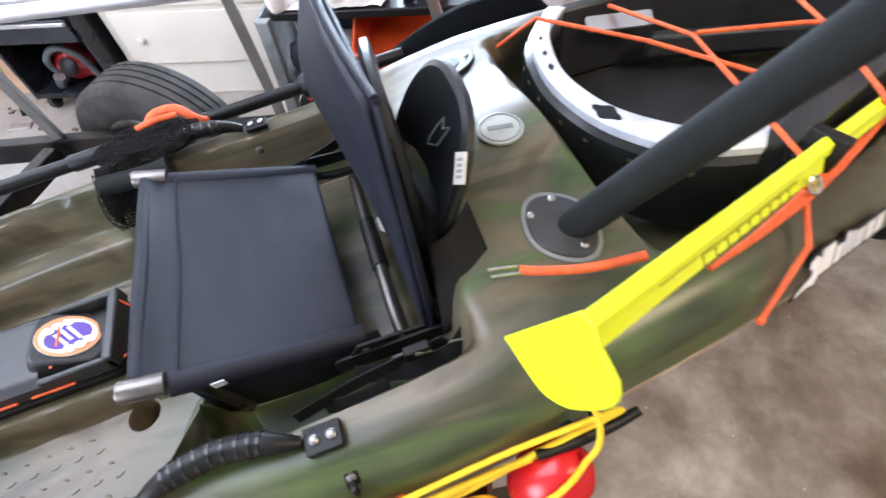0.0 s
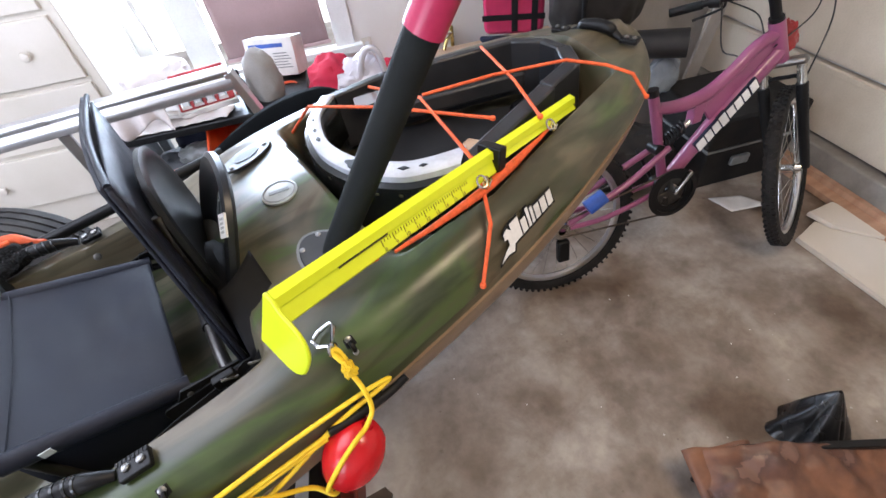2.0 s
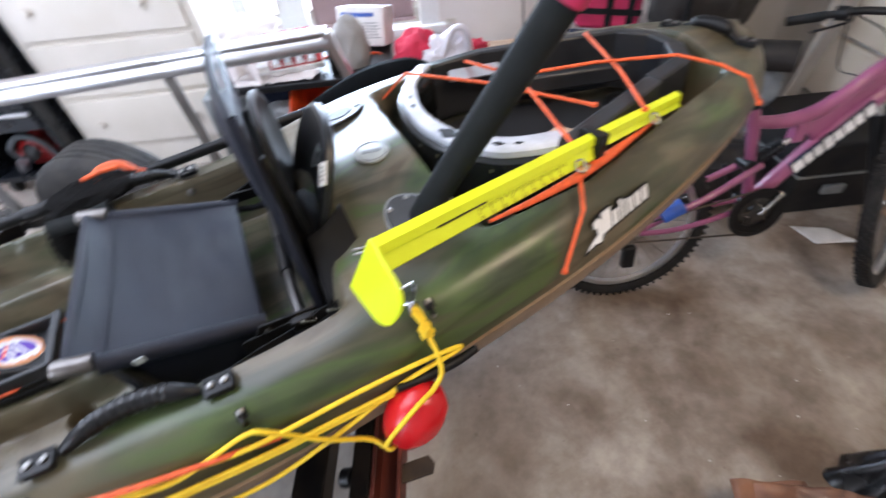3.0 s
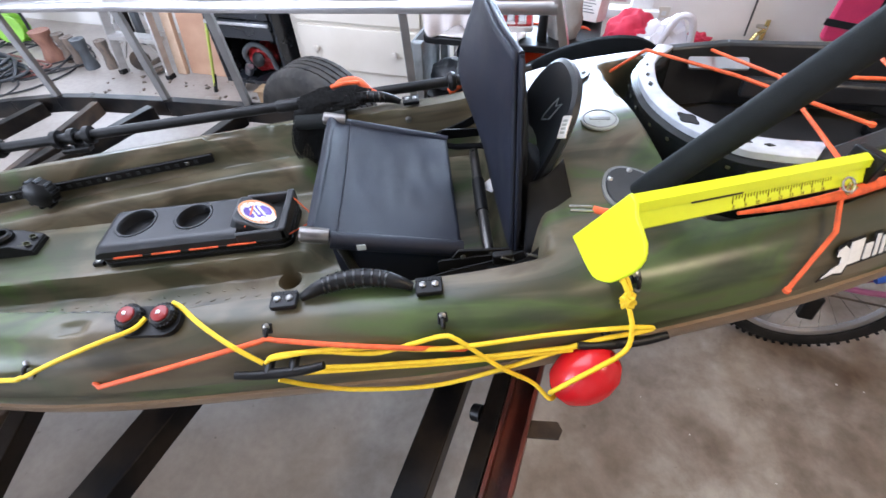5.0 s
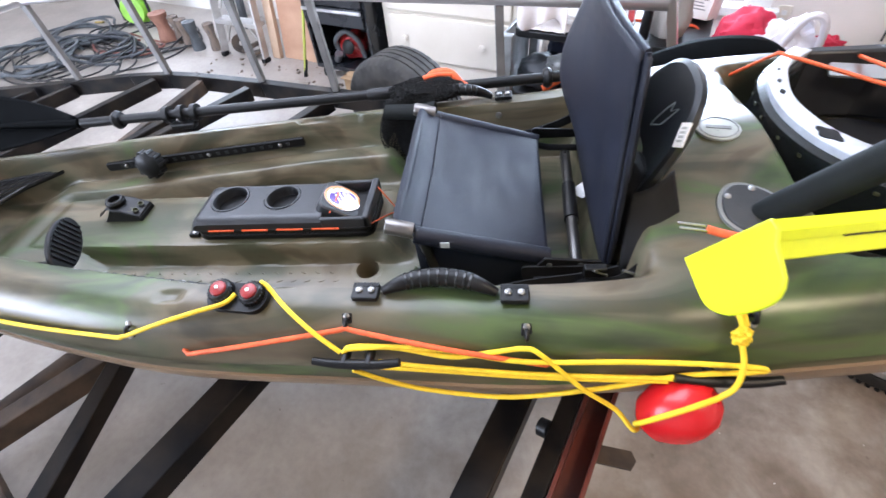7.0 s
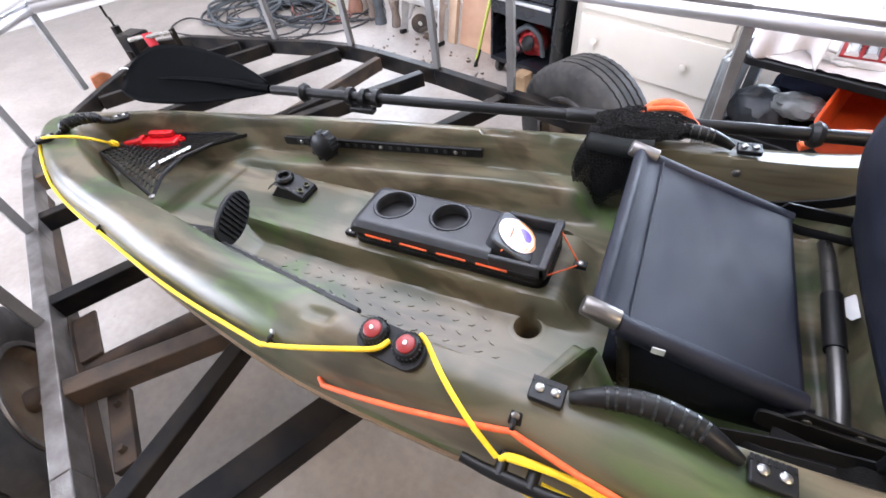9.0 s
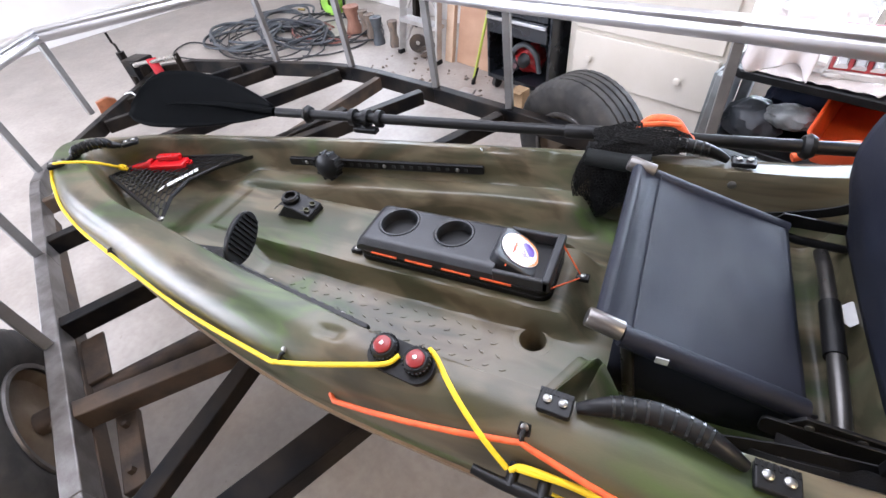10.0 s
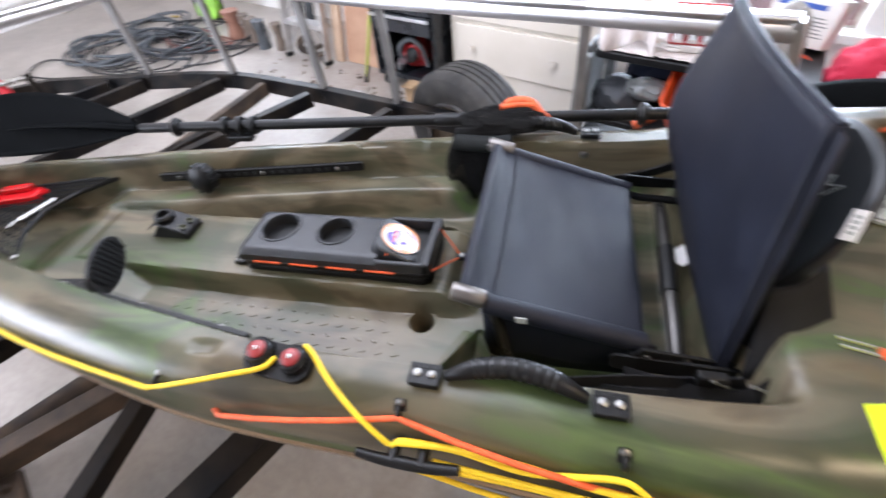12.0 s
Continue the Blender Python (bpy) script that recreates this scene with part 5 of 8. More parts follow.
for k in range(4):
    a = -0.515 + 0.094 * k
    part("cord", tube([(a, -0.0685, -0.1185), (a + 0.070, -0.0690, -0.1185)], 0.0028, 8), M_ORANGE, console, "orange shock cord")
part("cord", tube([pad_m @ Vector(p) for p in ((-0.020, 0.062, 0.004), (-0.014, 0.0, 0.0165), (-0.018, -0.062, 0.004))], 0.0020, 8, steps=3), M_ORANGE, console)
part("cord", tube([(-0.085, 0.060, -0.095), (-0.032, 0.022, -0.145), (-0.085, -0.055, -0.118)], 0.0022, 8), M_ORANGE, console)
for p in ((-0.575, -0.050, -0.145), (-0.030, 0.022, -0.146)):
    ey = part("anchor", box(p[0] - 0.014, p[0] + 0.014, p[1] - 0.009, p[1] + 0.009, p[2] - 0.006, p[2] + 0.006), M_BLACK, console, bevel=0.002)
    screw((p[0], p[1], p[2] + 0.007), (0, 0, 1), 0.006, ey)

# ---------- transducer-style mount on the spine ----------
mount = thing("accessory_mount", "small black plastic accessory mount with round socket", "mount", (-0.84, 0.045, -0.155), K)
mb = slab([(-0.060, -0.032), (0.062, -0.032), (0.062, 0.034), (-0.045, 0.034)], -0.155, -0.152, pose(-0.84, 0.045, 0, 0, 0, 4))
part("wedge", sheet(lambda s, t: Vector((-0.90 + 0.125 * s, 0.012 + 0.066 * t, -0.152 + 0.045 * (math.sin(math.pi * min(1, s * 1.35 + 0.08)) ** 0.6 if s * 1.35 + 0.08 < 1 else 0) + (0.014 if s > 0.55 else 0))), 20, 6, mb), M_BLACK, mount, solid=0.0)
part("wedge_core", slab([(-0.90, 0.0), (-0.885, 0.012), (-0.855, 0.044), (-0.825, 0.040), (-0.800, 0.028), (-0.778, 0.020), (-0.776, 0.0)], -0.033, 0.033, pose(0, 0.045, -0.153, 90, 0, 0)), M_BLACK, mount, bevel=0.003)
part("socket", lathe([(0.024, 0), (0.026, 0.012), (0.022, 0.018), (0.016, 0.018), (0.015, 0.002), (0, 0.002)], pose(-0.852, 0.045, -0.112, 0, 4, 0), 24), M_BLACK, mount)
for du, dv in ((0.008, -0.016), (0.026, -0.016), (0.026, 0.012)):
    part("hole", lathe([(0.0075, 0.0), (0.0085, 0.0035), (0.006, 0.0035), (0.005, -0.003), (0, -0.003)], pose(-0.818 + du, 0.045 + dv, -0.124, 0, 24, 0), 14), M_TEXT, mount)

# ---------- bow net ----------
net = thing("bow_net", "black rubber mesh stowage net stretched across the bow", "net", (-1.35, 0.03, -0.17), K)
NC = [Vector((-1.545, -0.040, -0.092)), Vector((-1.175, -0.145, -0.105)), Vector((-1.085, 0.190, -0.088)), Vector((-1.475, 0.085, -0.088))]


def net_point(s, t):
    a = NC[0].lerp(NC[1], s)
    b = NC[3].lerp(NC[2], s)
    p = a.lerp(b, t)
    p.x += -0.11 * math.sin(math.pi * t) * s
    return p + Vector((0, 0, 0.004))


nbm = bmesh.new()
for i in range(14):
    for j in range(11):
        c = ((i + (0.5 if j % 2 else 0.0)) / 13.6, (j + 0.5) / 11)
        hexa = [net_point(min(1, max(0, c[0] + 0.0405 * math.cos(radians(60 * k + 30)))), min(1, max(0, c[1] + 0.0600 * math.sin(radians(60 * k + 30))))) for k in range(6)]
        tube(hexa, 0.0021, 5, nbm, closed=True)
part("mesh", nbm, M_BLACK, net)
part("border", tube([net_point(0, 0), net_point(0.5, 0), net_point(1, 0), net_point(1, 0.25), net_point(1, 0.5), net_point(1, 0.75), net_point(1, 1), net_point(0.5, 1), net_point(0, 1), net_point(0, 0.5)], 0.006, 8, closed=True), M_BLACK, net)
nm = axes((-1.262, 0.018, -0.087), (0.40, 0.92, 0.03), (0, 0, 1))
for k, (x, wd) in enumerate(((-0.048, 0.020), (-0.025, 0.013), (-0.010, 0.006), (-0.002, 0.006), (0.007, 0.013), (0.023, 0.013), (0.039, 0.013))):
    part("letter_bar", slab([(x, -0.008), (x + wd, -0.008), (x + wd + 0.004, 0.009), (x + 0.004, 0.009)], 0.002, 0.0035, nm), M_WHITE, net, "white letter shown as plain bar")
part("bird", slab([(-0.080, -0.010), (-0.060, -0.004), (-0.052, 0.009), (-0.062, 0.004), (-0.070, 0.0)], 0.002, 0.0035, nm), M_WHITE, net)
for p in (NC[1], NC[2]):
    screw(p + Vector((0, 0, 0.008)), (0, 0, 1), 0.009, net)

clamp = thing("anchor_clamp", "red plastic folding clamp lying on the bow net", "clamp", (-1.41, 0.07, -0.12), K)
cm = axes((-1.415, 0.055, -0.100), (0.955, 0.295, 0.0), (0, 0, 1))
part("jaw", slab(rounded(-0.02, 0.105, -0.024, 0.026, 0.008), 0, 0.026, cm), M_RED, clamp, bevel=0.004)
part("jaw_top", slab(rounded(0.0, 0.085, 0.004, 0.026, 0.006), 0.026, 0.044, cm), M_RED, clamp, bevel=0.004)
part("handle", tube([cm @ Vector(p) for p in ((-0.115, 0, 0.006), (-0.07, 0, 0.012), (-0.02, 0.002, 0.016))], [0.010, 0.012, 0.016], 12, steps=4), M_RED, clamp)
part("collar", lathe([(0.020, -0.008), (0.022, 0), (0.020, 0.008)], cm @ pose(-0.022, 0.002, 0.016, 0, 90, 0), 18), M_RED, clamp)
part("eye", lathe([(0.011, -0.004), (0.011, 0.004), (0.006, 0.004), (0.006, -0.004), (0.011, -0.004)], cm @ pose(0.112, 0.006, 0.016), 14), M_RED, clamp)
for k in range(3):
    part("slot", box(0.01 + 0.03 * k, 0.03 + 0.03 * k, 0.009, 0.012, 0.0435, 0.0445, None, cm), M_REDCAP, clamp)

# ---------- paddle along the far side ----------
paddle = thing("paddle", "black two-bladed kayak paddle lashed along the gunwale", "paddle", (-0.3, 0.44, -0.08), K)
PA, PB = Vector((-1.14, 0.372, -0.036)), Vector((0.62, 0.480, -0.036))
part("shaft", tube([PA, PB], 0.0155, 16), M_BLACK, paddle)


def blade(root, direction, across, length, width, sweep):
    d, a = Vector(direction).normalized(), Vector(across).normalized()
    n = d.cross(a).normalized()
    def f(s, t):
        swell = math.sin(math.pi * min(1, s * 0.66 + 0.02)) ** 0.9
        round_ = 1 if s < 0.80 else math.sqrt(max(0, 1 - ((s - 0.80) / 0.205) ** 2))
        up, down = width * (0.06 + (0.50 + sweep) * swell) * round_, width * (0.06 + (0.50 - sweep) * swell) * round_
        q = -down + (up + down) * t
        return root + d * (length * s) + a * q + n * (0.020 * math.sin(math.pi * s) - 0.35 * (t - 0.5) ** 2 * width * 0.35)
    return sheet(f, 24, 12)


part("blade", blade(PA + Vector((-0.015, -0.006, 0)), (-1, -0.20, 0.02), (0.06, 0.72, 0.69), 0.61, 0.19, 0.27), M_BLADE, paddle, "black curved paddle blade", solid=0.006)
part("blade", blade(PB - Vector((0.03, 0, 0)), (1, 0.05, -0.07), (0.0, 0.90, 0.40), 0.48, 0.175, 0.02), M_BLADE, paddle, "black curved paddle blade", solid=0.006)
part("blade_spine", tube([PA + Vector((-0.01, -0.004, 0.002)) + Vector((-1, -0.20, 0.02)).normalized() * x + Vector((0.0, 0.02, 0.024)) * math.sin(x * 4.2) for x in (0, 0.12, 0.24, 0.36, 0.46)], [0.0155, 0.013, 0.009, 0.006, 0.003], 10), M_BLADE, paddle)
for u in (-1.01, 0.37):
    f = (u - PA.x) / (PB.x - PA.x)
    part("drip_ring", lathe([(0.014, -0.014), (0.024, -0.012), (0.030, 0), (0.024, 0.012), (0.014, 0.014)], axes(PA.lerp(PB, f), (0, 0, 1), PB - PA), 20), M_BLACK, paddle)
part("ferrule", lathe([(0.0165, -0.06), (0.019, -0.055), (0.019, 0.055), (0.0165, 0.06)], axes(PA.lerp(PB, 0.585), (0, 0, 1), PB - PA), 18), M_BLACK, paddle)
keeper = thing("paddle_clip", "black plastic paddle clip on the gunwale", "clip", (-0.79, 0.385, -0.09), K)
for du in (-0.05, 0.0, 0.045):
    f = (-0.785 + du - PA.x) / (PB.x - PA.x)
    part("jaw", lathe([(0.016, -0.008), (0.027, -0.008), (0.027, 0.008), (0.016, 0.008)], axes(PA.lerp(PB, f), (0, 0, 1), PB - PA), 18), M_BLACK, keeper)
part("base", box(-0.83, -0.745, 0.362, 0.390, -0.075, -0.058), M_BLACK, keeper, bevel=0.004)

# orange leash and black net bag by the far handle
leash = thing("paddle_leash", "orange rope leash coiled over the far gunwale", "rope", (0.08, 0.44, -0.05), K)
part("rope", tube([(0.00, 0.42, -0.035), (0.03, 0.45, 0.005), (0.085, 0.447, 0.010), (0.12, 0.43, -0.02), (0.15, 0.47, -0.06)], 0.011, 10, steps=6), M_ORANGE, leash)
part("rope", tube([(0.36, 0.50, -0.09), (0.46, 0.53, -0.06), (0.55, 0.53, -0.075), (0.62, 0.50, -0.11)], 0.011, 10, steps=6), M_ORANGE, leash)
bag = thing("net_bag", "black mesh bag bunched against the far cockpit wall", "bag", (-0.04, 0.32, -0.15), K)


def hanging_net(s, t):
    u = -0.105 + 0.135 * s + 0.012 * math.sin(5 * t + 2)
    v = 0.326 - 0.050 * t ** 0.5 - 0.004 * math.sin(11 * s + 3 * t) * (0.4 + t)
    w = -0.006 - (0.160 + 0.02 * math.sin(6 * s)) * t
    return Vector((u, v, w + 0.006 * noise.noise(Vector((9 * s, 9 * t, 1)))))


def corded(bm_, r):
    """A net of thin cords along the edges of a mesh."""
    out = bmesh.new()
    for e in bm_.edges:
        tube([e.verts[0].co.copy(), e.verts[1].co.copy()], r, 4, out)
    bm_.free()
    return out


def net_cells(f, nu, nv):
    bm_ = bmesh.new()
    for i in range(nu):
        for j in range(nv):
            c = ((i + (0.5 if j % 2 else 0.0)) / (nu - 0.4), (j + 0.5) / nv)
            tube([f(min(1, max(0, c[0] + 0.56 / nu * math.cos(radians(60 * k + 30)))), min(1, max(0, c[1] + 0.66 / nv * math.sin(radians(60 * k + 30))))) for k in range(6)], 0.0012, 4, bm_, closed=True)
    return bm_


part("netting", net_cells(hanging_net, 17, 20), M_MESHBAG, bag, "black fine netting")
part("netting", net_cells(lambda s, t: hanging_net(s, t) + Vector((0.006, 0.009, 0.003)), 17, 20), M_MESHBAG, bag)
part("netting_lining", sheet(lambda s, t: hanging_net(s, t) + Vector((0.0, 0.020, 0.0)), 30, 20), M_MESHBAG, bag, solid=0.004)
knit = bmesh.new()
bmesh.ops.create_icosphere(knit, subdivisions=4, radius=1.0)
for v in knit.verts:
    k = 1 + 0.30 * (noise.noise(v.co * 2.2 + Vector((7, 0, 0))) + 0.5 * noise.noise(v.co * 5.5 + Vector((0, 7, 0))))
    v.co = Vector((0.02, 0.375, -0.004)) + Vector((v.co.x * 0.105, v.co.y * 0.048, v.co.z * 0.028)) * k
part("netting_top", corded(knit, 0.0010), M_MESHBAG, bag)
part("netting_core", bunched((0.02, 0.375, -0.008), (0.085, 0.034, 0.016), 7.0, 0.28), M_MESHBAG, bag)
part("rolled_sleeve", tube([(-0.090, 0.315, -0.030), (0.0, 0.305, -0.030), (0.055, 0.305, -0.024)], 0.021, 14, steps=4), M_FOAM, bag)
part("orange_netting", tube([(0.02, 0.37, 0.036), (0.06, 0.375, 0.040), (0.10, 0.385, 0.034)], 0.006, 8, steps=4), M_ORANGE, bag)

# ---------- pole in the rod holder ----------
rod = thing("pole", "black foam-sleeved pole with red top standing in rod holder", "pole", (0.668, -0.212, 0.042), K)
p0, p1 = Vector((0.688, -0.220, 0.044)), Vector((0.887, -0.352, 0.415))
pd = (p1 - p0).normalized()
part("foam_sleeve", tube([p0 - pd * 0.02, p0 + pd * 0.02, p0 + pd * 0.3, p1], [0.024, 0.0262, 0.0262, 0.0262], 20), M_FOAM, rod, "black foam sleeve")
rg = part("red_cover", tube([p1 - pd * 0.004, p1 + pd * 0.07, p1 + pd * 0.075, p1 + pd * 0.30], [0.029, 0.029, 0.0315, 0.0315], 20), M_MAGENTA, rod, "crimson vinyl cover")
gm = axes(p1 + pd * 0.13, pd, (-0.3, -1, 0.2))
part("cover_lettering", box(-0.03, 0.03, -0.008, 0.008, 0.030, 0.0355, None, gm), M_BLACK, rg, "dark label with pale bars")
for k in range(5):
    part("lettering_bar", box(-0.025 + 0.011 * k, -0.018 + 0.011 * k, -0.005, 0.005, 0.0355, 0.0362, None, gm), M_WHITE, rg)

# ---------- fish ruler ----------
ruler = thing("fish_ruler", "fluorescent yellow plastic fish measuring trough tied to the rail", "ruler", (0.95, -0.31, 0.02), K)
r0, r1 = Vector((0.555, -0.425, 0.217)), Vector((1.362, -0.182, 0.050))
rd = (r1 - r0).normalized()
RL = (r1 - r0).length
# x along the ruler, y out towards the open side, z up
ry = rd.cross(Vector((0, 0, 1))).normalized()
rz = ry.cross(rd)
rm = Matrix((rd, ry, rz)).transposed().to_4x4()
rm.translation = r0
prof = [(-0.008, 0.002), (-0.006, 0.005), (0.008, 0.000), (0.011, -0.014), (0.007, -0.017), (0.012, -0.028), (0.018, -0.039), (0.017, -0.042), (0.012, -0.040), (0.004, -0.026), (-0.002, -0.016), (-0.002, -0.004)]
bmx = bmesh.new()
rows = []
for x in (0.0, 0.1, 0.2, 0.3, 0.4, 0.49, 0.51, 0.535, 0.60, RL):
    k = 1.0 if x < 0.52 else 0.45
    rows.append([bmx.verts.new(rm @ Vector((x, y * (1 if z > -0.018 else 0.7 + 0.3 * k), z if z > -0.018 else -0.016 + (z + 0.016) * k))) for y, z in prof])
for a, b in zip(rows, rows[1:]):
    for k in range(len(prof)):
        l = (k + 1) % len(prof)
        bmx.faces.new((a[k], a[l], b[l], b[k]))
bmx.faces.new(rows[0])
bmx.faces.new(rows[-1][::-1])
part("trough", bmx, M_YELLOW, ruler, "yellow channel")
plate_o = [(0.008, 0.002), (-0.008, 0.006), (-0.076, -0.130), (-0.060, -0.136), (-0.038, -0.145), (-0.018, -0.152), (-0.006, -0.1535), (0.004, -0.151), (0.016, -0.144), (0.028, -0.133),
           (0.038, -0.117), (0.047, -0.100), (0.054, -0.084), (0.058, -0.070), (0.0585, -0.058), (0.056, -0.047), (0.049, -0.035), (0.034, -0.024), (0.018, -0.014)]
pmx = rm @ Matrix(((0, 0, 1, 0), (1, 0, 0, 0), (0, 1, 0, 0), (0, 0, 0, 1)))
part("end_plate", slab(plate_o, -0.006, 0.0, pmx), M_YELLOW, ruler, "upturned yellow end plate", bevel=0.0025)
fy = (-0.447 * ry + 0.894 * rz).normalized()
face_m = Matrix((rd, fy, rd.cross(fy))).transposed().to_4x4()
face_m.translation = rm @ Vector((0, 0.0130, -0.0285))


def ruler_text(txt, x, y, size):
    c = bpy.data.curves.new("numeral", "FONT")
    c.body, c.size, c.extrude, c.align_x = txt, size, 0.0003, "CENTER"
    ob = bpy.data.objects.new("numeral", c)
    scene.collection.objects.link(ob)
    bpy.context.view_layer.update()
    me = bpy.data.meshes.new_from_object(ob.evaluated_get(bpy.context.evaluated_depsgraph_get()))
    bpy.data.objects.remove(ob)
    bm = bmesh.new()
    bm.from_mesh(me)
    bpy.data.meshes.remove(me)
    bm.transform(face_m @ Matrix.Translation((x, y, 0.0012)))
    part("numeral", bm, M_SCALEINK, ruler, smooth=False)


for k in range(9):
    x = 0.185 + 0.0254 * k
    part("scale_line", box(x - 0.0005, x + 0.0005, -0.003, 0.009, -0.001, 0.0008, None, face_m), M_SCALEINK, ruler)
    for q in range(1, 4):
        part("scale_line", box(x + 0.00635 * q - 0.0003, x + 0.00635 * q + 0.0003, 0.003, 0.009, -0.001, 0.0008, None, face_m), M_SCALEINK, ruler)
    ruler_text(str(8 + k), x + 0.002, -0.0115, 0.0095)
part("slit", bar(rm @ Vector((0.10, 0.0085, -0.0155)), rm @ Vector((0.20, 0.0085, -0.0155)), 0.005, 0.004), M_TEXT, ruler)
bmk = box(0.498, 0.524, -0.030, 0.024, -0.045, 0.008, None, rm)
part("black_band", bmk, M_BLACK, ruler, "black rubber band", bevel=0.003)
rc = thing("orange_flag_cord", "thick orange cord lying along the yellow ruler", "rope", (1.0, -0.38, 0.03), K)
part("cord", tube([rm @ Vector(p) for p in ((0.20, 0.022, -0.046), (0.31, 0.026, -0.050), (0.44, 0.026, -0.052), (0.54, 0.023, -0.046), (0.64, 0.020, -0.036), (0.73, 0.016, -0.028))], [0.003, 0.006, 0.0095, 0.0105, 0.006, 0.003], 10, steps=5), M_ORANGE, rc)
tie = thing("leash_tie", "short orange cord with bright metal end clip", "rope", (0.6, -0.28, 0.03), K)
part("cord", tube([(0.575, -0.262, 0.050), (0.60, -0.275, 0.050), (0.66, -0.300, 0.055), (0.73, -0.320, 0.07)], 0.007, 10, steps=5), M_ORANGE, tie)
for k in (-0.006, 0.006):
    part("metal_end", tube([(0.575, -0.262 + k, 0.050), (0.535, -0.250 + k, 0.048)], 0.003, 8), M_STEEL, tie)
for k, (u, v, w) in enumerate(((0.965, -0.318, 0.105), (1.215, -0.245, 0.075))):
    cl = thing("swivel_clip", "small brass and steel swivel snap clip", "clip", (u, v, w), K, group="clips on the cords")
    for a in range(3):
        q = Vector((u + 0.012 * a, v - 0.012 + 0.004 * a, w - 0.012 * a))
        part("ring", tube([q + Vector((0.010 * math.cos(t), 0.008 * math.sin(t + a), 0.009 * math.sin(t))) for t in np.linspace(0, 2 * math.pi, 13)[:-1]], 0.0022, 6, closed=True), M_BRASS if a % 2 else M_STEEL, cl)

# ---------- black gear tray in the tank well ----------
tray = thing("gear_tray", "black moulded gear tray with a pale scalloped front rim", "tray", (1.13, 0.03, -0.10), K)
RIMIN = [(1.03, -0.195), (0.948, -0.166), (0.897, -0.131), (0.842, -0.051), (0.822, 0.050), (0.838, 0.135), (0.870, 0.205), (0.935, 0.262)]
RIMOUT = [(0.985, -0.235), (0.925, -0.212), (0.868, -0.175), (0.808, -0.082), (0.786, 0.030), (0.800, 0.130), (0.830, 0.205), (0.905, 0.285)]
ri, ro = curve_points([(x, y, 0.088) for x, y in RIMIN], 6), curve_points([(x, y, 0.086) for x, y in RIMOUT], 6)
bm = bmesh.new()
rows = []
for a, b in zip(ri, ro):
    o = (b - a).normalized()
    rows.append([bm.verts.new(p) for p in (a - Vector((0, 0, 0.008)) + o * 0.001, a, a + o * 0.003 + Vector((0, 0, 0.002)), b - o * 0.003 + Vector((0, 0, 0.002)), b, b - Vector((0, 0, 0.014)))])
for a, b in zip(rows, rows[1:]):
    for k in range(len(a) - 1):
        bm.faces.new((a[k], b[k], b[k + 1], a[k + 1]))
front = part("front_rim", bm, M_RIMGREY, tray, "pale grey curved rim with cut-outs")
bm = bmesh.new()
rows = []
for a, b in zip(ri, ro):
    o = (b - a).normalized()
    rows.append([bm.verts.new(p) for p in (b - Vector((0, 0, 0.0142)) - o * 0.001, b - Vector((0, 0, 0.020)) + o * 0.014, b - Vector((0, 0, 0.040)) + o * 0.0165, b - Vector((0, 0, 0.055)) + o * 0.012, b - Vector((0, 0, 0.14)) + o * 0.03)])
for a, b in zip(rows, rows[1:]):
    for k in range(4):
        bm.faces.new((a[k], b[k], b[k + 1], a[k + 1]))
part("front_inner_wall", sheet(lambda s_, t_: ri[min(len(ri) - 1, int(s_ * (len(ri) - 1) + 0.5))] + Vector((0, 0, -0.008 - 0.12 * t_)), len(ri) - 1, 1), M_GLOSSBLACK, tray, solid=0.004)
part("front_skirt", bm, M_GLOSSBLACK, tray)
n = len(ri)
for f, sz in ((0.18, 0.008), (0.27, 0.011), (0.45, 0.024), (0.66, 0.010), (0.72, 0.008), (0.82, 0.006)):
    i = int(f * (n - 1))
    c = (ri[i] + ro[i]) / 2 + Vector((0, 0, 0.0028))
    d = ri[min(i + 1, n - 1)] - ri[i - 1]
    shape = [(sz * 1.2, 0), (0, sz * 0.6), (-sz * 1.2, 0), (0, -sz * 0.6)] if sz < 0.02 else [(sz * math.cos(t) * (1 + 0.18 * math.cos(4 * t)), sz * 0.62 * math.sin(t) * (1 + 0.18 * math.cos(4 * t))) for t in np.linspace(0, 2 * math.pi, 25)[:-1]]
    part("cut_out", slab(shape, -0.001, 0.0008, axes(c, d)), M_BLACK, front)
for k in range(9):
    i = int((0.22 + 0.08 * k) * (n - 1))
    o = (ro[i] - ri[i]).normalized()
    part("small_hole", box(-0.004, 0.004, -0.003, 0.003, -0.0008, 0.0008, None, axes(ro[i] + o * 0.018 - Vector((0, 0, 0.034)), ro[min(i + 1, n - 1)] - ro[i - 1], o)), M_TEXT, front)
# side walls and back of the tray
def wall(pts, h0, thick, name, material):
    for a, b in zip(pts, pts[1:]):
        a, b = Vector(a), Vector(b)
        m = axes((a + b) / 2, b - a)
        h = (b - a).length / 2
        part(name, box(-h - 0.004, h + 0.004, -thick / 2, thick / 2, h0 - (a.z + b.z) / 2, 0, None, m), material, tray, bevel=0.006)


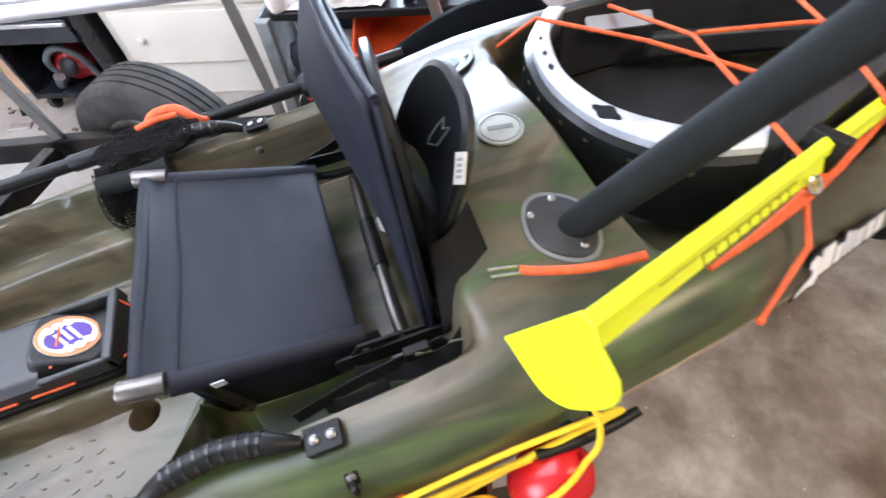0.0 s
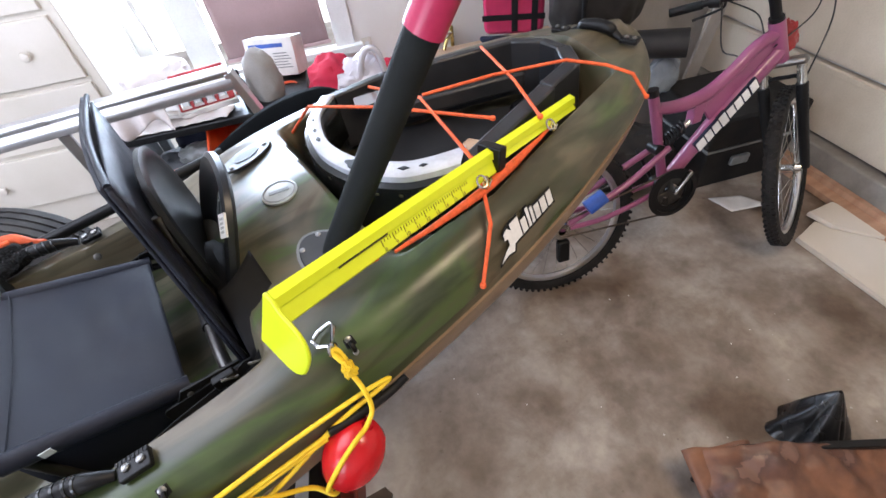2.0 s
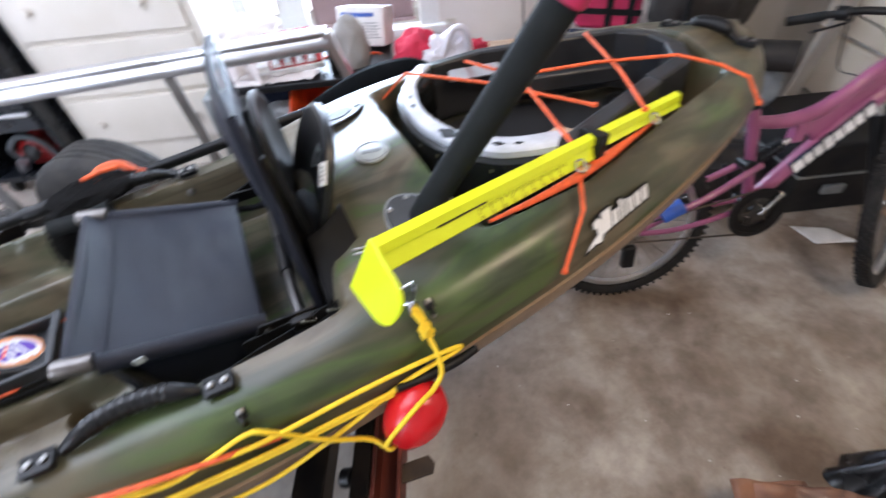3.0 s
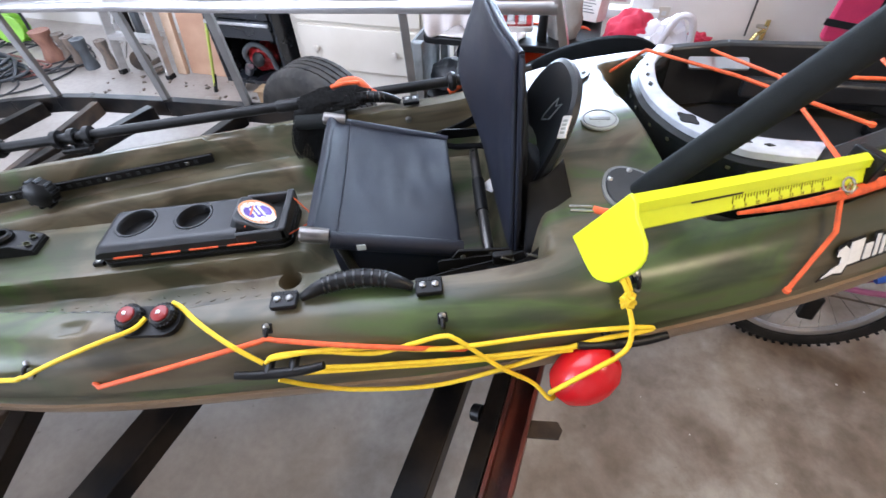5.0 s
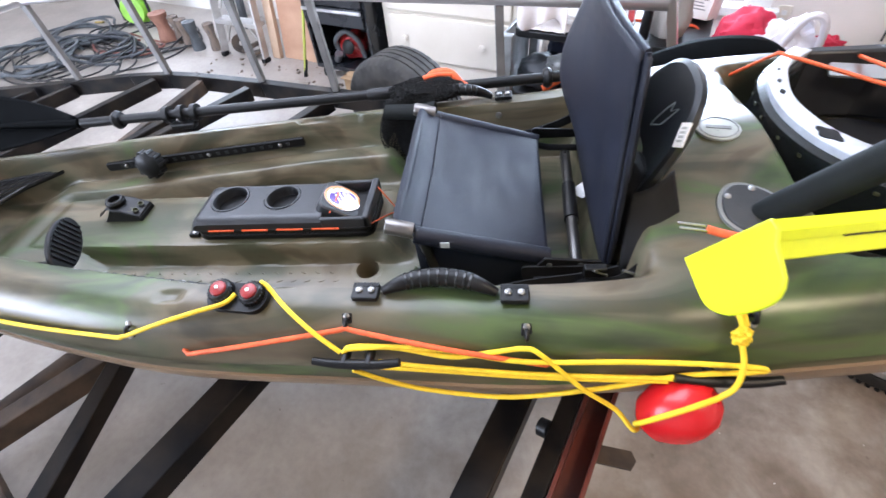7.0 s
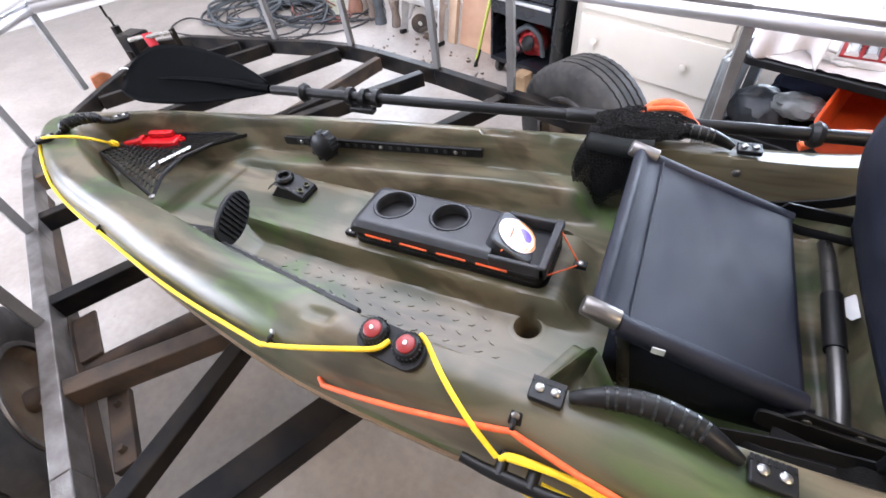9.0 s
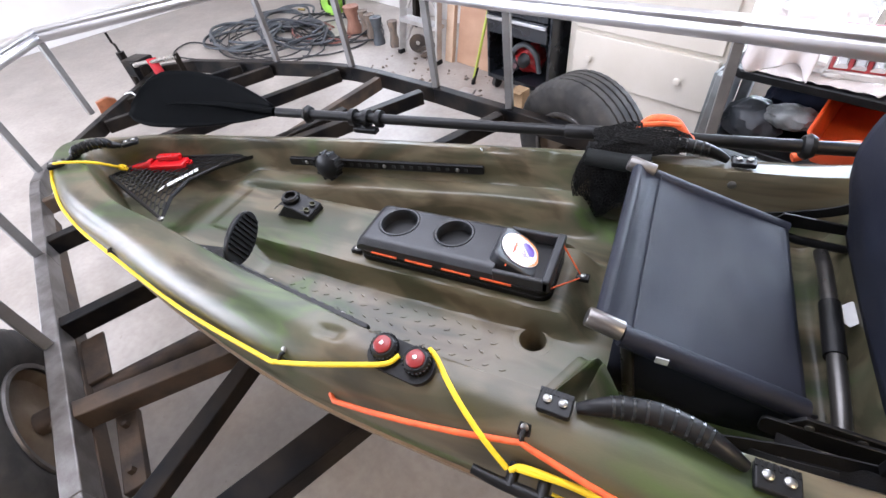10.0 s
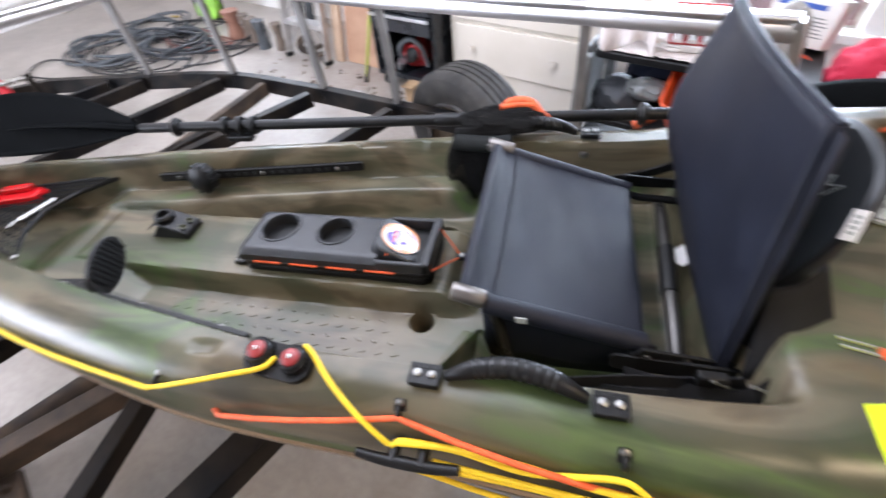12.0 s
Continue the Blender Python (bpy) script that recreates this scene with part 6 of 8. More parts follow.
wall([(0.93, 0.272, 0.085), (1.08, 0.262, 0.085), (1.44, 0.125, 0.085), (1.495, 0.055, 0.082), (1.50, -0.02, 0.080)], -0.08, 0.030, "tray_wall", M_TRAYGREY)
wall([(0.90, -0.175, 0.076), (1.03, -0.222, 0.080), (1.325, -0.135, 0.080)], -0.08, 0.044, "tray_wall", M_TRAYGREY)
wall([(1.345, -0.115, 0.070), (1.455, -0.095, 0.078), (1.50, -0.02, 0.080)], -0.08, 0.044, "tray_wall", M_TRAYGREY)
part("tray_floor", slab([(0.83, -0.10), (1.02, -0.19), (1.46, -0.09), (1.48, 0.03), (1.08, 0.25), (0.88, 0.22)], -0.098, -0.085), M_TRAYGREY, tray)
part("inner_rib", bar((1.10, 0.18, 0.0), (1.42, 0.05, 0.0), 0.03, 0.05), M_TRAYGREY, tray, bevel=0.008)
part("end_socket", lathe([(0.045, 0), (0.045, 0.02), (0.03, 0.03), (0, 0.03)], pose(1.40, 0.02, -0.085), 24), M_BLACK, tray)
board = thing("wood_offcut", "pale plywood offcut lying in the gear tray", "board", (1.13, -0.05, -0.085), K)
part("board", slab([(-0.09, -0.06), (0.10, -0.05), (0.09, 0.055), (-0.07, 0.06)], 0, 0.014, pose(1.12, -0.06, -0.083, 0, 0, 20)), M_PLYPALE, board, bevel=0.002)
part("ink_mark", box(-0.02, 0.02, -0.01, 0.012, 0.0142, 0.0148, None, pose(1.12, -0.06, -0.083, 0, 0, 20)), M_TEXT, board)
strip = thing("metal_strip", "pale metal strip fixed inside the gear tray", "strip", (1.02, 0.21, 0.05), K)
part("plate", slab(rounded(-0.07, 0.07, -0.018, 0.018, 0.006), 0, 0.006, axes((1.04, 0.215, 0.05), (0.94, -0.30, 0), (0.1, -0.5, 1))), M_ALU, strip)

# bungee cords across the tray
for pts in ([(0.80, 0.31, 0.015), (0.852, 0.236, 0.100), (0.99, 0.066, 0.098), (1.13, -0.165, 0.094)],
            [(1.03, 0.245, 0.075), (1.07, 0.04, 0.098), (0.992, -0.285, 0.103), (0.935, -0.385, 0.055), (0.872, -0.428, -0.035)],
            [(1.349, 0.145, 0.092), (1.27, -0.08, 0.098), (1.206, -0.235, 0.090)],
            [(1.08, 0.045, 0.098), (1.25, -0.02, 0.100), (1.415, -0.110, 0.100), (1.475, -0.185, 0.085), (1.515, -0.235, 0.062), (1.535, -0.270, 0.005)]):
    b = thing("bungee_cord", "thin orange shock cord stretched over the gear tray", "cord", pts[0], K, group="bungees over the tray")
    part("cord", tube(pts, 0.0042, 8), M_ORANGE, b)
    part("knot", lathe([(0, 0.007), (0.006, 0.004), (0.0065, -0.003), (0, -0.007)], pose(*pts[-1]), 10), M_ORANGE, b)

# ---------- ropes on the near side ----------
rope = thing("anchor_rope", "yellow braided anchor trolley rope rigged along the hull", "rope", (-0.2, -0.44, -0.06), K)
RR = 0.0044


def taut(a, b):
    """A strand pulled straight over the rounded gunwale."""
    a, b = Vector(a), Vector(b)
    return [a.lerp(b, f) + Vector((0, -0.012, 0.014)) * 4 * f * (1 - f) for f in (0, 0.25, 0.5, 0.75, 1)]


runs = [
    [(-1.525, 0.001, -0.076), (-1.485, -0.074, -0.002), (-1.522, -0.110, 0.018), (-1.575, -0.128, 0.018), (-1.606, -0.134, 0.006), side(-1.590, -0.022, 0.005), side(-1.54, -0.034, 0.006), side(-1.45, -0.048, 0.007), side(-1.30, -0.056, 0.008), side(-1.13, -0.060), side(-0.8, -0.062), side(-0.52, -0.050, 0.012), side(-0.485, -0.045, 0.014), *taut(side(-0.468, -0.042, 0.013), (-0.262, -0.386, 0.008)), (-0.246, -0.366, 0.010)],
    [(-0.205, -0.340, 0.012), *taut((-0.188, -0.350, 0.010), side(-0.045, -0.057, 0.018))],
    [side(-0.04, -0.055, 0.02), side(-0.01, -0.045, 0.016), side(0.14, -0.048), side(0.27, -0.058, 0.012), side(0.45, -0.055), side(0.58, -0.052, 0.020), side(0.635, -0.058, 0.022), side(0.61, -0.066, 0.022), side(0.52, -0.078, 0.018), side(0.40, -0.125, 0.016), side(0.25, -0.178, 0.012), side(0.10, -0.180, 0.010), side(0.02, -0.150, 0.012), side(-0.03, -0.100, 0.020)],
    [side(0.02, -0.078, 0.016), side(0.12, -0.088, 0.010), side(0.30, -0.090, 0.010), side(0.52, -0.085, 0.020)],
    [side(0.02, -0.086, 0.018), side(0.14, -0.099, 0.010), side(0.30, -0.100, 0.010), side(0.50, -0.092, 0.020)],
    [side(-0.03, -0.048, 0.02), side(0.05, -0.047, 0.013), side(0.15, -0.060, 0.010), side(0.22, -0.046, 0.010), side(0.272, -0.034, 0.014), side(0.30, -0.042, 0.014), side(0.37, -0.115, 0.022), side(0.43, -0.175, 0.03), (0.455, -0.505, -0.188), (0.468, -0.500, -0.197)],
]
part("knot", bunched((-1.520, 0.001, -0.074), (0.022, 0.009, 0.010), 4.0, 0.4), M_YROPE, rope)
for r_ in runs:
    part("strand", tube(r_, RR, 10, steps=6), M_YROPE, rope)
fl = thing("marker_float", "glossy red egg-shaped float hanging from the yellow rope", "float", (0.52, -0.48, -0.22), K)
FLOAT = Vector((0.520, -0.490, -0.140))
fax = Vector((0.66, -0.02, 0.75)).normalized()
fm = axes(FLOAT, (0, -1, 0), fax) @ Matrix.Scale(0.92, 4)
part("body", lathe([(0.011, -0.073), (0.025, -0.069), (0.044, -0.051), (0.054, -0.022), (0.057, 0.0), (0.054, 0.024), (0.044, 0.051), (0.025, 0.069), (0.011, 0.073), (0.006, 0.062), (0.006, -0.062), (0.011, -0.073)], fm, 40), M_RED, fl)
RIDE = (Vector((-0.58, -0.40, 0.48))).normalized()
RIDE = (RIDE - fax * RIDE.dot(fax)).normalized()
part("rope_loop", tube([FLOAT + fax * a + RIDE * b for a, b in ((-0.071, 0.004), (-0.060, 0.037), (-0.034, 0.054), (0.0, 0.058), (0.034, 0.054), (0.060, 0.037), (0.073, 0.010))], RR, 10, steps=5), M_YROPE, fl)
part("rope_tail", tube([FLOAT + fax * 0.073 + RIDE * 0.010, (0.584, -0.486, -0.062), (0.590, -0.468, -0.030), (0.588, -0.446, -0.008)], RR, 10, steps=5), M_YROPE, fl)
part("knot", bunched((0.588, -0.437, 0.000), (0.012, 0.011, 0.018), 2.0, 0.4), M_YROPE, fl)
part("rope_eye", tube([(0.588, -0.434, 0.010), (0.583, -0.424, 0.024), (0.580, -0.412, 0.030), (0.588, -0.410, 0.028), (0.592, -0.428, 0.014)], 0.0045, 8, steps=4), M_YROPE, fl)
snap = thing("carabiner", "polished steel carabiner clipped to a deck pad eye", "carabiner", (0.595, -0.385, 0.02), K)
part("body", tube([(0.584, -0.402, 0.034), (0.566, -0.388, 0.032), (0.562, -0.372, 0.032), (0.578, -0.362, 0.033), (0.602, -0.360, 0.034), (0.604, -0.372, 0.034)], 0.0040, 8, closed=True), M_CHROME, snap)
part("gate", tube([(0.588, -0.398, 0.036), (0.603, -0.366, 0.036)], 0.003, 8), M_CHROME, snap)
part("link", tube([(0.583 + 0.008 * math.cos(t), -0.409 + 0.006 * math.cos(t), 0.033 + 0.013 * math.sin(t)) for t in np.linspace(0, 2 * math.pi, 13)[:-1]], 0.003, 6, closed=True), M_CHROME, snap)
oc = thing("side_shock_cord", "orange shock cord along the outside of the hull", "cord", (-0.04, -0.43, -0.05), K)
part("cord", tube([side(-0.375, -0.088, -0.004), *taut(side(-0.36, -0.086, 0.006), side(-0.045, -0.028, 0.010)), side(-0.033, -0.024, 0.013), *taut(side(-0.02, -0.028, 0.010), side(0.31, -0.074, 0.005)), side(0.325, -0.075, -0.004)], 0.0048, 10), M_ORANGE, oc)

# ---------- doorway, window dressing and trim of the back wall ----------
def trim(name, bm, material, label, **kw):
    return structure(name, bm, material, label, "trim", **kw)


trim("trim_casing_1", box(0.80, 0.93, BACK - 0.022, BACK, 0.42, 2.2), M_TRIM, "white painted window casing", bevel=0.004)
trim("trim_casing_2", box(-0.56, -0.43, BACK - 0.022, BACK, 0.0, 2.2), M_TRIM, "white painted casing", bevel=0.004)
trim("trim_sill", box(-0.45, 0.98, BACK - 0.06, BACK + 0.05, 0.42, 0.47), M_TRIM, "white painted window sill", bevel=0.006)
trim("trim_mullion_1", box(-0.16, 0.03, BACK + 0.02, BACK + 0.10, 0.47, 2.08), M_TRIM, "white painted window mullion", bevel=0.004)
trim("trim_mullion_2", box(-0.42, -0.34, BACK + 0.0, BACK + 0.10, 0.47, 2.08), M_TRIM, "white painted window post", bevel=0.004)
# sill of the added opening, which stays out of view
trim("trim_sill_added", box(W0 - 0.06, W1 + 0.06, BACK - 0.05, BACK + 0.05, WZ0 - 0.045, WZ0 + 0.004), M_TRIM, "white painted window sill", bevel=0.006)
trim("trim_apron", box(-0.42, 0.80, BACK + 0.03, BACK + 0.13, 0.0, 0.42), M_WALL, "painted wall under the window")
blind = thing("window_blind", "mauve roller blind drawn over half the bright window", "blind", (0.42, BACK + 0.03, 0.5), R)
part("fabric", sheet(lambda s, t: Vector((0.07 + 0.69 * s, BACK + 0.032 + 0.003 * math.sin(9 * s), 0.50 + 1.5 * t)), 20, 6), M_MAUVE, blind, solid=0.003)
part("bottom_bar", box(0.06, 0.77, BACK + 0.024, BACK + 0.040, 0.49, 0.515), M_MAUVE, blind, bevel=0.004)
structure("backdrop", box(-8, 3, BACK + 2.5, BACK + 2.55, -0.1, 5), M_OUTSIDE, "overexposed daylight outside the window", "backdrop")
outlet = thing("wall_outlet", "cream plastic wall outlet plate", "outlet", (1.01, BACK, 0.43), R)
part("plate", slab(rounded(-0.035, 0.035, -0.058, 0.058, 0.006), 0, 0.008, pose(1.01, BACK - 0.002, 0.43, 90, 0, 0)), M_CREAM, outlet, bevel=0.002)
for z in (0.41, 0.45):
    part("socket", slab(rounded(-0.015, 0.015, -0.013, 0.013, 0.006), 0.008, 0.010, pose(1.01, BACK - 0.002, z, 90, 0, 0)), M_WHITE, outlet)
structure("baseboard", box(LEFT, LEFT + 0.018, NEAR, BACK, 0, 0.14), M_TRIM, "white painted baseboard", "baseboard", bevel=0.004)
trim("trim_panel_edge", box(LEFT, LEFT + 0.03, NEAR, BACK, 0.20, 0.225), M_TRIM, "white horizontal wall moulding")
# sectional door at the stern's end, above a rough concrete kerb
structure("kerb", box(RIGHT - 0.10, RIGHT, NEAR, BACK, 0, 0.17), M_CONCRETE2, "rough concrete kerb under the sectional door", "kerb", bevel=0.008)
for i, (z0, z1) in enumerate(((0.185, 0.50), (0.52, 0.98), (1.0, 1.5), (1.52, 2.0))):
    ob = structure("door_panel_%d" % (i + 1), box(RIGHT - 0.045, RIGHT - 0.004, NEAR + 0.1, 2.3, z0, z1), M_DOORPANEL, "cream sectional door panel with dark joint", "door", bevel=0.006)
    structure("door_lip_%d" % (i + 1), box(RIGHT - 0.052, RIGHT - 0.0455, NEAR + 0.1, 2.3, z1 - 0.03, z1 - 0.004), M_DOORPANEL, "raised door panel lip", "trim", bevel=0.002)

# ---------- tool chest ----------
chest = thing("tool_chest", "black steel rolling tool chest with bright drawer edges", "tool chest", (-1.64, 2.05, 0), R)
part("left_side", box(-1.90, -1.88, 1.82, 2.35, 0.09, 1.10), M_CHESTBLACK, chest, bevel=0.003)
part("right_side", box(-1.39, -1.37, 1.82, 2.35, 0.09, 1.10), M_CHESTBLACK, chest, bevel=0.003)
part("back", box(-1.88, -1.39, 2.33, 2.35, 0.09, 1.10), M_CHESTBLACK, chest)
part("bottom", box(-1.88, -1.39, 1.82, 2.33, 0.09, 0.12), M_CHESTBLACK, chest)
for i in range(5):
    z = 0.42 + 0.125 * i
    d = part("drawer", box(-1.878, -1.392, 1.80, 2.30, z, z + 0.115), M_CHESTBLACK, chest, bevel=0.003)
    part("drawer_edge", box(-1.875, -1.395, 1.783, 1.80, z + 0.088, z + 0.108), M_ALU, d, "bright metal drawer edge", bevel=0.003)
for x in (-1.85, -1.42):
    part("caster", lathe([(0.012, -0.014), (0.042, -0.014), (0.045, 0), (0.042, 0.014), (0.012, 0.014)], pose(x, 1.87, 0.045, 90, 0, 90), 18), M_RUBBER, chest)
tool = thing("red_power_tool", "red and grey power tool on the chest's bottom shelf", "power tool", (-1.62, 1.95, 0.12), R)
part("body", bunched((-1.62, 1.97, 0.235), (0.10, 0.10, 0.095), 1.0, 0.25), M_RED2, tool)
part("hose", tube([(-1.70, 1.90, 0.16), (-1.72, 1.88, 0.28), (-1.62, 1.88, 0.355), (-1.53, 1.89, 0.30), (-1.50, 1.90, 0.18)], 0.018, 10, steps=5), M_HOSE, tool)
part("nozzle", tube([(-1.74, 1.88, 0.14), (-1.70, 1.86, 0.20)], 0.028, 12), M_ALU, tool)
part("guard", lathe([(0.0, 0.0), (0.045, 0.004), (0.05, 0.02), (0.03, 0.035), (0, 0.036)], pose(-1.605, 1.875, 0.25, 70, 0, 0), 20), M_BLACK, tool)
carton = thing("cardboard_box", "small brown cardboard box on the garage floor", "box", (-1.53, 1.74, 0), R)
part("carton", box(-1.575, -1.485, 1.70, 1.78, 0, 0.125), M_CARDBOARD, carton, bevel=0.002)
part("flap", box(-1.575, -1.485, 1.665, 1.70, 0.118, 0.123), M_CARDBOARD, carton)

# ---------- plywood sheet, stepladder, rake, logs ----------
ply = thing("plywood_sheet", "tall reddish plywood sheet leaning on the wall", "plywood", (-2.2, 2.05, 0), R)
part("sheet", box(-2.42, -1.96, -0.010, 0.010, 0, 1.9, None, pose(0, 2.03, 0.0, -11, 0, 0)), M_WOOD, ply, bevel=0.002)
part("batten", box(-2.52, -2.44, -0.02, 0.02, 0, 1.9, None, pose(0, 2.0, 0.0, -10, 0, 0)), M_PLYPALE, ply, bevel=0.002)
part("scrawl", tube([pose(0, 2.018, 0, -11, 0, 0) @ Vector(p) for p in ((-2.02, 0, 0.42), (-1.99, 0, 0.47), (-2.02, 0, 0.50), (-1.985, 0, 0.55), (-2.02, 0, 0.60), (-1.99, 0, 0.66))], 0.004, 6), M_TEXT, ply, "dark pencil scrawl")
ladder = thing("stepladder", "folded aluminium stepladder with paint-spattered treads", "ladder", (-2.75, 1.95, 0), R)
for x, tilt in ((-2.98, 0.10), (-2.52, -0.02)):
    part("rail", bar((x, 1.90, 0.0), (x + tilt, 2.12, 1.5), 0.022, 0.065), M_ALU2, ladder, bevel=0.004)
    part("foot", box(x - 0.02, x + 0.02, 1.865, 1.935, 0.0, 0.035), M_BLACK, ladder, bevel=0.004)
for z in (0.27, 0.52, 0.77):
    f = z / 1.5
    part("tread", box(-2.98 + 0.10 * f, -2.52 - 0.02 * f, 1.87 + 0.22 * f, 1.97 + 0.22 * f, z - 0.012, z + 0.022), M_ALU2, ladder, bevel=0.003)
    part("tread_brace", bar((-2.96 + 0.1 * f, 1.90 + 0.22 * f, z - 0.16), (-2.86 + 0.1 * f, 1.90 + 0.22 * f, z - 0.015), 0.012, 0.02), M_ALU2, ladder)
    part("tread_brace", bar((-2.54, 1.90 + 0.22 * f, z - 0.16), (-2.64, 1.90 + 0.22 * f, z - 0.015), 0.012, 0.02), M_ALU2, ladder)
part("rear_rail", bar((-2.42, 2.12, 0.0), (-2.46, 2.20, 1.5), 0.02, 0.04), M_ALU2, ladder, bevel=0.003)
iron = thing("rusty_bracket", "rusty steel brackets heaped beneath the stepladder", "scrap", (-2.76, 1.98, 0), R)
part("plate", lathe([(0.02, -0.012), (0.075, -0.012), (0.075, 0.012), (0.02, 0.012)], pose(-2.86, 1.99, 0.075, 80, 0, 40), 22), M_RUST, iron)
part("arm", bar((-2.83, 1.96, 0.03), (-2.66, 2.02, 0.10), 0.05, 0.03), M_RUST, iron, bevel=0.004)
part("arm", bar((-2.74, 1.93, 0.02), (-2.62, 1.97, 0.05), 0.08, 0.02), M_RUST, iron, bevel=0.004)
for (x, y, h, r, m) in ((-3.79, 1.975, 0.24, 0.078, M_REDWOOD), (-3.615, 1.985, 0.225, 0.046, M_LOG), (-3.46, 1.94, 0.23, 0.050, M_LOG), (-3.325, 1.915, 0.235, 0.054, M_HOSE), (-3.15, 1.96, 0.22, 0.046, M_LOG)):
    log = thing("wooden_roller", "waisted weathered wooden roller standing on end", "roller", (x, y, 0), R, group="wooden rollers")
    part("roller", lathe([(0, 0), (r, 0), (r * 1.02, h * 0.12), (r * 0.72, h * 0.42), (r * 0.70, h * 0.58), (r * 1.0, h * 0.90), (r * 1.02, h), (r * 0.5, h * 1.005), (r * 0.25, h * 0.96), (0, h * 0.96)], pose(x, y, 0), 24), m, log)
for (x, w, d, m) in ((-3.52, 0.10, 0.10, M_TRIM), (-3.36, 0.07, 0.05, M_FRAME), (-3.24, 0.08, 0.04, M_HOSE)):
    pl = thing("leaning_plank", "long plank standing against the back wall", "plank", (x, 2.45, 0), R, group="planks on the wall")
    part("plank", bar((x, 2.42, 0.0), (x + 0.05, 2.62, 1.8), w, d), m, pl, bevel=0.003)
rake = thing("long_handled_tool", "yellow-handled scraper leaning by the tool chest", "tool", (-2.02, 1.80, 0), R)
part("handle", tube([(-2.03, 1.80, 0.02), (-1.96, 2.0, 0.75)], 0.011, 10), M_STICK, rake)
part("ferrule", tube([(-2.032, 1.795, 0.0), (-2.018, 1.835, 0.12)], 0.014, 10), M_BLACK, rake)
pan = thing("metal_scrap_plate", "flat grey metal plate on the floor", "plate", (-1.98, 1.68, 0), R)
part("plate", slab([(-0.06, -0.03), (0.06, -0.035), (0.055, 0.03), (-0.05, 0.035)], 0, 0.015, pose(-1.98, 1.68, 0, 0, 0, 15)), M_ALU2, pan)
rng = random.Random(5)
bm = bmesh.new()
for k in range(70):
    x, y, s = rng.uniform(-3.0, -1.6), rng.uniform(1.45, 1.95), rng.uniform(0.004, 0.016)
    box(-s, s, -s * 0.6, s * 0.6, 0, s * 0.7, bm, pose(x, y, 0, 0, 0, rng.uniform(0, 180)))
deb = part("floor_debris", bm, M_LOG, smooth=False)
deb.matrix_world = R
tagged(deb, "scattered wood chips and dirt on the floor", "debris", "", "stuff")
bm = bmesh.new()
for k in range(26):
    x, y, s = rng.uniform(0.9, 2.6), rng.uniform(-0.6, 0.5), rng.uniform(0.0012, 0.003)
    box(-s, s, -s, s, 0, s * 0.7, bm, pose(x, y, 0, 0, 0, rng.uniform(0, 180)))
deb = part("floor_specks", bm, M_PAPER, smooth=False)
deb.matrix_world = R
tagged(deb, "pale specks of litter on the floor", "debris", "", "stuff")

# ---------- heap of hoses and cables ----------
def coil(name, label, centre, radius, turns, thick, material, seed, loose=0.25, tail=None):
    rg_ = random.Random(seed)
    t = thing(name, label, "hose" if thick > 0.012 else "cable", (centre[0], centre[1], 0), R, group="heap of hoses and cables")
    for q in range(turns):
        a0 = rg_.uniform(0, 6.28)
        rx, ry = radius * rg_.uniform(1 - loose, 1 + loose), radius * rg_.uniform(0.5, 0.9)
        cx, cy = centre[0] + rg_.uniform(-0.10, 0.10), centre[1] + rg_.uniform(-0.08, 0.08)
        pts = []
        for k in range(15):
            a = a0 + k * 0.42
            wob = 1 + 0.12 * math.sin(3 * a + q)
            pts.append((cx + rx * wob * math.cos(a), cy + ry * wob * math.sin(a), thick + 0.02 * q * thick / 0.012 * 0.5 + 0.015 * (1 + math.sin(2 * a + q * 1.7))))
        part("loop", tube(pts, thick, 8, steps=4), material, t)
    if tail:
        part("tail", tube(tail, thick, 8, steps=6), material, t)


coil("garden_hose", "grey ribbed hose coiled on the floor", (-4.62, 1.25, 0), 0.38, 5, 0.013, M_HOSE, 1)
coil("garden_hose", "dark grey hose coiled on the floor", (-4.15, 1.55, 0), 0.38, 6, 0.0125, M_HOSE2, 2)
coil("garden_hose", "grey hose tangled on the floor", (-4.75, 1.72, 0), 0.34, 4, 0.0125, M_HOSE, 3)
coil("extension_cable", "black cable tangled on top of the hoses", (-4.35, 1.35, 0), 0.50, 6, 0.007, M_CABLE, 4, 0.45, [(-4.0, 1.0, 0.01), (-4.4, 0.72, 0.01), (-4.9, 0.55, 0.01), (-5.1, 0.8, 0.01), (-4.6, 0.95, 0.01)])
coil("extension_cable", "black cable looped over the floor", (-4.0, 1.95, 0), 0.46, 5, 0.007, M_CABLE, 6, 0.45, [(-3.7, 1.3, 0.01), (-3.5, 1.5, 0.01), (-3.45, 1.85, 0.01), (-3.7, 2.1, 0.01)])
coil("air_hose", "red-brown air hose among the cables", (-4.1, 1.75, 0), 0.30, 2, 0.009, M_REDHOSE, 8, 0.4)
reel = thing("hose_reel", "lime green and black hose reel on the floor", "hose reel", (-4.45, 2.25, 0), R)
part("drum", lathe([(0.03, -0.06), (0.12, -0.06), (0.125, -0.05), (0.09, -0.045), (0.09, 0.045), (0.125, 0.05), (0.12, 0.06), (0.03, 0.06)], pose(-4.42, 2.18, 0.13, 78, 0, 20), 24), M_LIME, reel)
part("cover", bunched((-4.58, 2.30, 0.14), (0.10, 0.08, 0.09), 4.0, 0.25), M_LIME, reel)
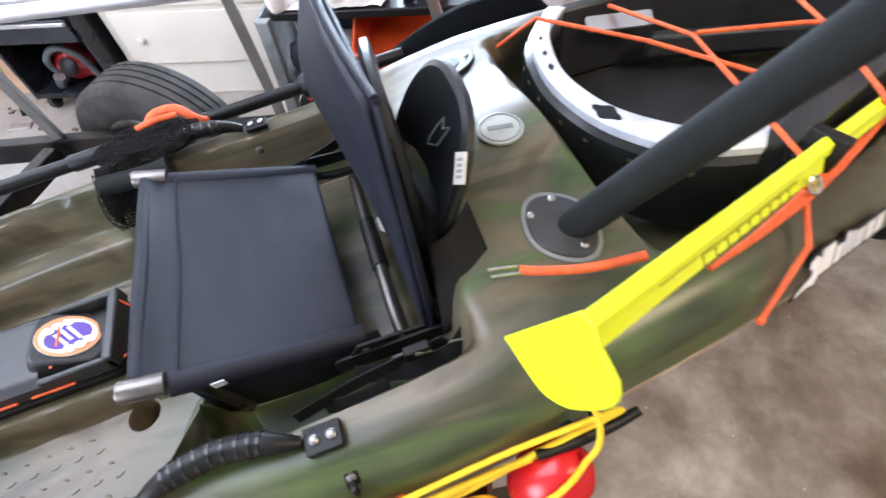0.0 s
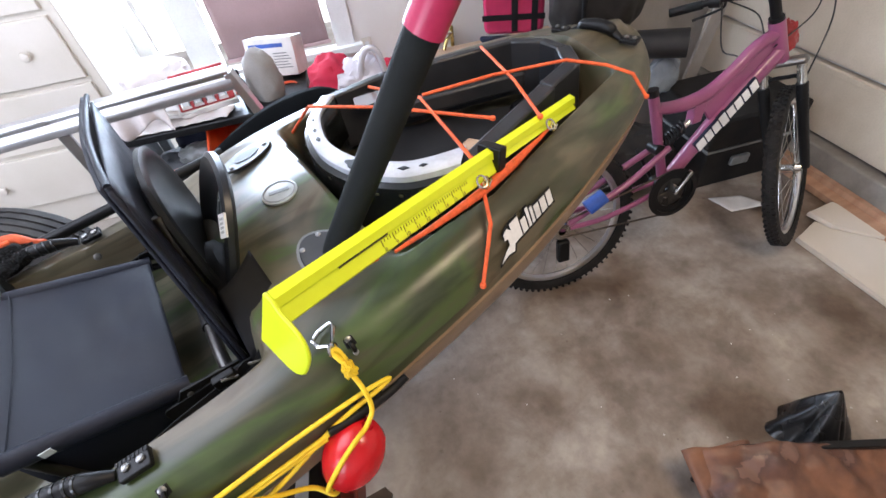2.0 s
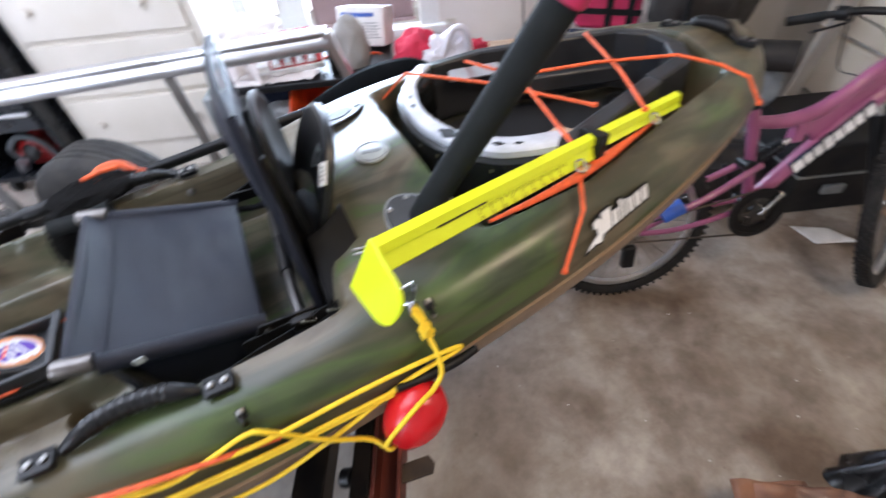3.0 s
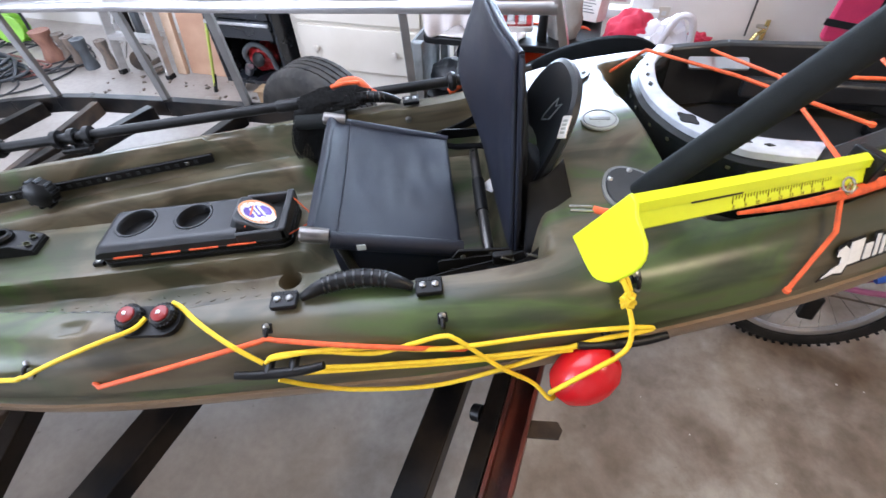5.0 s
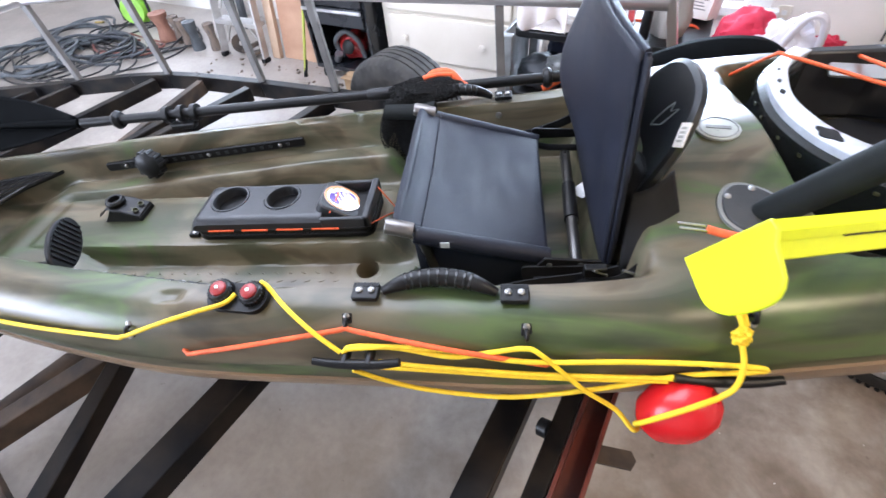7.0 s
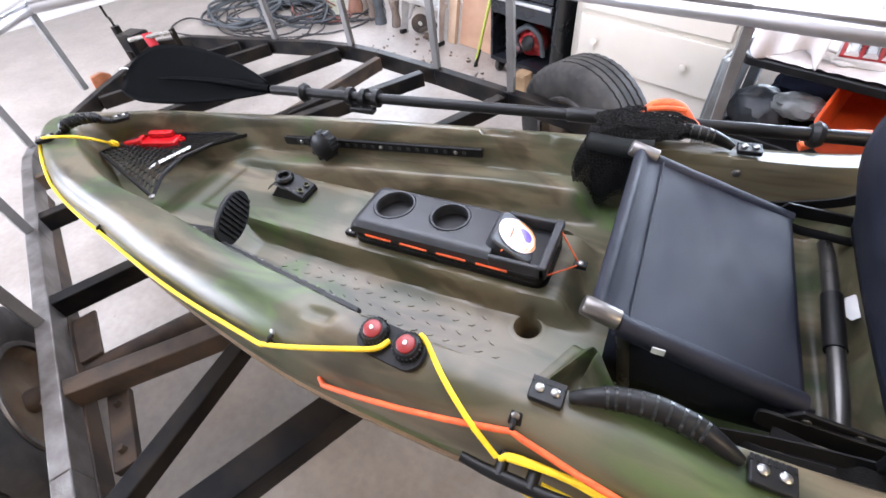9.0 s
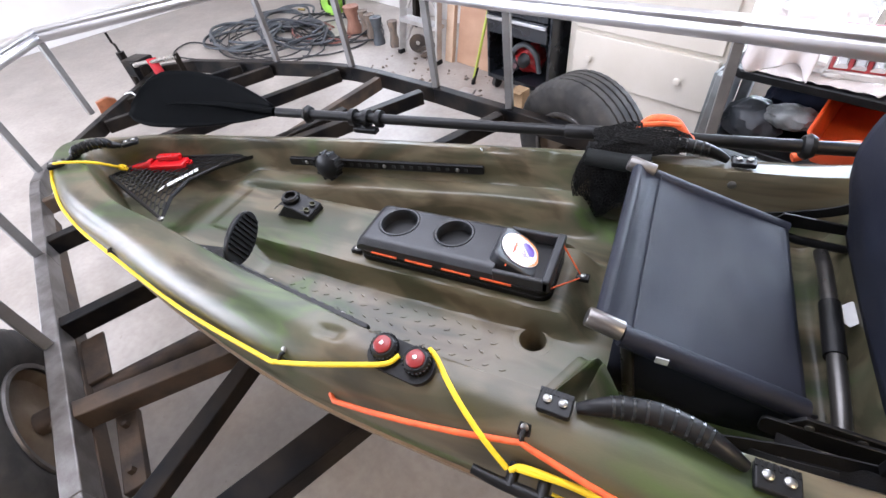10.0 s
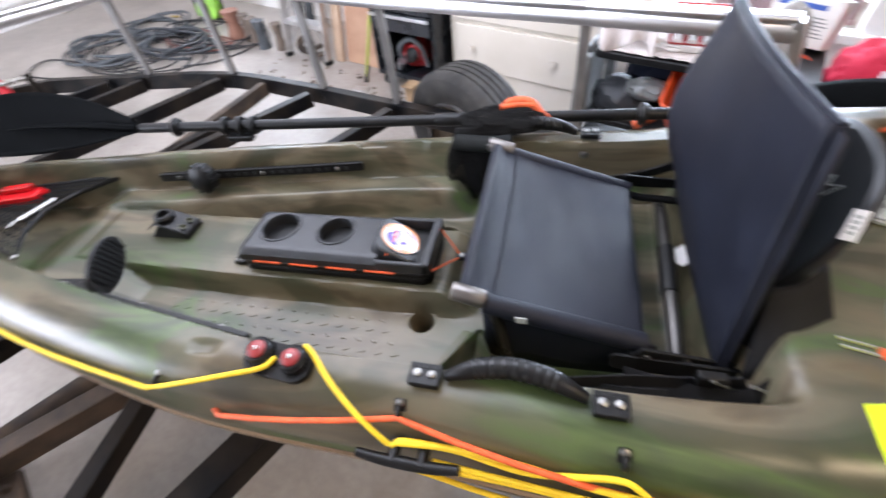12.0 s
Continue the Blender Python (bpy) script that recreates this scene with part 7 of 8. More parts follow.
part("frame", tube([(-4.72, 2.2, 0.0), (-4.70, 2.22, 0.26), (-4.42, 2.26, 0.30), (-4.30, 2.24, 0.22), (-4.28, 2.2, 0.0)], 0.014, 8, steps=4), M_BLACK, reel)
fit1 = thing("brass_hose_fitting", "small brass fitting on a hose end", "fitting", (-4.75, 1.95, 0.05), R)
part("fitting", tube([(-4.80, 1.95, 0.06), (-4.70, 1.97, 0.065)], 0.012, 10), M_BRASS, fit1)

# ---------- utility cart with clutter, right of the dresser ----------
cart = thing("utility_cart", "black plastic utility cart crowded with garage clutter", "cart", (0.05, 1.7, 0), R)
part("middle_shelf", slab(rounded(-0.24, 0.62, 1.46, 1.98, 0.04), 0.33, 0.36), M_BLACK, cart, bevel=0.005)
part("lower_shelf", slab(rounded(-0.30, 0.62, 1.46, 1.98, 0.04), 0.10, 0.14), M_BLACK, cart, bevel=0.006)
part("upper_shelf", slab(rounded(-0.24, 0.62, 1.46, 1.98, 0.04), 0.645, 0.68), M_BLACK, cart, bevel=0.006)
for x, y in ((-0.27, 1.49), (0.59, 1.49), (-0.27, 1.95), (0.59, 1.95)):
    part("leg", bar((x, y, 0.03), (x, y, 0.64), 0.05, 0.05, up=(1, 0, 0)), M_GREYPLASTIC, cart, bevel=0.006)
    part("wheel", lathe([(0.0, -0.012), (0.03, -0.012), (0.03, 0.012), (0, 0.012)], pose(x, y, 0.03, 90, 0, 0), 16), M_RUBBER, cart)
part("side_panel", box(-0.315, -0.300, 1.50, 1.94, 0.14, 0.63), M_GREYPLASTIC, cart, bevel=0.003)
CART = R @ Matrix.Translation((0.07, 0, 0.08))
BINF = R @ pose(0.04, 0.0, 0.222, 0, 0, 0) @ pose(0.30, 1.62, 0.15, 22, 0, 0) @ Matrix.Translation((-0.30, -1.62, -0.15))
ob_ = thing("orange_bin", "orange plastic storage bin on the cart's lower shelf", "bin", (0.30, 1.62, 0.15), BINF)
obm = bmesh.new()
o0, o1 = rounded(0.10, 0.50, 1.47, 1.80, 0.03), rounded(0.07, 0.53, 1.44, 1.83, 0.04)
lo = [obm.verts.new((x, y, 0.24)) for x, y in o0]
hi = [obm.verts.new((x, y, 0.40)) for x, y in o1]
obm.faces.new(lo)
for k in range(len(lo)):
    l = (k + 1) % len(lo)
    obm.faces.new((lo[k], lo[l], hi[l], hi[k]))
part("shell", obm, M_ORANGEBIN, ob_, solid=0.004)
part("lip", tube([Vector((x, y, 0.40)) for x, y in o1], 0.008, 8, closed=True), M_ORANGEBIN, ob_)
for (c, r_, m, nm, lb) in (((-0.12, 1.60, 0.42), (0.12, 0.10, 0.09), M_HOSE2, "dark_bundle", "dark crumpled bundle on the cart shelf"), ((0.02, 1.78, 0.46), (0.16, 0.10, 0.12), M_NAVY, "cloth_bundle", "navy cloth bundle on the cart shelf"),
                           ((0.02, 1.56, 0.50), (0.10, 0.06, 0.05), M_GREYPLASTIC, "crumpled_wrapper", "crumpled grey plastic wrapper on the cart")):
    t = thing(nm, lb, "bundle", c, R)
    part("cloth", bunched(c, r_, c[0] * 9, 0.2), m, t)
KIT = CART @ pose(0.08, 1.60, 0.650, 38, 0, 12) @ Matrix.Translation((-0.10, -1.62, -0.60))
bx = thing("open_kit_box", "white and red box holding silver cylinders", "box", (0.10, 1.66, 0.60), KIT)
part("tray", box(-0.02, 0.24, 1.56, 1.76, 0.60, 0.64), M_PAPER, bx, bevel=0.003)
part("red_insert", box(-0.012, 0.232, 1.568, 1.752, 0.638, 0.652), M_RED2, bx, bevel=0.004)
for k in range(4):
    part("cylinder", tube([(0.02 + 0.055 * k, 1.57, 0.660), (0.02 + 0.055 * k, 1.64, 0.660)], 0.022, 14), M_CHROME, bx)


def cloth_heap(name, label, c, r, m, seed, amp=0.5):
    t = thing(name, label, "cloth", c, CART)
    part("cloth", bunched(c, r, seed, amp), m, t)
    return t


cloth_heap("white_towel", "crumpled white towel piled on the cart", (-0.14, 1.78, 0.72), (0.17, 0.13, 0.09), M_CLOTH, 2.0, 0.22)
tw = thing("hanging_cloth", "pale pink cloth hanging over the cart's edge", "cloth", (-0.16, 1.47, 0.6), CART)
part("cloth", sheet(lambda s, t: Vector((-0.29 + 0.24 * s, 1.455 - 0.02 * math.sin(14 * s) * (0.2 + t) + 0.05 * (1 - t) * (t < 0.08), 0.735 - (0.10 + 0.03 * math.sin(7 * s)) * t)), 28, 14), M_CLOTH, tw, solid=0.004)
cloth_heap("plastic_wrapping", "white crumpled plastic wrapping on the cart", (-0.02, 1.60, 0.64), (0.12, 0.08, 0.04), M_PAPER, 5.0, 0.3)
wbx = thing("printed_carton", "white carton with blue and red print", "box", (0.36, 1.84, 0.6), CART)
part("carton", box(-0.17, 0.17, -0.10, 0.10, 0, 0.24, None, pose(0.42, 1.86, 0.60, -14, 0, -18) @ Matrix.Scale(0.74, 4)), M_PAPER, wbx, bevel=0.002)
part("blue_band", box(-0.14, 0.10, -0.1015, -0.1, 0.18, 0.205, None, pose(0.42, 1.86, 0.60, -14, 0, -18) @ Matrix.Scale(0.74, 4)), M_BLUE, wbx)
part("red_side", box(-0.1715, -0.17, -0.10, 0.10, 0.02, 0.23, None, pose(0.42, 1.86, 0.60, -14, 0, -18) @ Matrix.Scale(0.74, 4)), M_RED2, wbx)
for k in range(6):
    part("print_line", box(0.02, 0.14 - 0.012 * (k % 3), -0.1015, -0.1, 0.05 + 0.018 * k, 0.056 + 0.018 * k, None, pose(0.42, 1.86, 0.60, -14, 0, -18) @ Matrix.Scale(0.74, 4)), M_GREYPLASTIC, wbx)
wp = thing("wrapping_sheet", "creased white paper sheet spread over the cart's top", "paper", (0.05, 1.6, 0.69), R)
part("paper", sheet(lambda s, t: Vector((-0.20 + 0.44 * s + 0.03 * math.sin(5 * t), 1.468 + 0.03 * noise.noise(Vector((6 * s, 0, 1))) + 0.30 * t, 0.688 + 0.016 * abs(noise.noise(Vector((7 * s, 5 * t, 3)))))), 40, 24), M_CLOTH, wp, solid=0.002)
pb = thing("paper_bag", "crumpled grey paper bag standing on the cart", "bag", (0.36, 1.62, 0.6), CART)
part("bag", bunched((0.37, 1.60, 0.690), (0.082, 0.065, 0.140), 6.0, 0.12), M_GREYBOARD, pb)
spray = thing("spray_bottle", "slim black bottle standing on the cart", "bottle", (0.29, 1.52, 0.6), CART)
part("bottle", lathe([(0, 0), (0.022, 0), (0.024, 0.01), (0.02, 0.13), (0.012, 0.15), (0.012, 0.19), (0, 0.19)], pose(0.28, 1.53, 0.60, 6, 0, 0), 16), M_BLACK, spray)
tote = thing("purple_tote", "purple plastic tote tub beside the cart", "tub", (0.80, 1.72, 0), R)
tb = bmesh.new()
lo = [tb.verts.new((x, y, 0.0)) for x, y in rounded(0.66, 0.98, 1.52, 1.92, 0.04)]
hi = [tb.verts.new((x, y, 0.46)) for x, y in rounded(0.63, 1.01, 1.49, 1.95, 0.05)]
tb.faces.new(lo)
for k in range(len(lo)):
    l = (k + 1) % len(lo)
    tb.faces.new((lo[k], lo[l], hi[l], hi[k]))
part("shell", tb, M_PURPLE, tote, solid=0.005)
part("lip", tube([Vector((x, y, 0.46)) for x, y in rounded(0.63, 1.01, 1.49, 1.95, 0.05)], 0.01, 8, closed=True), M_PURPLE, tote)
sb = thing("shopping_bag", "sheer white plastic bag holding red cloth", "bag", (0.80, 1.68, 0.46), R @ pose(0.80, 1.68, 0.46) @ Matrix.Scale(1.22, 4) @ Matrix.Translation((-0.80, -1.68, -0.46)))
part("red_cloth", bunched((0.76, 1.66, 0.62), (0.105, 0.09, 0.115), 3.0, 0.22), M_REDCLOTH, sb)
part("plastic", bunched((0.88, 1.62, 0.595), (0.125, 0.095, 0.135), 8.0, 0.25), M_SMOKE, sb)
part("bag_handle", tube([(0.86, 1.56, 0.66), (0.90, 1.55, 0.76), (0.95, 1.55, 0.75), (0.97, 1.56, 0.63)], 0.012, 8, steps=5), M_SMOKE, sb)
part("red_tip", bunched((0.99, 1.62, 0.66), (0.05, 0.03, 0.03), 3.5, 0.3), M_REDCLOTH, sb)

# ---------- stern corner: life vest, duffel, boards, boxes ----------
vest = thing("life_vest", "crimson life vest with black straps hanging up", "life vest", (1.80, 1.95, 0.6), R)
vm = pose(1.82, 1.95, -0.12, 0, 0, -24)
part("front_panel", slab(rounded(-0.17, 0.17, 0.72, 1.25, 0.04), -0.03, 0.03, vm @ pose(0, 0, 0, 90, 0, 0)), M_MAGENTA, vest, bevel=0.02)
for z in (0.80, 0.97):
    part("strap", box(-0.176, 0.176, -0.036, -0.030, z, z + 0.03, None, vm), M_WEB, vest)
for x in (-0.01, 0.10):
    part("strap", box(x, x + 0.035, -0.0385, -0.0365, 0.74, 1.25, None, vm), M_WEB, vest)
part("dark_hem", slab([(-0.20, 0.70), (0.20, 0.70), (0.20, 0.52), (0.02, 0.50), (-0.11, 0.56)], -0.028, 0.028, vm @ pose(0, 0, 0, 90, 0, 0)), M_NAVY, vest, bevel=0.008)
cord = thing("hanging_cable", "thin black cable hanging down the back wall", "cable", (1.5, 2.6, 0.5), R)
part("cable", tube([(1.42, 2.66, 1.6), (1.45, 2.66, 1.1), (1.50, 2.66, 0.7), (1.52, 2.655, 0.36)], 0.006, 8, steps=5), M_CABLE, cord)
tap = thing("brass_tap", "brass hose tap on the back wall pipe", "tap", (1.56, 2.6, 0.4), R)
part("pipe", tube([(1.62, 2.66, 0.0), (1.62, 2.66, 0.46)], 0.014, 10), M_BRASS, tap)
part("spout", tube([(1.62, 2.66, 0.40), (1.56, 2.58, 0.40), (1.53, 2.56, 0.34)], 0.013, 10), M_BRASS, tap)
part("handle", lathe([(0, 0.0), (0.03, 0.002), (0.032, 0.012), (0, 0.014)], pose(1.58, 2.61, 0.43), 14), M_STEEL, tap)
bench = thing("wooden_bench", "low bare wooden bench along the back wall", "bench", (1.75, 2.35, 0), R)
part("seat", box(1.15, 2.35, 2.15, 2.62, 0.30, 0.335), M_PLYPALE, bench, bevel=0.003)
for x in (1.2, 2.28):
    part("leg", box(x, x + 0.04, 2.2, 2.58, 0, 0.30), M_PLYPALE, bench, bevel=0.003)
duf = thing("duffel_bag", "black nylon duffel bag stood on end", "bag", (2.15, 1.62, 0.4), R)
part("body", bunched((2.14, 1.62, 0.86), (0.25, 0.17, 0.36), 5.0, 0.16), M_BINBAG2, duf)
part("strap", tube([(2.0, 1.46, 0.7), (1.98, 1.44, 0.95), (2.08, 1.44, 1.15)], 0.012, 8, steps=5), M_WEB, duf)
part("blue_tag", box(1.90, 1.93, 1.50, 1.53, 0.60, 0.66), M_BLUE, duf, bevel=0.005)
part("base_roll", tube([(2.05, 1.46, 0.64), (2.40, 1.20, 0.68)], 0.065, 16), M_BINBAG2, duf)
crate = thing("storage_trunk", "black storage trunk with a pale lid edge", "trunk", (2.72, 1.05, 0), R)
part("body", box(2.45, 2.96, 0.92, 1.36, 0.0, 0.22), M_MATBLACK, crate, bevel=0.01)
part("lid", box(2.44, 2.965, 0.91, 1.37, 0.232, 0.40), M_MATBLACK, crate, bevel=0.015)
part("pale_edge", box(2.443, 2.963, 0.913, 1.367, 0.22, 0.232), M_GREYPLASTIC, crate)
part("latch", box(2.60, 2.70, 0.900, 0.92, 0.12, 0.17), M_GREYPLASTIC, crate, bevel=0.004)
under = thing("duffel_bundle", "black bundle lying on the floor before the trunk", "bundle", (2.3, 1.1, 0), R)
part("cloth", bunched((2.15, 1.12, 0.17), (0.24, 0.18, 0.17), 9.0, 0.2), M_BINBAG2, under)
for i, (a, b, wd, m) in enumerate((((2.43, 1.52, 0.0), (2.46, 1.72, 1.9), 0.27, M_GREYBOARD), ((2.60, 1.42, 0.02), (3.02, 1.62, 1.35), 0.09, M_GREYBOARD2), ((2.80, 1.78, 0.0), (2.92, 1.95, 1.9), 0.40, M_GREYBOARD2))):
    g = thing("leaning_board", "tall grey board leaning in the corner", "board", a, R, group="boards in the corner")
    part("board", bar(a, b, wd, 0.018, up=(0.15, -1, 0)), m, g, bevel=0.003)
rag = thing("blue_grey_rag", "pale blue-grey rag hanging behind the kayak's stern", "cloth", (2.35, 1.3, 0.45), R)
part("cloth", bunched((2.36, 1.28, 0.50), (0.09, 0.05, 0.10), 4.0, 0.2), M_RAG, rag)
paper = thing("paper_sheet", "sheet of white paper lying on the floor", "paper", (2.55, 0.68, 0), R)
part("paper", sheet(lambda s, t: Vector((2.46 + 0.16 * s + 0.04 * t, 0.83 - 0.13 * t - 0.04 * s, 0.004 + 0.03 * s * t)), 8, 8), M_PAPER, paper, solid=0.001)
for k, (pts, z, m) in enumerate((([(2.615, 0.435), (2.775, 0.50), (2.985, 0.24), (2.95, -0.30), (2.66, -0.12)], 0.0, M_CREAM), ([(2.767, 0.545), (2.925, 0.57), (2.99, 0.44), (2.935, 0.30), (2.79, 0.44)], 0.019, M_CREAM))):
    bd_ = thing("floor_board", "painted white board offcut lying by the kerb", "board", (pts[0][0], pts[0][1], z), R, group="boards on the floor")
    part("board", slab(pts, z + 0.001, z + 0.018), m, bd_, bevel=0.002)
    part("lip", bar((pts[0][0] + 0.012, pts[0][1], z + 0.021), (pts[-1][0] + 0.012, pts[-1][1], z + 0.021), 0.018, 0.008), m, bd_, bevel=0.002)
for k in range(2):
    lm = thing("wood_strip", "brown wooden strip lying along the kerb", "plank", (2.98, 0.4, 0), R, group="strips by the kerb")
    part("strip", bar((2.96 + 0.05 * k, 1.0, 0.02 + 0.03 * k), (2.97 + 0.045 * k, -0.6, 0.02 + 0.03 * k), 0.06 - 0.02 * k, 0.035), M_WOOD, lm, bevel=0.003)

# camouflage folding chair bag and a bin liner on the floor
fc = thing("camo_chair", "brown camouflage folding chair with black frame tubes", "chair", (1.75, -0.45, 0), R)


def drape(s, t):
    x = 1.52 + 0.75 * s
    y = -0.275 - 0.50 * t - 0.20 * s
    z = 0.14 + 0.05 * math.sin(5 * s + 2 * t) - 0.06 * math.sin(math.pi * t) + 0.035 * abs(noise.noise(Vector((5 * s, 5 * t, 0)))) + 0.016 * abs(noise.noise(Vector((13 * s, 11 * t, 2))))
    return Vector((x, y, max(0.01, z)))


part("seat_cloth", sheet(drape, 70, 56), M_LEATHER, fc, "brown camouflage canvas", solid=0.006)
part("corner_pocket", sheet(lambda s, t: Vector((1.50 + 0.20 * s, -0.27 - 0.20 * t - 0.03 * s, 0.165 - 0.09 * t + 0.012 * math.sin(9 * s))), 12, 12), M_LEATHER, fc, solid=0.008)
screw((1.665, -0.315, 0.175), (0, 0, 1), 0.007, fc)
part("frame_tube", bar((1.66, -0.315, 0.165), (2.25, -0.47, 0.165), 0.022, 0.022), M_BLACK, fc, bevel=0.003)
for x, y in ((1.56, -0.32), (2.2, -0.47), (1.60, -0.78), (2.2, -0.90)):
    part("leg", tube([(x, y, 0.0), (x + 0.02, y + 0.02, 0.15)], 0.010, 8), M_BLACK, fc)
bb_ = thing("bin_liner", "crumpled black plastic bin liner on the floor", "bag", (1.98, -0.22, 0), R)
APEX = Vector((2.045, -0.262, 0.190))


def liner(s_, t_):
    """A folded peak of thin plastic that slumps from a pinched top to a ragged foot."""
    a = 2 * math.pi * s_
    foot = 0.100 + 0.030 * math.cos(a - 2.6) + 0.022 * math.cos(3 * a + 0.5)
    crease = 0.014 * math.sin(7 * a + 3 * t_) + 0.010 * noise.noise(Vector((3 * math.cos(a), 3 * math.sin(a), 2 * t_)))
    r = 0.006 + (foot + crease * (0.3 + t_)) * t_ ** 0.85
    p = APEX.lerp(Vector((1.995, -0.328, 0.0)), t_)
    return Vector((p.x + r * math.cos(a), p.y + 0.85 * r * math.sin(a), max(0.003, APEX.z * (1 - t_) ** 0.9 + 0.010 * math.sin(5 * a + 1) * t_ * (1 - t_))))


bmq = sheet(liner, 96, 26)
part("liner", bmq, M_BINBAG, bb_)

# ---------- bicycle ----------
bike = thing("bicycle", "pink full-suspension mountain bicycle leaning on the boards", "bicycle", (1.44, 0.56, 0), R)
BASE[bike] = Vector((0, 0, 0))
bike.matrix_world = R @ axes((1.49, 0.56, 0), (1.08, -0.01, 0), (0.02, 0.19, 1))


def bike_wheel(x, m0):
    m = m0 @ pose(x, 0, 0.335, 90, 0, 0)
    w = part("wheel", lathe([(0.285, -0.018), (0.305, -0.026), (0.325, -0.022), (0.334, -0.008), (0.334, 0.008), (0.325, 0.022), (0.305, 0.026), (0.285, 0.018), (0.285, -0.018)], m, 64), M_BIKETYRE, bike, "knobbly black tyre wheel")
    kb = bmesh.new()
    for k in range(72):
        a = 2 * math.pi * k / 72
        for z in (-0.016, 0, 0.016):
            aa = a + (0.04 if z == 0 else 0)
            box(-0.006, 0.006, -0.005, 0.005, -0.003, 0.005, kb, m @ pose(0, 0, 0, 0, 0, math.degrees(aa)) @ Matrix.Translation((0.333, 0, z)) @ pose(0, 0, 0, 0, 90, 0))
    tagged(part("tread_rubber", kb, M_BIKETYRE, w, smooth=False), kind="stuff")
    part("rim", lathe([(0.288, -0.013), (0.268, -0.011), (0.262, 0), (0.268, 0.011), (0.288, 0.013)], m, 64), M_ALU, w, "silver rim")
    part("hub", lathe([(0, -0.05), (0.02, -0.05), (0.026, -0.03), (0.014, -0.02), (0.014, 0.02), (0.026, 0.03), (0.02, 0.05), (0, 0.05)], m, 16), M_STEEL, w)
    for k in range(28):
        a = 2 * math.pi * k / 28
        z = 0.028 if k % 2 else -0.028
        part("spoke", tube([m @ Vector((0.024 * math.cos(a + 0.7), 0.024 * math.sin(a + 0.7), z)), m @ Vector((0.266 * math.cos(a), 0.266 * math.sin(a), 0))], 0.0013, 4), M_STEEL, w)
    return w


# everything that steers is turned about the head tube
h0, h1 = Vector((0.905, 0, 0.80)), Vector((0.845, 0, 0.945))
STEER = Matrix.Translation(h0) @ Matrix.Rotation(radians(38), 4, h1 - h0) @ Matrix.Translation(-h0)
bike_wheel(0.0, Matrix())
bike_wheel(1.034, STEER)
dt = part("down_tube", tube([(0.885, 0, 0.835), (0.722, 0, 0.675), (0.60, 0, 0.54), (0.50, 0, 0.42)], [0.030, 0.031, 0.029, 0.027], 16, steps=4), M_PINK, bike, "pink oversized down tube")
part("top_tube", tube([(0.862, 0, 0.905), (0.78, 0, 0.865), (0.70, 0, 0.795), (0.61, 0, 0.735), (0.51, 0, 0.715), (0.40, 0, 0.722)], [0.024, 0.023, 0.023, 0.026, 0.026, 0.022], 14, steps=5), M_PINK, bike, "pink curved top tube")
part("gusset", slab([(0.855, 0.89), (0.66, 0.76), (0.58, 0.715), (0.64, 0.63), (0.72, 0.68), (0.87, 0.82)], -0.007, 0.007, pose(0, 0, 0, 90, 0, 0)), M_PINK, bike, bevel=0.004)
part("link_bracket", slab([(0.56, 0.715), (0.61, 0.715), (0.59, 0.64), (0.555, 0.635)], -0.022, 0.022, pose(0, 0, 0, 90, 0, 0)), M_PINK, bike, bevel=0.004)
part("seat_tube", tube([(0.475, 0, 0.41), (0.43, 0, 0.60), (0.41, 0, 0.70), (0.385, 0, 0.79)], [0.020, 0.018, 0.022, 0.018], 14, steps=4), M_PINK, bike)
part("seat_collar", tube([(0.388, 0, 0.775), (0.382, 0, 0.80)], 0.022, 14), M_BLACK, bike)
part("head_tube", tube([(0.905, 0, 0.80), (0.845, 0, 0.945)], 0.027, 16), M_PINK, bike)
part("headset", tube([(0.848, 0, 0.938), (0.840, 0, 0.958)], 0.025, 14), M_BLACK, bike)
for y in (-0.055, 0.055):
    part("chain_stay", tube([(0.0, y, 0.335), (0.20, y, 0.338), (0.46, y * 0.6, 0.39)], 0.011, 10, steps=4), M_PINK, bike, "pink swingarm stay")
    part("seat_stay", tube([(0.0, y, 0.335), (0.284, y * 0.9, 0.465), (0.465, y * 0.5, 0.567)], 0.013, 10, steps=4), M_PINK, bike)
    part("fork_leg", tube([STEER @ Vector((0.925, y * 1.1, 0.78)), STEER @ Vector((0.948, y * 1.1, 0.63))], [0.016, 0.016, ], 12), M_STEEL, bike, "silver fork stanchion")
    part("fork_slider", tube([STEER @ Vector((0.946, y * 1.1, 0.645)), STEER @ Vector((1.034, y * 1.1, 0.335))], [0.020, 0.017], 12), M_BLACK, bike, "black lower fork leg")
    part("fork_boot", tube([STEER @ Vector((0.936, y * 1.1, 0.70)), STEER @ Vector((0.950, y * 1.1, 0.635))], 0.021, 12), M_BLACK, bike)
part("fork_crown", box(0.890, 0.950, -0.082, 0.082, 0.772, 0.802, None, STEER), M_TUBEEND, bike, bevel=0.012)
part("fork_brace", tube([STEER @ Vector(p) for p in ((0.955, -0.06, 0.62), (0.975, -0.055, 0.71), (0.982, 0, 0.72), (0.975, 0.055, 0.71), (0.955, 0.06, 0.62))], 0.008, 8, steps=4), M_BLACK, bike)
part("shock", tube([(0.438, 0, 0.570), (0.565, 0, 0.645)], 0.011, 10), M_CHROME, bike)
sp = [Vector((0.450, 0, 0.578)).lerp(Vector((0.530, 0, 0.626)), k / 60) + Vector((-0.0, 0.024 * math.cos(k * 0.75), 0.024 * math.sin(k * 0.75))) for k in range(61)]
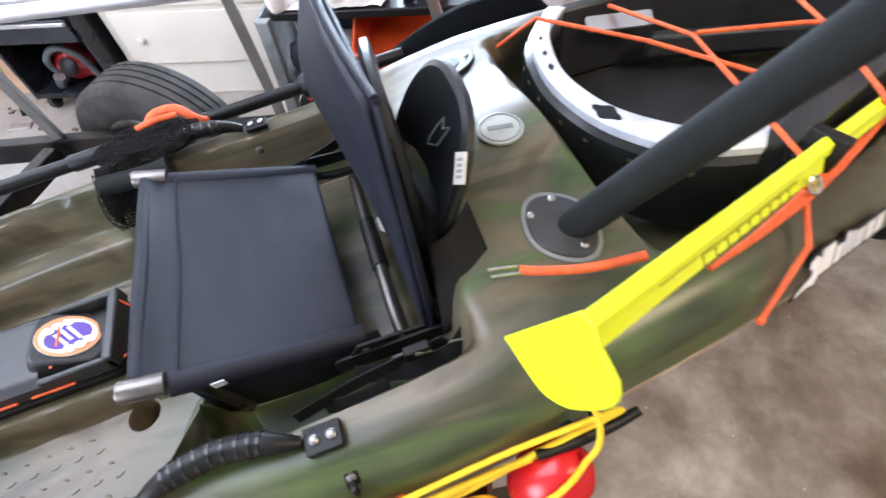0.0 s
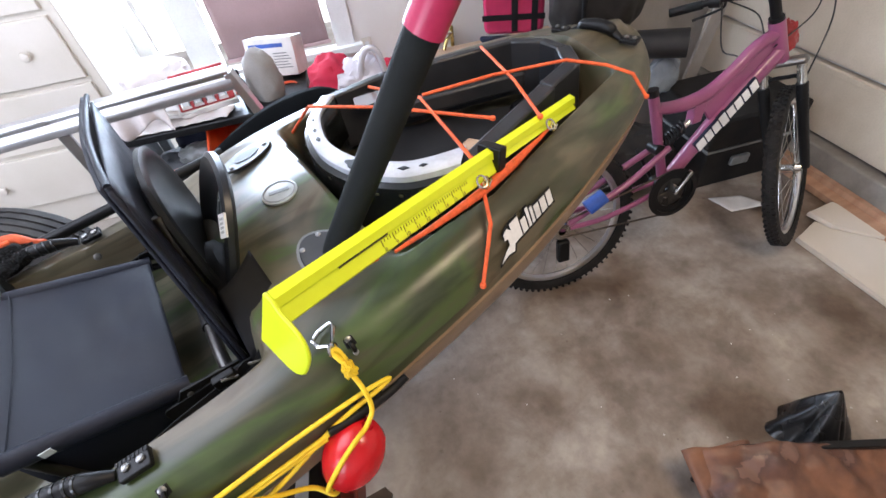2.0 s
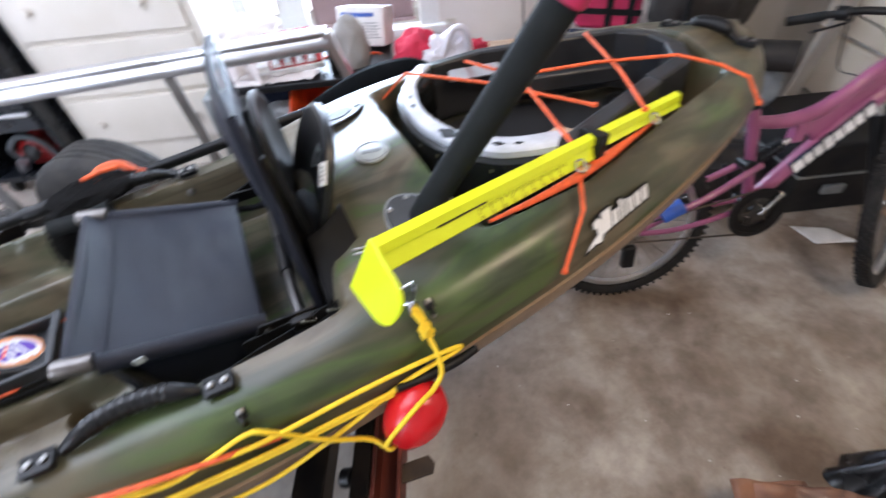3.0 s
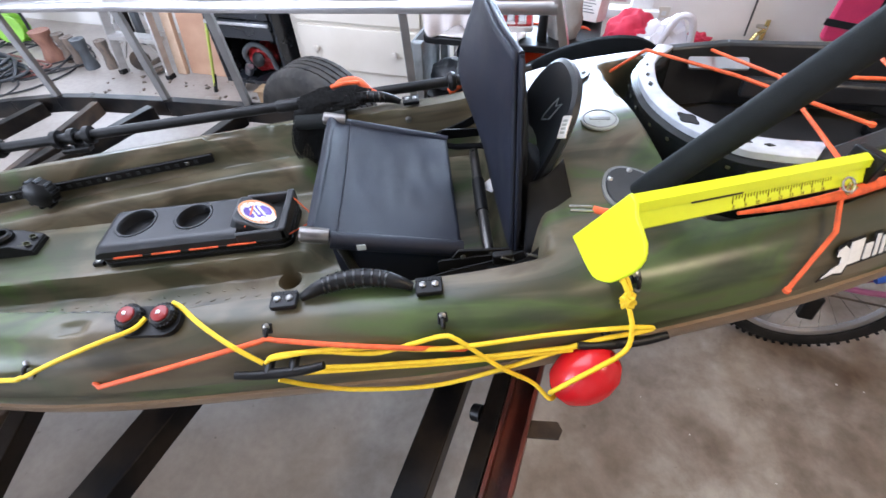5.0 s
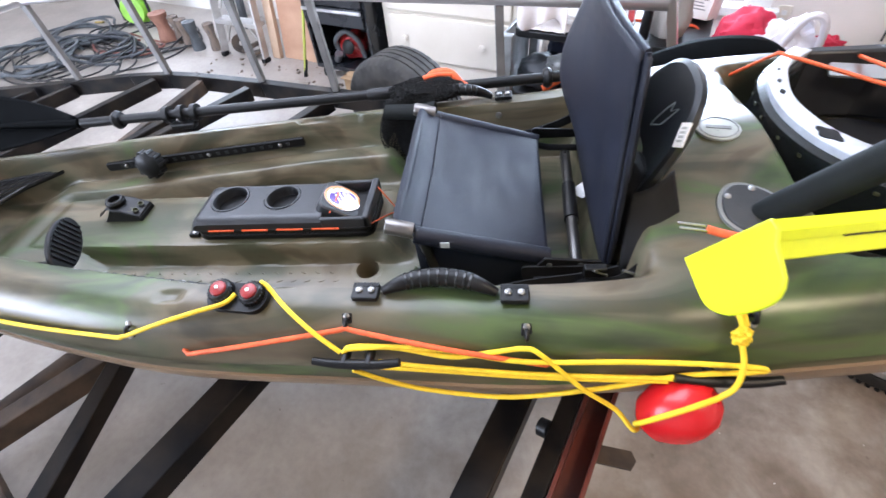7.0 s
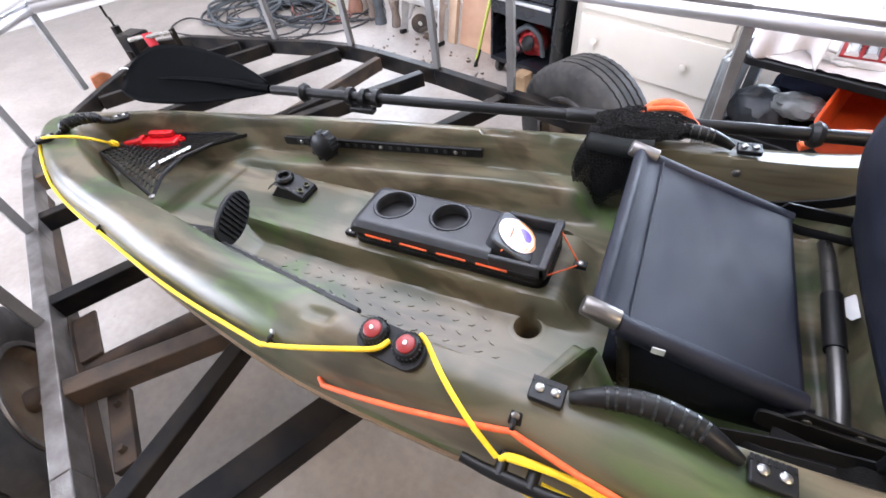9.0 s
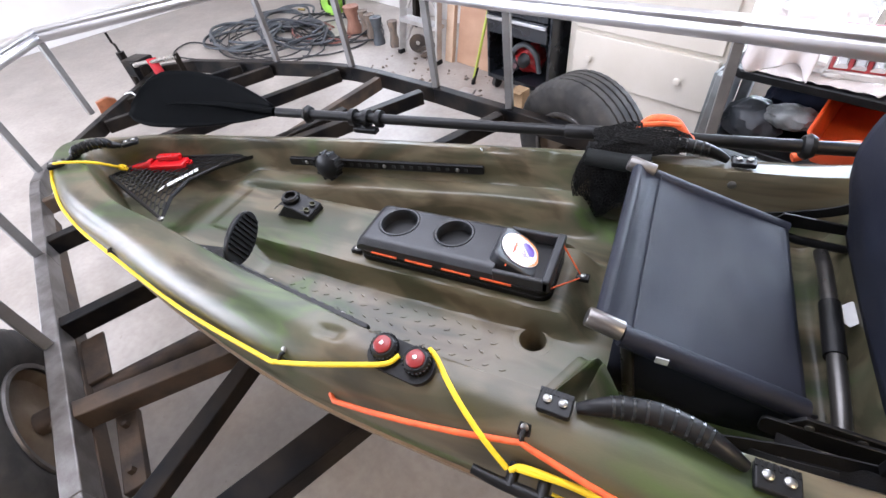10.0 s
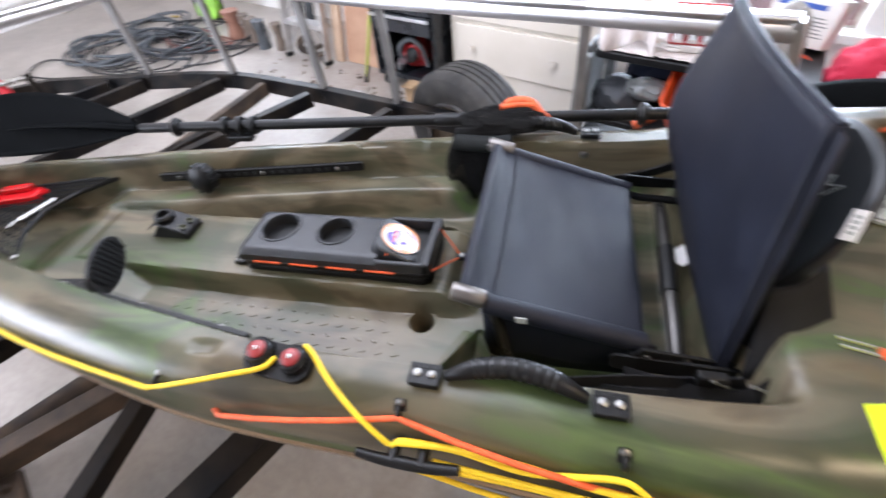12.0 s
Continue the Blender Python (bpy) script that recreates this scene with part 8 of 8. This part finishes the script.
part("shock_spring", tube(sp, 0.0055, 6), M_BLACK, bike)
part("rear_shock_mount", tube([(0.425, -0.03, 0.562), (0.425, 0.03, 0.562)], 0.022, 12), M_BLACK, bike)
cr_ = part("chainring", lathe([(0.062, -0.004), (0.094, -0.004), (0.100, 0), (0.094, 0.004), (0.062, 0.004), (0.062, -0.004)], pose(0.476, -0.062, 0.385, 90, 0, 0), 44), M_BLACK, bike)
part("chain_guard", lathe([(0.088, 0.006), (0.104, 0.006), (0.106, 0.010), (0.088, 0.010), (0.088, 0.006)], pose(0.476, -0.062, 0.385, 90, 0, 0), 44), M_BLACK, cr_)
part("crank_spider", slab([(0.058 * math.cos(a) * (1 if k % 2 else 0.42), 0.058 * math.sin(a) * (1 if k % 2 else 0.42)) for k, a in enumerate(np.linspace(0, 2 * math.pi, 11)[:-1])], 0.004, 0.012, pose(0.476, -0.062, 0.385, 90, 0, 0)), M_TUBE, bike)
part("inner_chainring", lathe([(0.034, 0.001), (0.072, 0.001), (0.076, -0.002), (0.072, -0.006), (0.034, -0.006)], pose(0.476, -0.056, 0.385, 90, 0, 0), 40), M_TUBE, bike, "dark toothed inner chainring")
part("crank_arm", bar((0.476, -0.080, 0.385), (0.535, -0.086, 0.475), 0.022, 0.014), M_STEEL, bike, "silver crank arm", bevel=0.004)
part("bottom_bracket", tube([(0.476, -0.06, 0.385), (0.476, 0.06, 0.385)], 0.024, 14), M_BLACK, bike)
part("crank_arm", bar((0.476, 0.078, 0.385), (0.40, 0.080, 0.53), 0.02, 0.014), M_BLACK, bike, bevel=0.004)
part("chain", tube([(0.0, -0.062, 0.30), (0.47, -0.062, 0.286)], 0.004, 6), M_RUST, bike)
part("chain", tube([(0.0, -0.062, 0.37), (0.48, -0.062, 0.484)], 0.004, 6), M_RUST, bike)
part("derailleur", box(-0.02, 0.03, -0.085, -0.05, 0.19, 0.29), M_BLACK, bike, bevel=0.008)
part("cassette", lathe([(0.015, -0.05), (0.05, -0.05), (0.035, -0.075), (0.015, -0.075)], pose(0, 0, 0.335, 90, 0, 180), 24), M_STEEL, bike)
part("stem", tube([STEER @ Vector(p) for p in ((0.842, 0, 0.955), (0.820, 0, 1.01), (0.812, 0, 1.045))], [0.018, 0.018, 0.024], 12), M_BLACK, bike)
hbm = STEER @ pose(0.812, 0, 1.045, 0, 0, 0)
part("handlebar", tube([hbm @ Vector(p) for p in ((-0.05, -0.26, 0.02), (-0.02, -0.14, 0.018), (0, -0.05, 0), (0, 0.05, 0), (-0.02, 0.14, 0.018), (-0.06, 0.31, 0.02))], 0.0125, 12, steps=5), M_BLACK, bike, "black riser handlebar")
for s in (-1, 1):
    e_ = 0.27 if s < 0 else 0.32
    part("grip", tube([hbm @ Vector((-0.036, s * (e_ - 0.11), 0.019)), hbm @ Vector((-0.055, s * e_, 0.021))], 0.016, 12), M_FOAM, bike)
    part("shifter", lathe([(0.014, -0.02), (0.023, -0.018), (0.023, 0.018), (0.014, 0.02)], axes(hbm @ Vector((-0.028, s * 0.17, 0.018)), (0, 0, 1), hbm.to_3x3() @ Vector((0, 1, 0))), 14), M_BLACK, bike)
    part("brake_lever", tube([hbm @ Vector((-0.02, s * 0.14, 0.01)), hbm @ Vector((0.035, s * 0.17, -0.015)), hbm @ Vector((0.03, s * 0.27, -0.03))], 0.005, 8, steps=3), M_BLACK, bike)
for k, (a, b, c) in enumerate((((0.83, -0.14, 1.05), (1.02, -0.08, 0.93), (0.84, -0.02, 0.86)), ((0.83, 0.14, 1.05), (1.04, 0.10, 0.97), (0.84, 0.03, 0.89)), ((0.83, -0.16, 1.05), (1.08, -0.12, 0.88), (0.96, -0.06, 0.68)), ((0.82, 0.16, 1.05), (0.94, 0.2, 0.88), (0.74, 0.03, 0.84)))):
    part("cable", tube([STEER @ Vector(a), STEER @ Vector(b), c], 0.0028, 6, steps=8), M_CABLE, bike)
lm_ = axes((0.690, -0.031, 0.641), (0.70, 0, 0.715), (0, -1, 0))
for k, (wd, ht) in enumerate(((0.042, 0.024), (0.033, 0.024), (0.033, 0.024), (0.033, 0.028), (0.033, 0.024), (0.033, 0.024), (0.030, 0.024), (0.033, 0.024))):
    x = -0.150 + 0.0365 * k + (0.009 if k else 0)
    part("letter_edge", slab([(x - 0.003, -ht + 0.001), (x + wd + 0.001, -ht + 0.001), (x + wd + 0.009, ht - 0.001), (x + 0.005, ht - 0.001)], -0.012, 0.002, lm_), M_NAVY, dt)
    part("letter_bar", slab([(x, -ht + 0.005), (x + wd - 0.003, -ht + 0.005), (x + wd + 0.004, ht - 0.005), (x + 0.007, ht - 0.005)], 0.002, 0.004, lm_), M_WHITE, dt, "white letter shown as plain bar")
part("red_bag", bunched((0.95, 0.05, 0.86), (0.05, 0.03, 0.06), 2.0, 0.3), M_RED2, bike)
part("blue_bottle", tube([(0.10, -0.08, 0.42), (0.17, -0.08, 0.46)], 0.03, 12), M_BLUE, bike)
